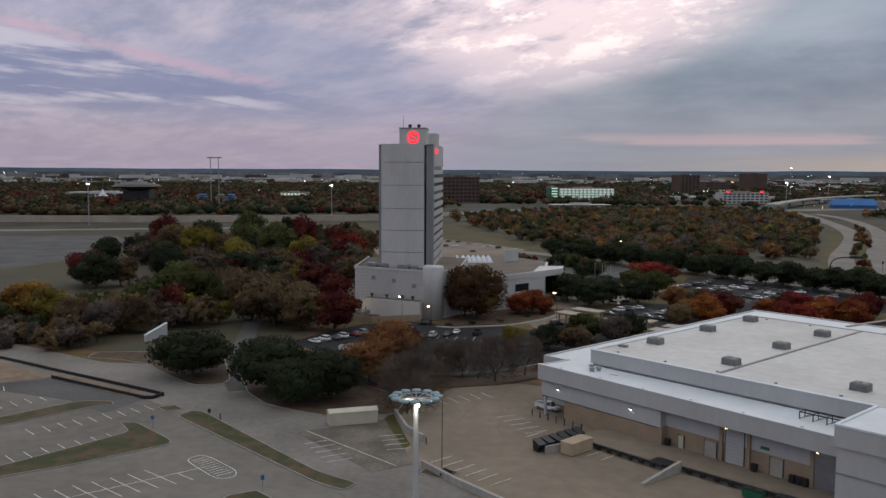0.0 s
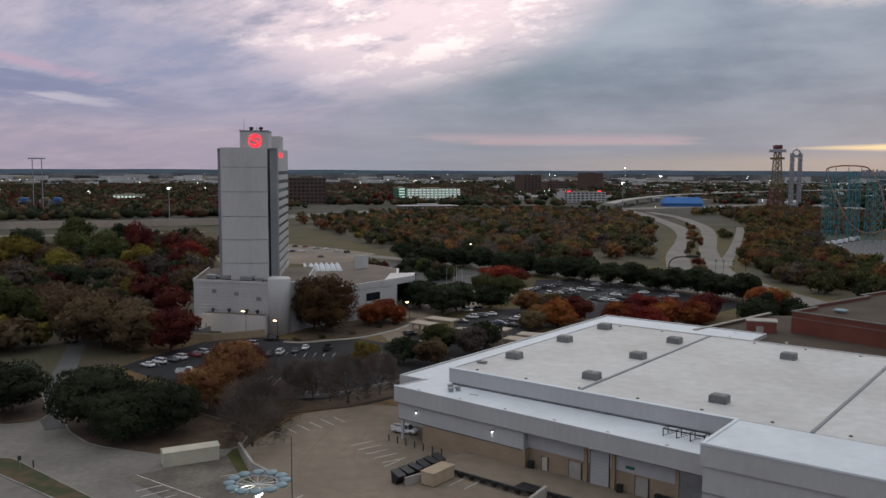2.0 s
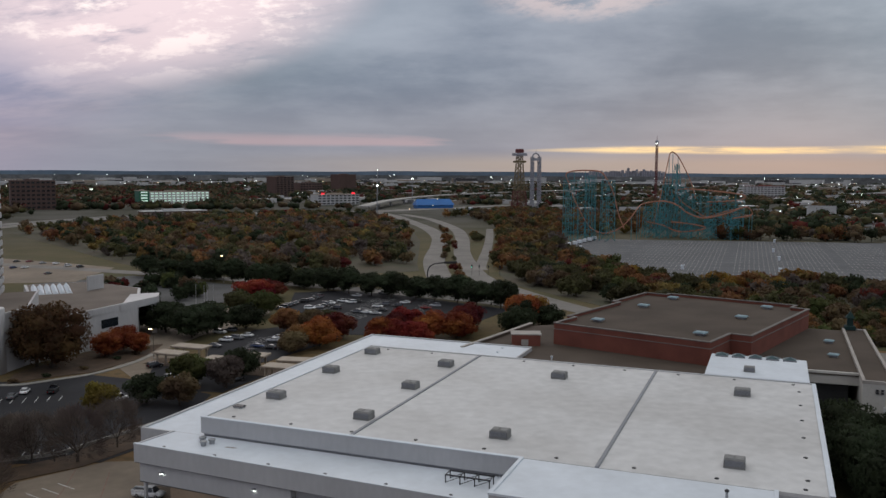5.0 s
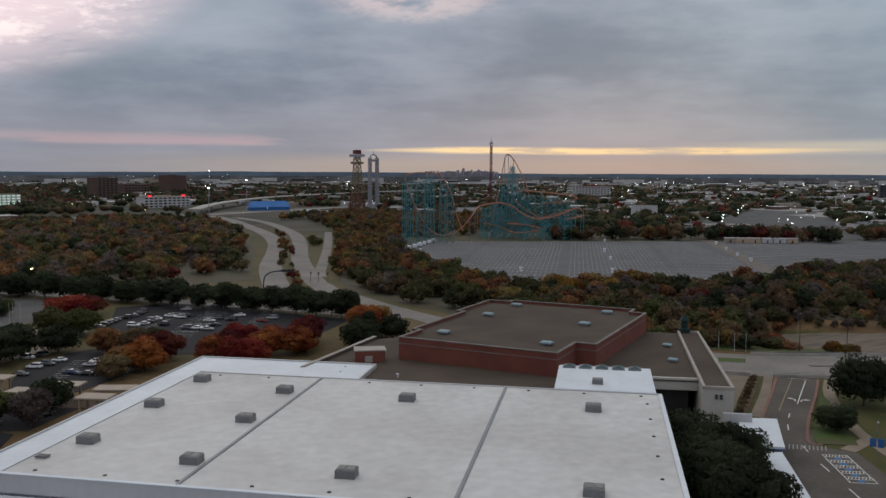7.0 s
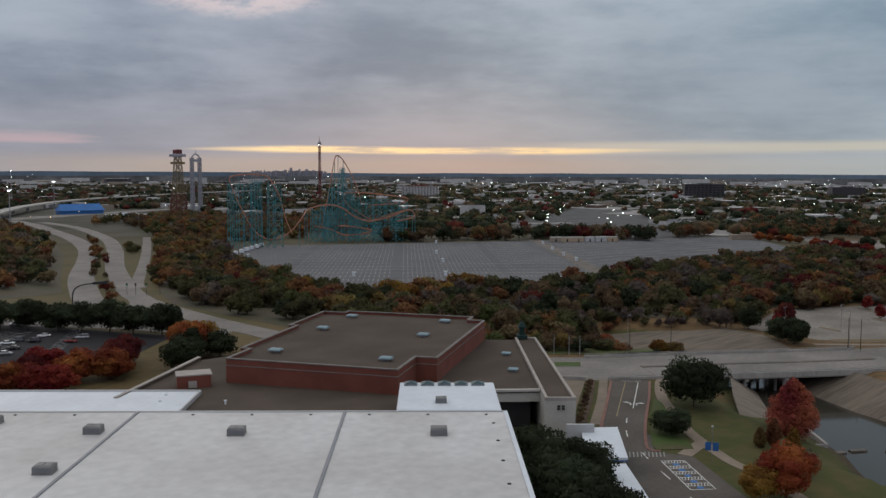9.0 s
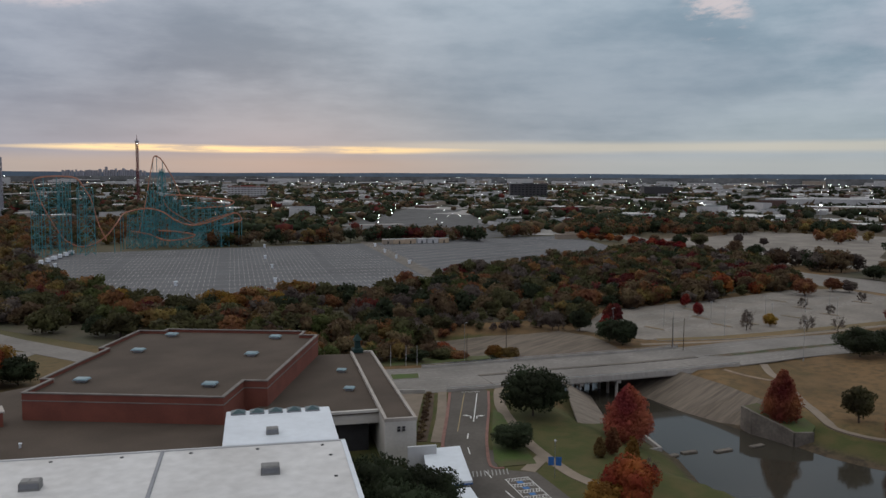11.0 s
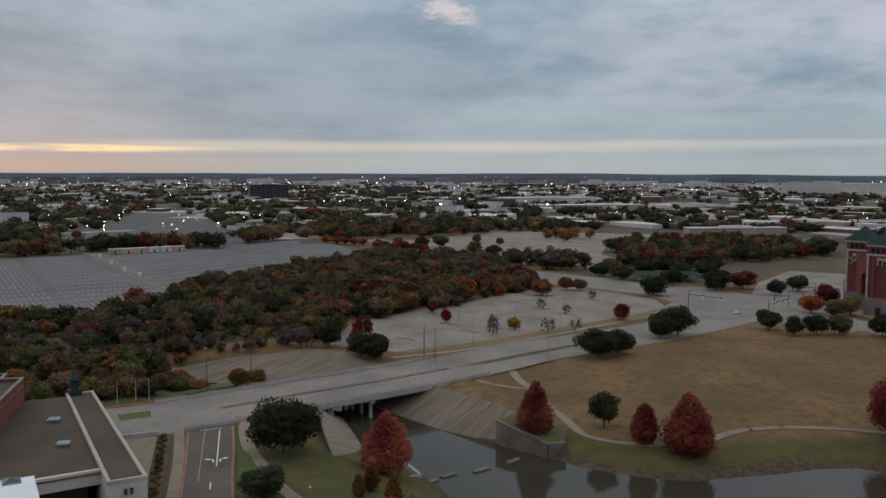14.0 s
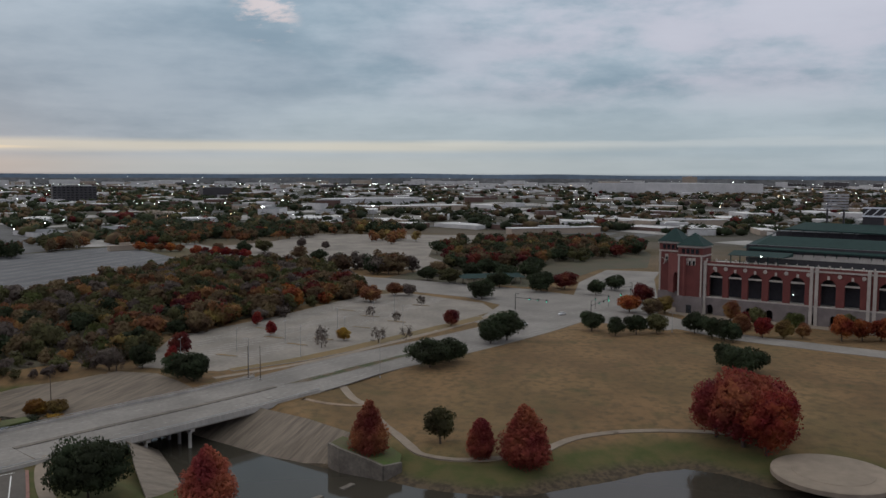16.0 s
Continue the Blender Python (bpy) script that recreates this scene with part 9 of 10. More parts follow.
f0 = None
for i in range(6):
    m = pose(18.0 + i * 1.66, 154.6 + i * 1.42, 0.02, 0, 0, 118 + (i * 37 % 5) * 5)
    f0 = copy_thing(f0, m) if f0 else tip_bin(m)
cb = thing("timber_crate", pose(25.0, 154.4, 0.02, 0, 0, 43), "large tan boxed container beside the dock", "crate")
part("body", MB().box(-3.0, -1.4, 0.15, 3.0, 1.4, 2.3, c=0.05), M_BOX, cb)
part("lid", MB().box(-3.1, -1.5, 2.3, 3.1, 1.5, 2.45, c=0.05), M_BOX, cb)
for k in (-2.4, 0, 2.4):
    part("skid", MB().box(k - 0.15, -1.25, 0, k + 0.15, 1.25, 0.15), M_DARKMETAL, cb)
sp_ = thing("splash_wall", pose(20.6, 153.9, 0, 0, 0, 31), "low concrete screen wall by the bins", "wall")
part("panel", MB().box(-1.8, -0.12, 0, 1.8, 0.12, 1.4), M_CONC_WALL, sp_)
part("coping", MB().box(-1.85, -0.16, 1.4, 1.85, 0.16, 1.5), M_CONC_WALL, sp_)
for u, v, mt, lb in ((47.2, -18.6, M_GREEN, "green steel dumpster at the dock"), (52.5, -18.0, M_DARKMETAL, "dark steel compactor at the dock")):
    d = thing("dumpster", HALL @ pose(u, v, 0.02), lb, "dumpster", "dumpsters")
    part("body", MB().add([(-1.5, -0.8, 0.15), (1.5, -0.8, 0.15), (1.5, 0.8, 0.15), (-1.5, 0.8, 0.15), (-1.7, -1.0, 1.5), (1.7, -1.0, 1.5), (1.7, 0.9, 1.7), (-1.7, 0.9, 1.7)], [(3, 2, 1, 0), (4, 5, 6, 7), (0, 1, 5, 4), (1, 2, 6, 5), (2, 3, 7, 6), (3, 0, 4, 7)]), mt, d)
    for k in (-0.85, 0.85):
        part("lid", MB().box(k - 0.8, -0.95, 1.62, k + 0.8, 0.88, 1.72, c=0.03), M_BLACK, d)
for u in (24.8, 42.4, 49.2, 50.4, 51.4):
    b = thing("waste_cart", HALL @ pose(u, front(u, 1.3)[1], 1.01), "dark waste cart on the platform", "waste cart", "platform carts")
    part("tub", MB().box(-0.45, -0.4, 0.12, 0.45, 0.4, 1.25, c=0.1), M_BLACK, b)
    part("lid", MB().box(-0.5, -0.45, 1.25, 0.5, 0.45, 1.35, c=0.04), M_BLACK, b)
ex = thing("roof_exhaust", HALL @ pose(88, -7, ZM - 0.12), "short dark exhaust stack on the roof", "exhaust stack")
part("pipe", MB().tube((0, 0, 0), (0, 0, 1.7), 0.18, n=10), M_METAL, ex)
part("cap", MB().lathe([(0.3, 1.7), (0.34, 1.85), (0.1, 2.05)], n=10), M_DARKMETAL, ex)
fen = thing("silt_fence", (0, 0, 0), "low black silt fence round bare soil", "fence")
sf = curve([(-150, 245), (-122, 230), (-99, 215), (-67.5, 194.5), (-64.5, 191.5), (-66.5, 189), (-72, 192), (-97, 208)])
part("fabric", band(sf, 0.12, 0.85, 1.0), M_BLACK, fen)
for p in sf[::3]:
    part("stake", MB().box(p[0] - 0.06, p[1] - 0.06, 0, p[0] + 0.06, p[1] + 0.06, 1.0), M_BARK, fen)
M_PERG = pm("tan_pergola_paint", (0.34, 0.285, 0.225), 0.7, big=0.4, fine=3, amt=0.15)
# pale pergolas along the hotel walk
for x, y, a, s in ((50, 290.5, -45, 1.35), (63, 271.5, -40, 1.35), (73, 259, -36, 1.2), (43, 284, -47, 1.1), (54.5, 269.5, -46, 1.1), (66.5, 253.5, -43, 1.0)):
    pg = thing("pergola", pose(x, y, 0, 0, 0, a), "tan flat-topped pergola on square posts", "pergola", "walk pergolas")
    for px in (-3 * s, 3 * s):
        for py in (-1.9, 1.9):
            part("post", MB().box(px - 0.22, py - 0.22, 0, px + 0.22, py + 0.22, 4.0), M_PERG, pg)
    part("roof_slab", MB().box(-4.2 * s, -2.6, 4.0, 4.2 * s, 2.6, 4.45, c=0.1), M_PERG, pg)
    part("beam", MB().box(-3.9 * s, -2.1, 3.7, 3.9 * s, -1.7, 4.0), M_PERG, pg)
    part("beam", MB().box(-3.9 * s, 1.7, 3.7, 3.9 * s, 2.1, 4.0), M_PERG, pg)
# service yard by the podium: chillers and a yellow skip
for x, y in ((-33, 297), (-30, 294)):
    c = thing("chiller", pose(x, y, 0, 0, 0, -25), "grey louvred chiller beside the hotel", "chiller", "hotel chillers")
    part("casing", MB().box(-2.6, -1.3, 0.3, 2.6, 1.3, 3.0, c=0.1), M_METAL, c)
    part("skid", MB().box(-2.7, -1.4, 0, 2.7, 1.4, 0.3), M_DARKMETAL, c)
    for k in (-1.5, 0, 1.5):
        part("fan", MB().lathe([(0.6, 3.0), (0.6, 3.2), (0.5, 3.22)], k, 0, 12), M_DARKMETAL, c)
single("yard_screen", band([(-34, 291), (-24, 287), (-8, 292)], 0.25, 2.2, 2.3), M_TAN, "tan service yard wall", "wall", kind="structure")
sk = thing("skip", (-24, 293.5, 0, 0, 0, -25), "yellow waste skip in the service yard", "skip")
part("tub", MB().box(-1.8, -1.0, 0.1, 1.8, 1.0, 1.6, c=0.1), M_PAINT_Y, sk)
part("rim", MB().box(-1.9, -1.1, 1.5, 1.9, 1.1, 1.62), M_DARKMETAL, sk)
wt_ = thing("white_screen_wall", (-87.5, 257, 0, 0, 0, 60), "sloping white sheeted screen wall among trees", "screen wall")
for nm, a, b, w_, m_ in (("body", 0, 0, 0.4, M_WHITEWALL), ("cap", 1.9, 4.4, 0.5, M_ROOF_CLEAN)):
    c = (1.9, 4.4) if nm == "body" else (2.1, 4.6)
    part(nm, MB().add([(-4.2, -w_, a), (4.2, -w_, b), (4.2, w_, b), (-4.2, w_, a), (-4.2, -w_, c[0]), (4.2, -w_, c[1]), (4.2, w_, c[1]), (-4.2, w_, c[0])], [(3, 2, 1, 0), (4, 5, 6, 7), (0, 1, 5, 4), (1, 2, 6, 5), (2, 3, 7, 6), (3, 0, 4, 7)]), m_, wt_)
gen_ = thing("generator", (-28.5, 297.5, 0, 0, 0, -25), "grey louvred generator in the service yard", "generator")
part("casing", MB().box(-2.6, -1.2, 0.3, 2.6, 1.2, 2.9, c=0.1), M_UNIT, gen_)
part("skid", MB().box(-2.7, -1.25, 0, 2.7, 1.25, 0.3), M_DARKMETAL, gen_)
for k in range(7):
    part("louvre", MB().box(-2.2 + k * 0.6, -1.26, 0.8, -1.8 + k * 0.6, -1.19, 2.5), M_DARKMETAL, gen_)
part("stack", MB().tube((1.6, 0, 2.9), (1.6, 0, 4.0), 0.16, n=8), M_DARKMETAL, gen_)
for x, y in ((-25.5, 304.2), (-20.0, 301.6), (-14.2, 298.9), (-10.6, 297.2)):
    f_ = thing("roof_fan", pose(x, y, 6.25), "dark exhaust fan on the service block", "fan", "service roof fans")
    part("curb", MB().box(-0.5, -0.5, 0, 0.5, 0.5, 0.35), M_UNIT, f_)
    part("cowl", MB().lathe([(0.35, 0.35), (0.4, 1.0), (0.75, 1.1), (0.6, 1.5), (0.05, 1.6)], n=12), M_DARKMETAL, f_)
for x, y, a in ((-78, 300, 20), (-70, 303, 20)):
    v = thing("van", pose(x, y, 0.02, 0, 0, a), "grey parked box van in the grounds", "van", "grounds vans")
    part("body", MB().box(-2.8, -1.0, 0.4, 1.6, 1.0, 2.6, c=0.12), PAINT["silver"], v)
    part("cab", MB().box(1.6, -0.95, 0.4, 2.9, 0.95, 1.9, c=0.25), PAINT["grey"], v)
    for wx_ in (-1.9, 1.9):
        for s in (-1, 1):
            part("wheel", MB().tube((wx_, s * 0.8, 0.36), (wx_, s * 1.02, 0.36), 0.36, n=12), M_TYRE, v)
ribbon("service_drive", curve([(-47.6, 197), (-51.6, 208), (-55.2, 221), (-57.5, 234), (-60, 254), (-63, 276), (-66, 299), (-66, 325)]), 2.7, 0.12, M_ASPHALT_OLD, "dark service drive into the grounds")
# shrubs along the low walls
def shrub(x, y, r_, h, mat, label="low clipped dark shrub", group="shrubs"):
    if ("s", mat.name) in TREES:
        c = copy_thing(TREES["s", mat.name], pose(x, y, gz(x, y)))
        c.matrix_basis = pose(x, y, gz(x, y), 0, 0, x * 37 % 360) @ Matrix.Diagonal((r_, r_, h, 1))
        return c
    mb = Growth()
    mb.crown(np.random.default_rng(5), "round", (0, 0, 0), 1.0, 1.0, 260, 6)
    ob = single("shrub", mb.mesh("shrub", mat), mat, label, "shrub", group, m=pose(x, y, gz(x, y)) @ Matrix.Diagonal((r_, r_, h, 1)))
    TREES["s", mat.name] = ob
    return ob


for i in range(30):
    shrub(297.5 - i * 0.88, 124.0 - i * 0.98, 0.6, 0.85, F_OAK, "low dark shrub above the creek bank", "bank shrubs")
for i in range(20):
    shrub(229.6 - i * 1.93, 177.8 - i * 1.02 + (i % 2) * 0.7, 0.85, 1.0, F_BROWN, "brown planting beside the walk", "walk shrubs")
for i in range(14):
    shrub(264.2 - i * 0.66, 97.6 - i * 1.05, 0.5, 0.7, F_OAK, "low dark shrub above the retaining wall", "wall shrubs")
for i, (x, y) in enumerate(((2, 282), (10, 285), (20, 290), (30, 300), (36, 305), (0.5, 141.5), (40, 312), (-58, 246), (-50, 240))):
    shrub(x, y, 1.4, 1.3, F_OAK if i % 2 else F_BROWN, "rounded garden shrub", "garden shrubs")

# ---- the stadium ----
ST = pose(468, -49, 0, 0, 0, -125.7)
stad = thing("stadium", ST, "red brick ballpark with arched openings and green roofs", "stadium")
HS = 25.4
arches = [12.0, 21.1, 30.3, 39.7, 49.3, 62.4, 72.3, 86, 95, 104, 113]
L_ = 125.0


def arch_wall(mb, s0, s1, z0, z1, centres, w, spring, y0, y1, slot=0):
    """A wall with round-headed openings cut through it."""
    edge = s0
    for c in centres:
        mb.box(edge, y0, z0, c - w / 2, y1, z1, slot)
        n = 10
        pts = [(c - w / 2 * math.cos(math.pi * k / n), spring + w / 2 * math.sin(math.pi * k / n)) for k in range(n + 1)]
        for (xa, za), (xb, zb) in zip(pts, pts[1:]):
            mb.add([(xa, y0, za), (xb, y0, zb), (xb, y0, z1), (xa, y0, z1), (xa, y1, za), (xb, y1, zb), (xb, y1, z1), (xa, y1, z1)], [(0, 1, 2, 3), (7, 6, 5, 4), (0, 4, 5, 1), (3, 2, 6, 7)], slot)
        edge = c + w / 2
    mb.box(edge, y0, z0, s1, y1, z1, slot)
    return mb


part("arcade_wall", arch_wall(MB(), 5.5, L_, 9.0, HS - 1.2, arches, 6.4, 18.0, 0, 1.6), M_BRICK_D, stad, "brick wall with tall arches")
part("base_wall", arch_wall(MB(), 5.5, L_, 0, 8.4, [9.5 + 9.3 * k for k in range(12)], 3.2, 3.6, -0.5, 1.4), M_STONE_G, stad, "grey granite base with arched doors")
part("base_band", MB().box(5.5, -0.7, 8.4, L_, 1.5, 9.0), M_STONE, stad, "pale stone band")
part("arch_beam", MB().box(5.5, 0.3, 18.3, L_, 0.9, 19.1), M_STONE, stad, "pale beam across the arches")
part("cornice", MB().box(5.5, -0.4, HS - 1.2, L_, 1.8, HS - 0.4), M_STONE, stad)
part("parapet", MB().box(5.5, 0, HS - 0.4, L_, 0.6, HS + 0.6), M_BRICK_D, stad)
# the concourse's shade behind the arches is put in as a near-black sheet
part("inner_wall", MB().box(5.5, 7, 0, L_, 7.5, 22), M_DARKMETAL, stad, "dark sheet standing for the shade behind the arches")
part("concourse_floor", MB().box(5.5, 1.6, 8.2, L_, 7, 8.8), M_CONC_WALL, stad)
for s in (6.8, 55.4, 57.6, 79.0, 81.4, 100, 102):
    part("pilaster", MB().box(s - 0.7, -0.9, 0, s + 0.7, 0, HS + 0.8), M_STONE, stad, "pale stone pilaster")
for s in arches + [6.8]:
    part("medallion", MB().lathe([(0.9, -0.2), (0.9, 0.2)], n=14).turned(pose(s + 4.6, -0.2, HS - 2.6, 90, 0, 0)), M_STONE, stad, "round stone medallion")
    part("keystone", MB().box(s - 0.5, -0.3, 21.2, s + 0.5, 0, 22.8), M_STONE, stad)
for k in range(26):
    part("finial_post", MB().box(7 + k * 4.6, 0, HS + 0.6, 7.6 + k * 4.6, 0.6, HS + 2.0, c=0.1), M_STONE, stad)
for x0, y0, w_, hb, hr in ((-6.5, -1.5, 12.2, 33.2, 39.3), (-22, 13, 12.0, 33.6, 40.6)):
    t = part("corner_tower", MB().box(x0, y0, 8.4, x0 + w_, y0 + w_, hb - 1.0), M_BRICK_D, stad, "square brick corner tower")
    part("tower_base", MB().box(x0 - 0.4, y0 - 0.4, 0, x0 + w_ + 0.4, y0 + w_ + 0.4, 8.4), M_STONE_G, t)
    part("tower_door", MB().box(x0 + w_ / 2 - 1.3, y0 - 0.5, 0, x0 + w_ / 2 + 1.3, y0 - 0.38, 4.2), M_GLASS, t)
    part("tower_cornice", MB().box(x0 - 0.5, y0 - 0.5, hb - 1.0, x0 + w_ + 0.5, y0 + w_ + 0.5, hb), M_STONE, t)
    part("tower_band", MB().box(x0 - 0.2, y0 - 0.2, hb - 5.2, x0 + w_ + 0.2, y0 + w_ + 0.2, hb - 4.4), M_STONE, t)
    for k in range(4):
        part("tower_window", MB().box(x0 + 1.8 + k * 2.3, y0 - 0.06, hb - 3.9, x0 + 3.4 + k * 2.3, y0 + 0.05, hb - 1.6), M_GLASS, t)
        part("tower_window", MB().box(x0 - 0.06, y0 + 1.8 + k * 2.3, hb - 3.9, x0 + 0.05, y0 + 3.4 + k * 2.3, hb - 1.6), M_GLASS, t)
    for k in range(3):
        part("arched_window", arch_wall(MB(), x0 + 3.2 + k * 2.0, x0 + 4.8 + k * 2.0, 23.6, 27.2, [x0 + 4.0 + k * 2.0], 1.1, 25.4, y0 - 0.25, y0 - 0.02), M_STONE, t, "pale stone window arch")
        part("window_glass", MB().box(x0 + 3.5 + k * 2.0, y0 - 0.08, 23.6, x0 + 4.5 + k * 2.0, y0 - 0.02, 26), M_GLASS, t)
    for cx_ in (x0 + 0.5, x0 + w_ - 0.5):
        part("corner_strip", MB().box(cx_ - 0.4, y0 - 0.25, 8.4, cx_ + 0.4, y0, hb - 5.2), M_STONE, t)
    c_ = (x0 + w_ / 2, y0 + w_ / 2)
    part("tower_roof", MB().add([(x0 - 1, y0 - 1, hb), (x0 + w_ + 1, y0 - 1, hb), (x0 + w_ + 1, y0 + w_ + 1, hb), (x0 - 1, y0 + w_ + 1, hb), (c_[0], c_[1], hr)], [(0, 1, 4), (1, 2, 4), (2, 3, 4), (3, 0, 4), (3, 2, 1, 0)]), M_GREENROOF, t, "green pyramid roof")
gate = part("gate_wall", arch_wall(MB(), -9, 10, 8.4, 28, [0.5], 6, 16, 0, 1.0).turned(pose(-8.5, 4.5, 0, 0, 0, 135)), M_BRICK_D, stad, "brick wall between the towers")
# pale curved emblem bars on the wall
for k, (zc, r_) in enumerate(((23.5, 1.6), (23.3, 1.2))):
    part("emblem", MB().path([(-20.5 + k * 3.4 + r_ * math.cos(a), 12.8, zc + r_ * math.sin(a)) for a in [math.radians(t) for t in range(-60, 211, 30)]], 0.22, 6), M_STONE, stad, "pale curved wall emblem")
# terrace roof and upper decks under long green roofs
part("terrace", MB().box(5.5, 1.8, HS - 2, L_, 26, HS - 1.2), M_CONC_WALL, stad)
for k in range(14):
    part("rail_post", MB().box(8 + k * 8, 2.2, HS - 1.2, 8.2 + k * 8, 2.4, HS + 1.2), M_GREENROOF, stad)
part("rail", MB().box(5.5, 2.2, HS + 1.1, L_, 2.4, HS + 1.3), M_GREENROOF, stad)
part("club_roof", MB().prism([(14, 10), (40, 10), (42, 20), (14, 20)], 28.6, [28.8, 28.8, 30.4, 30.4]), M_GREENROOF, stad, "low green metal roof")
for k in range(6):
    part("roof_post", MB().box(15 + k * 4.4, 11, HS - 1.2, 15.4 + k * 4.4, 11.4, 28.7), M_GREENROOF, stad)
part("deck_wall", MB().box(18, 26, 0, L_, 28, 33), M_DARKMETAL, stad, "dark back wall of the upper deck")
part("deck_band", MB().box(18, 25.6, HS + 1.5, L_, 26, HS + 4), M_CONC_WALL, stad)
part("upper_roof", MB().add([(20, 24, 31.5), (L_ + 40, 24, 30.5), (L_ + 40, 40, 36.5), (26, 40, 37), (20, 24, 30.9), (L_ + 40, 24, 29.9), (L_ + 40, 40, 35.9), (26, 40, 36.4)], [(0, 1, 2, 3), (7, 6, 5, 4), (0, 4, 5, 1), (1, 5, 6, 2), (2, 6, 7, 3), (3, 7, 4, 0)]), M_GREENROOF, stad, "long sloping green metal roof")
for k in range(22):
    part("roof_column", MB().tube((20 + k * 5, 27, 24), (20 + k * 5, 25, 31.5), 0.25, n=6), M_GREENROOF, stad)
    part("seat_bank", MB().box(19 + k * 5, 28, 28.5, 23.6 + k * 5, 36, 29.6), M_GREENROOF, stad)
part("upper_roof", MB().add([(29, 52, 40), (L_ + 60, 52, 38), (L_ + 60, 66, 42), (36, 66, 43), (29, 52, 39.4), (L_ + 60, 52, 37.4), (L_ + 60, 66, 41.4), (36, 66, 42.4)], [(0, 1, 2, 3), (7, 6, 5, 4), (0, 4, 5, 1), (1, 5, 6, 2), (2, 6, 7, 3), (3, 7, 4, 0)]), M_GREENROOF, stad, "second green metal roof")
part("roof_hip", MB().add([(20, 24, 31.5), (26, 40, 37), (28, 52, 39.4), (15, 46, 33), (14, 32, 30.5)], [(0, 1, 2, 3, 4), (4, 3, 2, 1, 0)]), M_GREENROOF, stad)
for k in range(20):
    part("roof_column", MB().tube((26 + k * 6, 54, 34), (26 + k * 6, 54, 40), 0.3, n=6), M_DARKMETAL, stad)
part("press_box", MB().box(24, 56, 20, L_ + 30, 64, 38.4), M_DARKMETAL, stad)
lt = part("light_bank", MB().box(45, 70, 30, 45.8, 71, 58), M_DARKMETAL, stad, "dark floodlight tower")
part("light_pole", MB().box(53, 70, 30, 53.8, 71, 58), M_DARKMETAL, lt)
for k in range(6):
    part("lamp_bar", MB().box(43.5, 69.8, 50 + k * 1.4, 55.5, 70.6, 50.9 + k * 1.4), M_METAL, lt)
part("scoreboard", MB().box(62, 72, 38, 114, 74, 51), M_DARKMETAL, stad, "large dark scoreboard frame")
for k in range(12):
    part("scoreboard_strut", MB().tube((62 + k * 4.4, 71.6, 47), (66 + k * 4.4, 71.6, 51), 0.3, n=5), M_ROOF_CLEAN, stad)
part("scoreboard_rail", MB().box(62, 71.4, 46.4, 114, 71.9, 47.2), M_ROOF_CLEAN, stad)
part("scoreboard_rail", MB().box(62, 71.4, 50.6, 114, 71.9, 51.4), M_ROOF_CLEAN, stad)
part("red_banner", MB().box(72, 71.5, 39, 77, 71.9, 46), M_PAINT_R, stad)
part("deck_lamp", MB().box(30, 8.6, 29, 30.4, 9.0, 29.3), G_COOL, stad)
for s, z in ((46, 12.5), (44, 10.5)):
    part("concourse_lamp", MB().box(s, 5.6, z, s + 0.34, 6.0, z + 0.25), G_COOL, stad)

# ---- theme park rides ----
coaster = thing("roller_coaster", (0, 0, 0), "large steel roller coaster with orange track and teal supports", "roller coaster")
runs = ([(443, 605, 54), (440, 607, 57), (434, 611, 58), (426, 617, 58), (420, 621, 57), (417, 623, 55), (418, 623, 51), (422, 620, 37), (430, 614, 17), (436, 610, 9), (442, 605, 6), (450, 599, 8), (457, 593, 15), (466, 592, 25), (478, 604, 27), (490, 614, 29)],
        [(490, 614, 29), (498, 611, 31), (506, 604, 32), (514, 597, 29), (521, 590, 22), (530, 582, 18), (539, 574, 20), (547, 565, 24), (554, 557, 28), (558, 554, 24), (557, 555, 21), (547, 565, 18)],
        [(510, 627, 1), (515, 623, 22), (519, 620, 47), (521, 617, 66), (523, 616, 74), (526, 613, 73), (530, 610, 66), (536, 604, 49), (539, 601, 34)],
        [(546, 594, 31), (564, 576, 33), (568, 572, 37), (555, 585, 40), (539, 601, 42), (530, 610, 42), (528, 612, 39), (531, 609, 31), (539, 601, 23), (546, 594, 18), (555, 585, 22), (565, 575, 26)],
        [(443, 605, 54), (448, 600, 41), (452, 597, 22), (456, 594, 10)],
        [(495, 613, 14), (506, 604, 11), (515, 596, 6), (526, 586, 7), (532, 580, 10), (521, 590, 13), (511, 600, 14)])
for rn in runs:
    c = curve(rn, 5)
    tk = part("track", MB().path(c, 0.42, 6), M_ORANGE, coaster, "orange tubular track")
    for o in (-0.8, 0.8):
        part("rail", MB().path([(p[0] + o * 0.6, p[1] + o * 0.6, p[2] + 0.55) for p in c], 0.18, 4), M_ORANGE, tk)


def lattice(x, y, w, d, h, n, taper=1.0, mat=M_TEAL, r=0.27):
    """A braced steel tower of four legs."""
    mb = MB()
    co = [(-w / 2, -d / 2), (w / 2, -d / 2), (w / 2, d / 2), (-w / 2, d / 2)]
    lev = [h * k / n for k in range(n + 1)]

    def at(i, z):
        k = 1 + (taper - 1) * z / h
        return (x + co[i][0] * k, y + co[i][1] * k, z)

    for i in range(4):
        mb.tube(at(i, 0), at(i, h), r, n=5)
        j = (i + 1) % 4
        for a, b in zip(lev, lev[1:]):
            mb.tube(at(i, b), at(j, b), r * 0.6, n=4)
            mb.tube(at(i, a), at(j, b), r * 0.5, n=4)
            mb.tube(at(j, a), at(i, b), r * 0.5, n=4)
    return mb


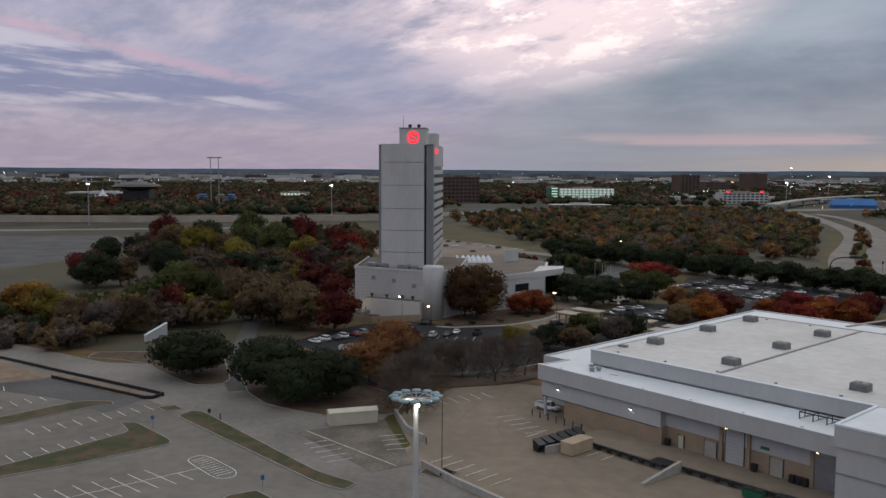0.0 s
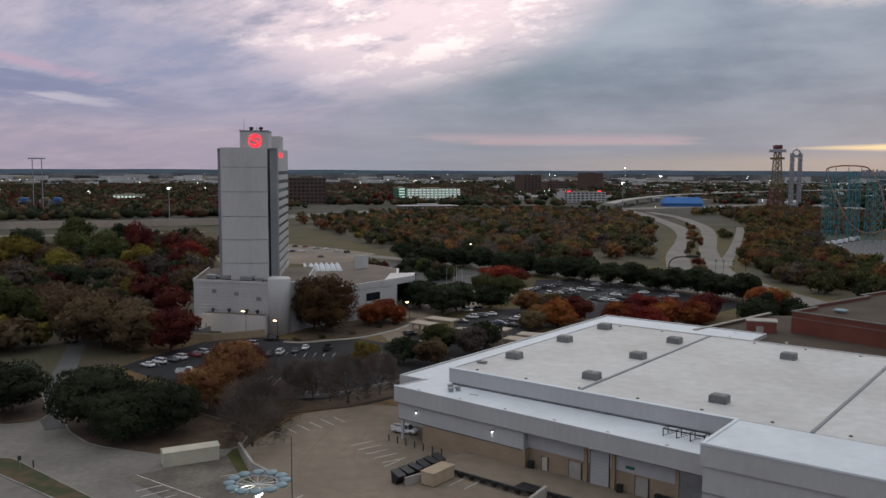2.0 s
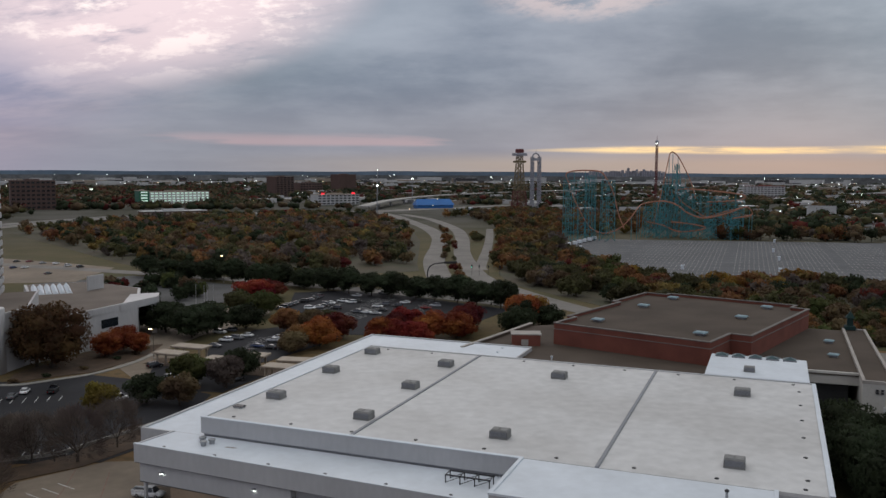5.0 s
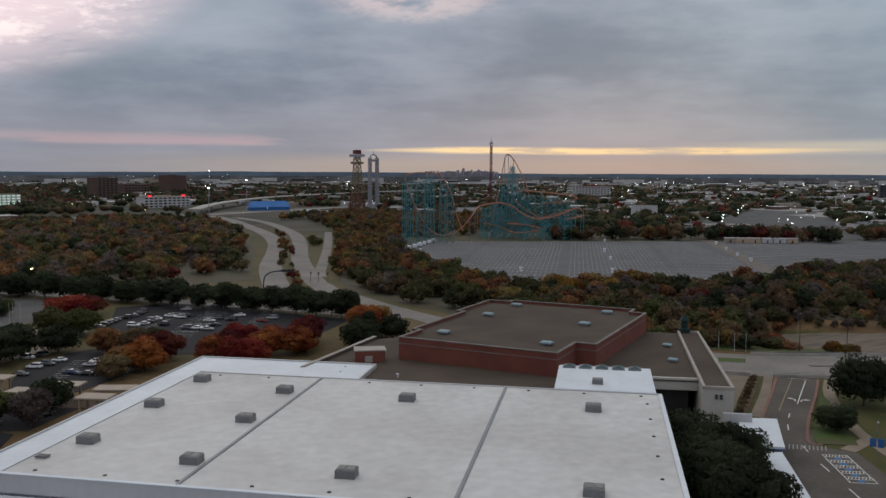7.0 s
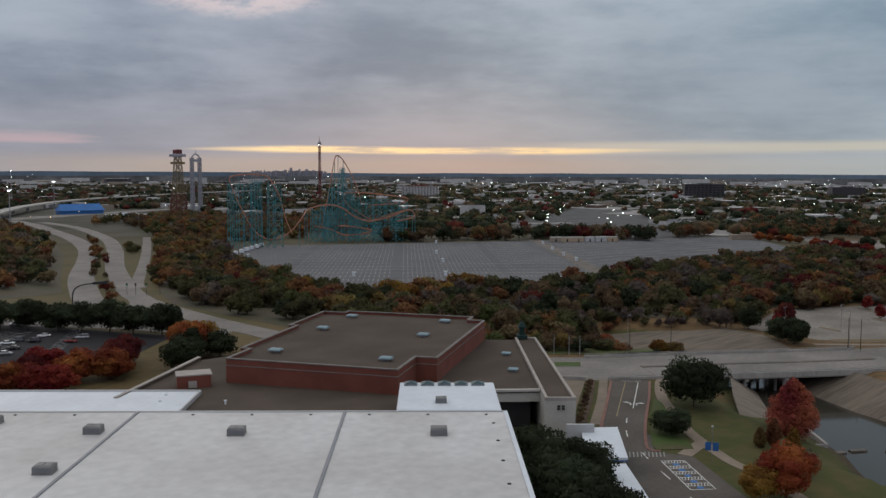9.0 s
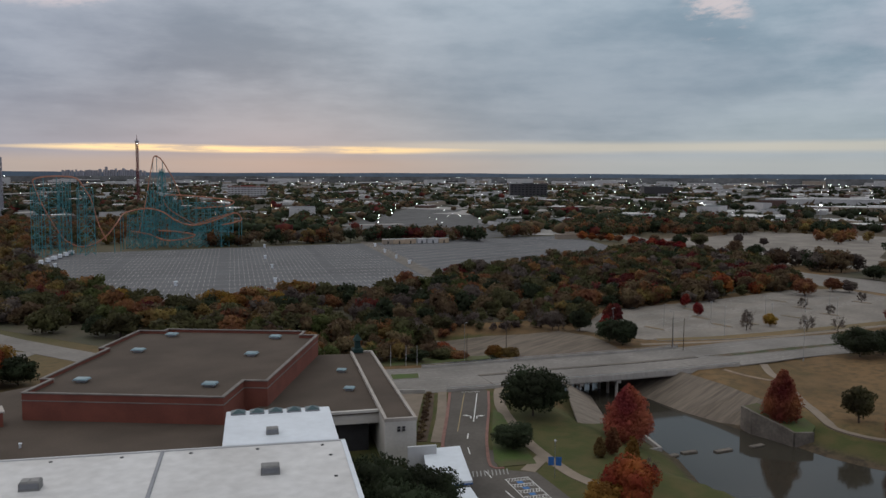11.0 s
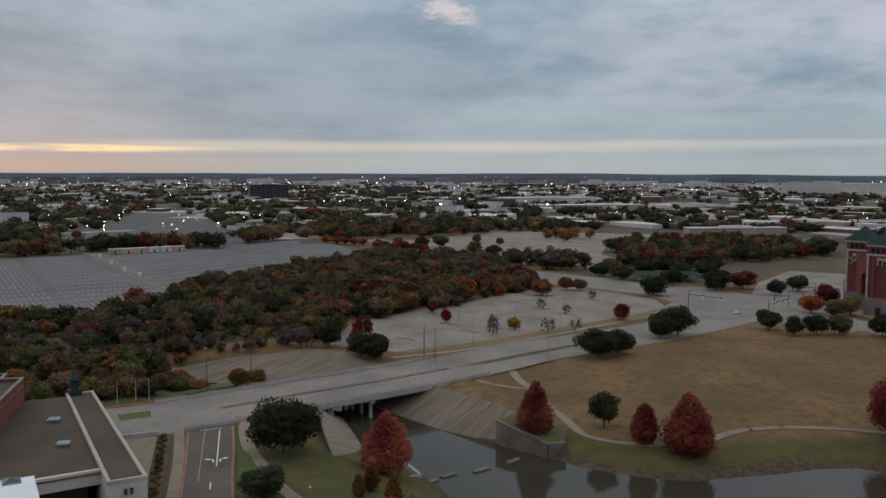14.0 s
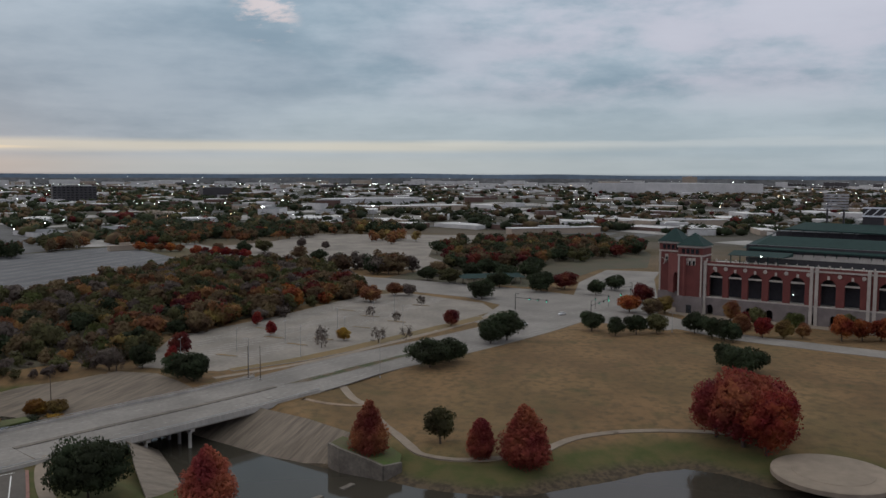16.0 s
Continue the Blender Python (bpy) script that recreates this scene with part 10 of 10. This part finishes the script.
for x, y, w, d, h, n, t in ((421, 616, 15, 12, 50, 7, 0.95), (443, 600, 9, 9, 50, 7, 0.85), (432, 609, 7, 5, 54, 6, 0.7), (520, 616, 12, 9, 46, 6, 0.5), (527, 612, 12, 10, 64, 8, 0.25), (531, 608, 12, 10, 44, 6, 0.6), (514, 622, 8, 8, 30, 5, 0.5), (538, 602, 12, 9, 38, 6, 0.8), (546, 593, 11, 9, 36, 6, 0.9), (554, 586, 10, 8, 36, 6, 0.9), (563, 577, 10, 8, 34, 6, 0.9), (504, 604, 10, 8, 27, 5, 0.6), (523, 589, 11, 8, 20, 4, 0.8), (535, 578, 9, 7, 17, 4, 0.8), (548, 566, 9, 7, 20, 4, 0.8), (496, 612, 8, 7, 27, 5, 0.7)):
    part("support_tower", lattice(x, y, w, d, h, n, t), M_TEAL, coaster, "teal braced support tower")
for rn in runs[:4]:
    for p in curve(rn, 2)[1::2]:
        if p[2] > 20:
            part("support_leg", MB().tube((p[0] + 1.5, p[1] + 2.0, 0), (p[0], p[1], p[2] - 0.4), 0.26, n=5), M_TEAL, coaster)
M_YEL = pm("yellow_ride_steel", (0.17, 0.125, 0.06), 0.5, 0.1, big=0.3, fine=3, amt=0.15, bump=0)
M_REDST = pm("red_ride_steel", (0.13, 0.028, 0.028), 0.5, 0.1, big=0.3, fine=3, amt=0.15, bump=0)
M_WHST = pm("pale_ride_steel", (0.32, 0.32, 0.36), 0.5, 0.1, big=0.3, fine=3, amt=0.15, bump=0)
der = thing("observation_derrick", (669, 1104, 0), "tall yellow and red observation derrick", "observation tower")
part("frame", lattice(0, 0, 15, 15, 82, 10, 0.42, r=0.7), M_YEL, der)
part("lower_frame", lattice(0, 0, 17, 17, 28, 3, 0.8, r=0.8), M_REDST, der)
part("platform", MB().box(-7, -7, 70, 7, 7, 73, c=0.6), M_YEL, der)
part("platform", MB().box(-8, -8, 80, 8, 8, 84, c=0.6), M_WHST, der)
part("cabin", MB().box(-4.5, -4.5, 84, 4.5, 4.5, 90, c=0.8), M_REDST, der)
arc_t = thing("drop_tower", (738, 1167, 0), "pale twin-column drop tower ride with arched top", "drop tower")
for s in (-6.5, 6.5):
    part("column", lattice(s, 0, 4, 4, 80, 12, 0.9, r=0.7), M_WHST, arc_t)
part("arch_top", MB().path(curve([(-6.5, 0, 78), (-5, 0, 83), (0, 0, 85.5), (5, 0, 83), (6.5, 0, 78)]), 1.0, 8), M_WHST, arc_t)
part("head_beam", MB().box(-8, -2, 74, 8, 2, 78, c=0.4), M_WHST, arc_t)
part("spire", MB().tube((0, 0, 85), (0, 0, 92), 0.5, 0.1, 6), M_WHST, arc_t)
sw = thing("swing_tower", (1089, 1294, 0), "very tall slender swing tower with lit crown", "ride tower")
part("mast", lattice(0, 0, 3.2, 3.2, 113, 22, 0.9, r=0.5), M_REDST, sw)
part("core", MB().tube((0, 0, 0), (0, 0, 113), 0.7, 0.6, 8), M_REDST, sw)
part("crown", MB().lathe([(2.2, 111), (3.4, 113), (3.4, 115), (1.6, 117)], n=12), M_WHST, sw)
part("lit_ring", MB().lathe([(1.2, 109.6), (1.6, 110), (1.6, 110.6), (1.2, 111)], n=12), G_COOL, sw)
part("spire", MB().tube((0, 0, 117), (0, 0, 126), 0.6, 0.15, 6), M_REDST, sw)
spr = thing("drop_spire", (-283, 1060, 0), "pair of thin far ride masts", "ride masts")
for s in (-5, 5):
    part("mast", MB().tube((s, 0, 0), (s, 0, 66), 0.7, 0.5, 6), M_METAL, spr)
part("head", MB().box(-9, -1, 65, 9, 1, 66.4), M_METAL, spr)

# ---- far buildings that can be told apart ----
M_FARDARK = pm("dark_office_glass", (0.045, 0.042, 0.045), 0.5, 0, big=0.05, fine=0.5, amt=0.2, bump=0)
M_FARWHITE = pm("pale_render", (0.47, 0.47, 0.47), 0.8, big=0.05, fine=0.3, amt=0.15, bump=0)
M_FARBROWN = pm("brown_brick", (0.10, 0.06, 0.05), 0.8, big=0.05, fine=0.3, amt=0.15, bump=0)
M_FARRED = pm("red_roof", (0.22, 0.045, 0.035), 0.7, big=0.05, fine=0.3, amt=0.15, bump=0)
M_FARBLUE = pm("blue_roof", (0.03, 0.15, 0.42), 0.6, big=0.05, fine=0.3, amt=0.15, bump=0)


def block(name, x, y, w, d, h, ang, wall, roofm, label, floors=0, wins=0, winm=None, cat="building", group=""):
    ob = thing(name, pose(x, y, 0, 0, 0, ang), label, cat, group)
    part("wall", MB().box(-w / 2, -d / 2, 0, w / 2, d / 2, h), wall, ob)
    part("roof", MB().box(-w / 2 - 0.4, -d / 2 - 0.4, h, w / 2 + 0.4, d / 2 + 0.4, h + 0.7, c=0.2), roofm, ob)
    part("plant_room", MB().box(-w / 6, -d / 6, h + 0.7, w / 6, d / 6, h + 2.6, c=0.2), roofm, ob)
    fh = h / max(1, floors)
    for k in range(floors):
        for j in range(wins):
            ww = w / wins
            part("window", MB().box(-w / 2 + (j + 0.18) * ww, -d / 2 - 0.15, k * fh + fh * 0.35, -w / 2 + (j + 0.82) * ww, -d / 2 + 0.05, k * fh + fh * 0.8), winm or M_GLASS, ob)
    return ob


block("office_block", 28, 1392, 58, 40, 41, 3, M_FARBROWN, M_FARBROWN, "wide dark brown office block with ribbon windows", 7, 9)
block("roadside_hotel", 245, 1500, 105, 24, 21, 8, M_FARWHITE, M_FARTAN, "long white hotel with lit greenish windows", 5, 15, G_WIN)
block("hotel_wing", 190, 1488, 16, 26, 23, 8, M_GREEN, M_FARTAN, "green stair end of the white hotel", 5, 1, G_WIN)
block("low_office", 166, 1040, 72, 22, 10.5, 6, M_FARBROWN, M_FARWHITE, "low brown building with square openings", 2, 12, M_FARTAN)
block("office_tower", 535, 1893, 46, 40, 43, 16, M_FARBROWN, M_FARBROWN, "brown office tower with window bands", 9, 5)
block("office_block", 684, 2168, 68, 40, 25, 16, M_FARBROWN, M_FARBROWN, "low dark brown office block", 4, 8)
block("office_tower", 838, 2318, 56, 44, 46, 20, M_FARBROWN, M_FARBROWN, "reddish brown office tower")
block("gabled_inn", 490, 1404, 80, 26, 17, 10, M_FARWHITE, M_FARTAN, "cream inn with pitched roof and red signs", 4, 10)
for x in (462, 520):
    single("red_sign", MB().box(-3, -0.4, 17.5, 3, 0.4, 20), G_RED, "small glowing red roof sign", "sign", "inn signs", m=pose(x, 1386 + (x - 462) * 0.18, 0.3, 0, 0, 10))
ob = thing("blue_pavilion", (586, 1222, 0, 0, 0, -8), "low pavilion with bright blue pitched roof", "pavilion")
part("wall", MB().box(-29, -10, 0, 29, 10, 5), M_FARBLUE, ob)
part("roof", MB().add([(-31, -12, 5), (31, -12, 5), (31, 12, 5), (-31, 12, 5), (-27, 0, 14), (27, 0, 14)], [(0, 1, 5, 4), (2, 3, 4, 5), (0, 4, 3), (1, 2, 5), (3, 2, 1, 0)]), M_FARBLUE, ob, "bright blue roof")
block("white_shed", 572, 1062, 56, 10, 5, -30, M_FARWHITE, M_ROOF_CLEAN, "long low white shed")
block("red_roofed_hotel", 1478, 1392, 84, 26, 27, -50, M_FARWHITE, M_FARRED, "pale hotel block with red roof", 6, 12)
block("office_cube", 2280, 690, 75, 50, 25, -62, M_FARDARK, M_FARDARK, "black glass office cube with red mark", 0, 0)
block("office_block", 1950, 915, 90, 40, 33, -60, M_FARDARK, M_FARDARK, "dark stepped office block", 6, 10)
block("pillared_shelter", 1280, 495, 42, 14, 7.5, -70, M_FARTAN, M_FARTAN, "low tan shelter with square openings", 1, 7)
# the bays' lamplight is put in as pale panels, without any glow
block("lit_depot", 1305, 510, 55, 18, 8, -75, M_FARDARK, M_FARTAN, "low dark depot with pale panels for its lit bays", 1, 8, M_FARWHITE)
block("plant", 2790, -640, 60, 520, 33, -15, M_FARWHITE, M_FARWHITE, "long white factory on the horizon")
block("factory_tower", 3072, -761, 70, 50, 52, -15, M_FARTAN, M_FARTAN, "tall tan factory tower block")
block("strip_building", 1010, -45, 16, 110, 6.4, 20, M_FARTAN, M_FARWHITE, "low tan strip building with lamps")
block("strip_building", 1150, -215, 16, 145, 7.6, 12, M_FARTAN, M_FARWHITE, "low tan strip building with white roof")
block("warehouse", 1780, 235, 60, 190, 14, 28, M_FARWHITE, M_FARWHITE, "big pale warehouse with blue stripe", 1, 1, M_BLUE)
block("warehouse", 1560, 120, 40, 150, 9, 25, M_FARTAN, M_ROOF, "long low pale warehouse roof")
block("park_kiosk", 785, 352, 30, 5, 4, -38, M_FARTAN, M_FARTAN, "small row of tan kiosks")
gp = thing("green_pavilion", (575, 44, 0, 0, 0, -76), "open green-roofed park pavilion", "pavilion")
part("roof", MB().add([(-20, -7, 4.4), (20, -7, 4.4), (20, 7, 4.4), (-20, 7, 4.4), (-17, 0, 6.4), (17, 0, 6.4)], [(0, 1, 5, 4), (2, 3, 4, 5), (0, 4, 3), (1, 2, 5), (3, 2, 1, 0)]), M_GREENROOF, gp)
for k in range(6):
    for s in (-5.5, 5.5):
        part("post", MB().box(-17 + k * 6.8, s - 0.25, 0, -16.5 + k * 6.8, s + 0.25, 4.4), M_FARTAN, gp)
# rides and tents left of the highway
tent = thing("striped_tent", (-505, 1268, 0), "red and white peaked tent", "tent")
part("canopy", MB().lathe([(20, 4), (12, 8.5), (5, 13), (1.2, 19), (0.1, 22)], n=16), M_ROOF_CLEAN, tent)
part("band", MB().lathe([(13, 8.2), (8.6, 11.2), (8, 11.2), (12.4, 8.2)], n=16), M_PAINT_R, tent)
dome = thing("dark_dome", (-430, 1200, 0), "dark mushroom-shaped arena on a pedestal", "arena")
part("top", MB().lathe([(6, 20), (22, 24), (34, 27), (28, 30), (10, 33), (1, 36)], n=24), M_FARDARK, dome)
part("stem", MB().box(-16, -10, 0, 20, 14, 21), M_FARDARK, dome)
for x, c_ in ((-335, M_BLUE), (-310, M_YEL), (-295, M_BLUE)):
    sl = thing("water_slide", (x, 1190, 0), "colourful water slide tower", "water slide", "water slides")
    part("funnel", MB().lathe([(1.5, 8), (4.5, 11), (5.5, 16), (4, 17)], n=14), c_, sl)
    part("legs_frame", lattice(0, 0, 12, 12, 14, 2, 0.9, r=0.5), M_METAL, sl)
block("show_hall", -560, 1420, 120, 40, 12, -6, M_FARWHITE, M_FARWHITE, "low white hall behind trees", 1, 14, M_FARDARK)
block("gabled_lodge", -250, 1440, 46, 20, 13, 0, M_FARTAN, M_FARTAN, "tan lodge behind the highway", 2, 8, G_WIN)
block("park_shed", -700, 960, 180, 30, 8, -4, M_FARWHITE, M_FARWHITE, "long pale shed along the highway")
pur = MB()
r_ = random.Random(21)
for _ in range(60):
    x, y = r_.uniform(-190, -20), r_.uniform(1180, 1330)
    pur.box(x, y, 2, x + r_.uniform(2, 6), y + 1, r_.uniform(2.4, 3.4))
single("violet_fair_lights", pur, G_PURPLE, "rows of violet fairground lights", "lights", kind="stuff")
# flyover beyond the trees
fl = thing("flyover", (0, 0, 0), "distant concrete highway flyover on piers", "flyover", kind="structure")
fw = curve([(430, 1120), (560, 1330), (760, 1560), (1050, 1760), (1500, 1980)])
mbf = band(fw, 8, 9.5, 2.0)
part("deck", mbf, M_CONC_WALL, fl)
for p in fw[::2]:
    part("pier", MB().box(p[0] - 1.5, p[1] - 1.5, 0, p[0] + 1.5, p[1] + 1.5, 7.6), M_CONC_WALL, fl)

# ---- the far town: roofs, trees and lamps beyond counting, out to the hills ----
r_ = random.Random(99)


def polar(a0, a1, d0, d1, power=1.0):
    a, d = radians(r_.uniform(a0, a1)), d0 + (d1 - d0) * r_.random() ** power
    return 20 + d * math.sin(a), 50 + d * math.cos(a), d


KEEP = [[(-80, 1330), (80, 1330), (80, 1450), (-80, 1450)], [(120, 1400), (320, 1400), (320, 1560), (120, 1560)], [(380, 1300), (580, 1300), (580, 1460), (380, 1460)], FIELD, [(-900, 690), (-60, 740), (60, 1000), (460, 1080), (460, 1200), (150, 1340), (30, 1340), (-60, 960), (-900, 890)], [(690, 522), (742, 424), (812, 402), (862, 470), (988, 540), (1300, 750), (1277, 835), (953, 700), (788, 622)], [(380, 1090), (500, 960), (700, 980), (760, 1300), (560, 1340), (420, 1210)], [(560, -40), (600, 160), (700, 300), (850, 330), (1060, 260), (1060, 0), (900, -110), (760, -110)]]
town = MB()
for _ in range(1500):
    x, y, d = polar(-40, 132, 1020, 4700, 0.95)
    a = math.degrees(math.atan2(x - 20, y - 50))
    if any(within((x, y), k) for k in KEEP) or (a < 8 and d < 2600 and r_.random() < 0.75) or (x < 700 and d < 1400):
        continue
    big_ = a > 45
    w, dd, h = r_.uniform(16, 72 if big_ else 36) * (1 + d / 7000), r_.uniform(12, 38 if big_ else 24) * (1 + d / 7000), r_.uniform(4, 7.5)
    if r_.random() < 0.03:
        h *= 1.9
    t = radians(r_.uniform(-8, 8) + (0 if r_.random() < 0.6 else 42))
    c, s = math.cos(t), math.sin(t)
    town.prism([(x + c * u - s * v, y + s * u + c * v) for u, v in ((-w / 2, -dd / 2), (w / 2, -dd / 2), (w / 2, dd / 2), (-w / 2, dd / 2))], 0, h, r_.choice((0, 1, 1, 1, 2)), r_.choice((3, 3, 4, 4, 6, 5)))
for _ in range(420):
    x, y, d = polar(-40, 132, 3500, 4560, 0.8)
    w, dd, h = r_.uniform(30, 130), r_.uniform(20, 60), r_.uniform(7, 13) + 14 * (d > 4200) * r_.random()
    t = radians(90 - math.degrees(math.atan2(y - 50, x - 20)) + r_.uniform(-25, 25))
    c, s = math.cos(-t), math.sin(-t)
    town.prism([(x + c * u - s * v, y + s * u + c * v) for u, v in ((-w / 2, -dd / 2), (w / 2, -dd / 2), (w / 2, dd / 2), (-w / 2, dd / 2))], 0, h, r_.choice((0, 1, 1, 1, 5)), r_.choice((3, 3, 4, 4, 5)))
single("far_town", town, [M_FARTAN, M_FARWHITE, M_FARBROWN, M_ROOF, M_FARWHITE, M_FARDARK, M_ASPHALT_OLD], "low far town blocks with pale flat roofs", "town", kind="stuff")
lots = MB()
for _ in range(780):
    x, y, d = polar(30, 132, 900, 3900, 0.9)
    if any(within((x, y), k) for k in KEEP) or x < 700:
        continue
    w, dd, t = r_.uniform(40, 150), r_.uniform(20, 90), radians(r_.uniform(-40, 40))
    c, s = math.cos(t), math.sin(t)
    z = 0.12 + r_.random() * 0.4
    lots.add([(x + c * u - s * v, y + s * u + c * v, z) for u, v in ((-w / 2, -dd / 2), (w / 2, -dd / 2), (w / 2, dd / 2), (-w / 2, dd / 2))], [(0, 1, 2, 3)], r_.choice((0, 0, 1)))
single("far_lots", lots, [pm("pale_far_concrete", (0.33, 0.32, 0.305), 0.9, spec=0.15, big=0.03, fine=0.4, amt=0.3, bump=0), M_ASPHALT_OLD], "pale far parking lots and yards", "parking lots", kind="stuff")


def far_trees(n, a0, a1, d0, d1, mix_, label, seed, leaves=14, power=1.0, h0=7, h1=13):
    global r_
    r_ = random.Random(seed)
    g, gr = np.random.default_rng(seed), Growth()
    for _ in range(n):
        x, y, d = polar(a0, a1, d0, d1, power)
        if any(within((x, y), k) for k in KEEP):
            continue
        for q in range(r_.choice((1, 2, 4))):
            h = r_.uniform(h0, h1)
            px, py = x + r_.gauss(0, 14), y + r_.gauss(0, 14)
            slot = r_.choices(range(len(mix_)), [w for _, w in mix_])[0]
            gr.lump(g, (px, py, 0), h * r_.uniform(0.6, 1.0), h, leaves, slot)
    return single("far_woods", gr.mesh("far_woods", *[m for m, _ in mix_]), None, label, "woods", kind="stuff")


far_trees(4200, -42, 13, 960, 2900, [(F_OAK, 6), (F_BROWN, 4), (F_OLIVE, 2), (F_DRED, 1.4), (F_DRUST, 1)], "far dark autumn tree canopy", 31, 12)
far_trees(1000, 10, 40, 1200, 3600, [(F_OAK, 6), (F_BROWN, 3), (F_OLIVE, 2), (F_DRED, 0.6)], "far mixed trees between the buildings", 32, 10)
far_trees(1150, 40, 78, 900, 3600, [(F_OAK, 7), (F_BROWN, 3), (F_OLIVE, 2), (F_DRED, 0.5)], "far mixed trees across the town", 33, 10, power=1.3)
far_trees(760, 78, 132, 1000, 3600, [(F_OAK, 7), (F_BROWN, 3), (F_OLIVE, 2), (F_DRED, 0.5)], "far mixed trees across the works", 36, 10, power=1.3)
far_trees(500, 100, 132, 1800, 3800, [(F_BROWN, 4), (F_GREYB, 3), (F_OAK, 2)], "far brown woods on the rise", 34, 8)
far_trees(700, -42, 132, 3400, 4700, [(F_OAK, 3), (F_BROWN, 1)], "distant tree line", 35, 4)


def lamps(name, n, a0, a1, d0, d1, mat, label, seed, power=1.0, s0=0.26):
    global r_
    r_ = random.Random(seed)
    mb = MB()
    for _ in range(n):
        x, y, d = polar(a0, a1, d0, d1, power)
        if any(within((x, y), k) for k in KEEP[:4]):
            continue
        s = s0 * d / 1000 * r_.choice((0.5, 0.7, 0.8, 1.0, 1.9))
        z = r_.uniform(7, 11)
        mb.add([(x - s, y, z), (x, y - s, z), (x + s, y, z), (x, y + s, z), (x, y, z + s), (x, y, z - s)], [(0, 1, 4), (1, 2, 4), (2, 3, 4), (3, 0, 4), (1, 0, 5), (2, 1, 5), (3, 2, 5), (0, 3, 5)])
    return single(name, mb, mat, label, "street lights", kind="stuff")


lamps("far_street_lights", 900, 35, 132, 950, 4400, G_COOL, "cool white far street lights", 41, 1.0, 0.20)
lamps("far_street_lights", 300, -42, 35, 1250, 4500, G_COOL, "cool white far street lights", 42, 1.0, 0.20)
lamps("far_warm_lights", 260, -42, 132, 1000, 4500, G_WARM, "warm far street and window lights", 43, 1.0, 0.18)
lamps("horizon_lights", 420, -42, 132, 3900, 4700, G_COOL, "tiny lights along the horizon", 44, 1.0, 0.13)
mb, r_ = MB(), random.Random(45)
for _ in range(230):
    a, z, q_ = radians(r_.uniform(-42, 132)), r_.uniform(6, 36), r_.choice((0.4, 0.5, 0.8))
    x, y = 4588 * math.sin(a), 4588 * math.cos(a)
    mb.box(x - q_, y - q_, z - q_, x + q_, y + q_, z + q_)
single("horizon_lights", mb, G_COOL, "tiny lights on the far rise", "street lights", kind="stuff")
mb = MB()
for p_ in ((742, 470), (770, 560), (800, 500), (830, 600), (860, 540), (890, 640), (920, 560), (950, 660), (985, 590), (1010, 700), (1050, 640), (1080, 740), (1120, 690), (1160, 790), (1200, 730), (700, 500), (1240, 800), (905, 510)):
    q_ = 0.75
    mb.box(p_[0] - q_ / 2, p_[1] - q_ / 2, 9.2, p_[0] + q_ / 2, p_[1] + q_ / 2, 9.7)
single("lot_lights", mb, G_COOL, "cool white lamps over the far lots", "street lights", kind="stuff")

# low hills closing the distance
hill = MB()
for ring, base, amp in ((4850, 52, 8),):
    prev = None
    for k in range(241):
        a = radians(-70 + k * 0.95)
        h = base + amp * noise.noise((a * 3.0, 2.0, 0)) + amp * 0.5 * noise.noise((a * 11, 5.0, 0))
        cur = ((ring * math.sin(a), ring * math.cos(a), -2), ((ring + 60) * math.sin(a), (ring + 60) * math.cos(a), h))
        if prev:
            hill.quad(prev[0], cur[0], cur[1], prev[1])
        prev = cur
# the blue of distance haze is put into the hills' own colour
M_HILL = pm("haze_blue_hills", (0.082, 0.118, 0.165), 0.95, big=0.004, fine=0.03, amt=0.25, bump=0)
single("backdrop", hill, M_HILL, "low wooded hills along the horizon, haze painted in as blue", "hills", kind="structure")
# mottled grey ring added below the hills to stand for the farthest town
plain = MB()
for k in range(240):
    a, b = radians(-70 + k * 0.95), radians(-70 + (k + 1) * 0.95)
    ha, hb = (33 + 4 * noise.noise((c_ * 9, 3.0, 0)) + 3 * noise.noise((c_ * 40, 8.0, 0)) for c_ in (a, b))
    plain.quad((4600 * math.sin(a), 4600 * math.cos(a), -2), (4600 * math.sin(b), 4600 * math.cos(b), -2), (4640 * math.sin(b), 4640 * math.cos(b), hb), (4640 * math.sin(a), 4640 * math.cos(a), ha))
single("backdrop", plain, pm("far_town_rise", (0.108, 0.112, 0.118), 0.95, big=0.006, fine=0.05, amt=0.6, bump=0), "added mottled grey rise standing for the farthest town", "hills", kind="structure")
sky_ = MB()
r_ = random.Random(12)
for k in range(46):
    a = radians(36.2 + k * 0.105 + r_.uniform(-0.05, 0.05))
    h = 57 + r_.uniform(0, 7) + (20 * math.exp(-((k - 27) / 8) ** 2) * r_.random() ** 1.5)
    x, y, w = 4800 * math.sin(a), 4800 * math.cos(a), r_.uniform(2, 5)
    sky_.box(x - w, y - w, 0, x + w, y + w, h)
# pale haze before the towers is mixed into their base colour
M_SKYLINE = pm("haze_pale_towers", (0.30, 0.30, 0.34), 0.9, big=0.01, fine=0.05, amt=0.15, bump=0)
single("far_skyline", sky_, M_SKYLINE, "distant city skyline on the horizon, haze painted in as pale blue", "skyline", kind="stuff")
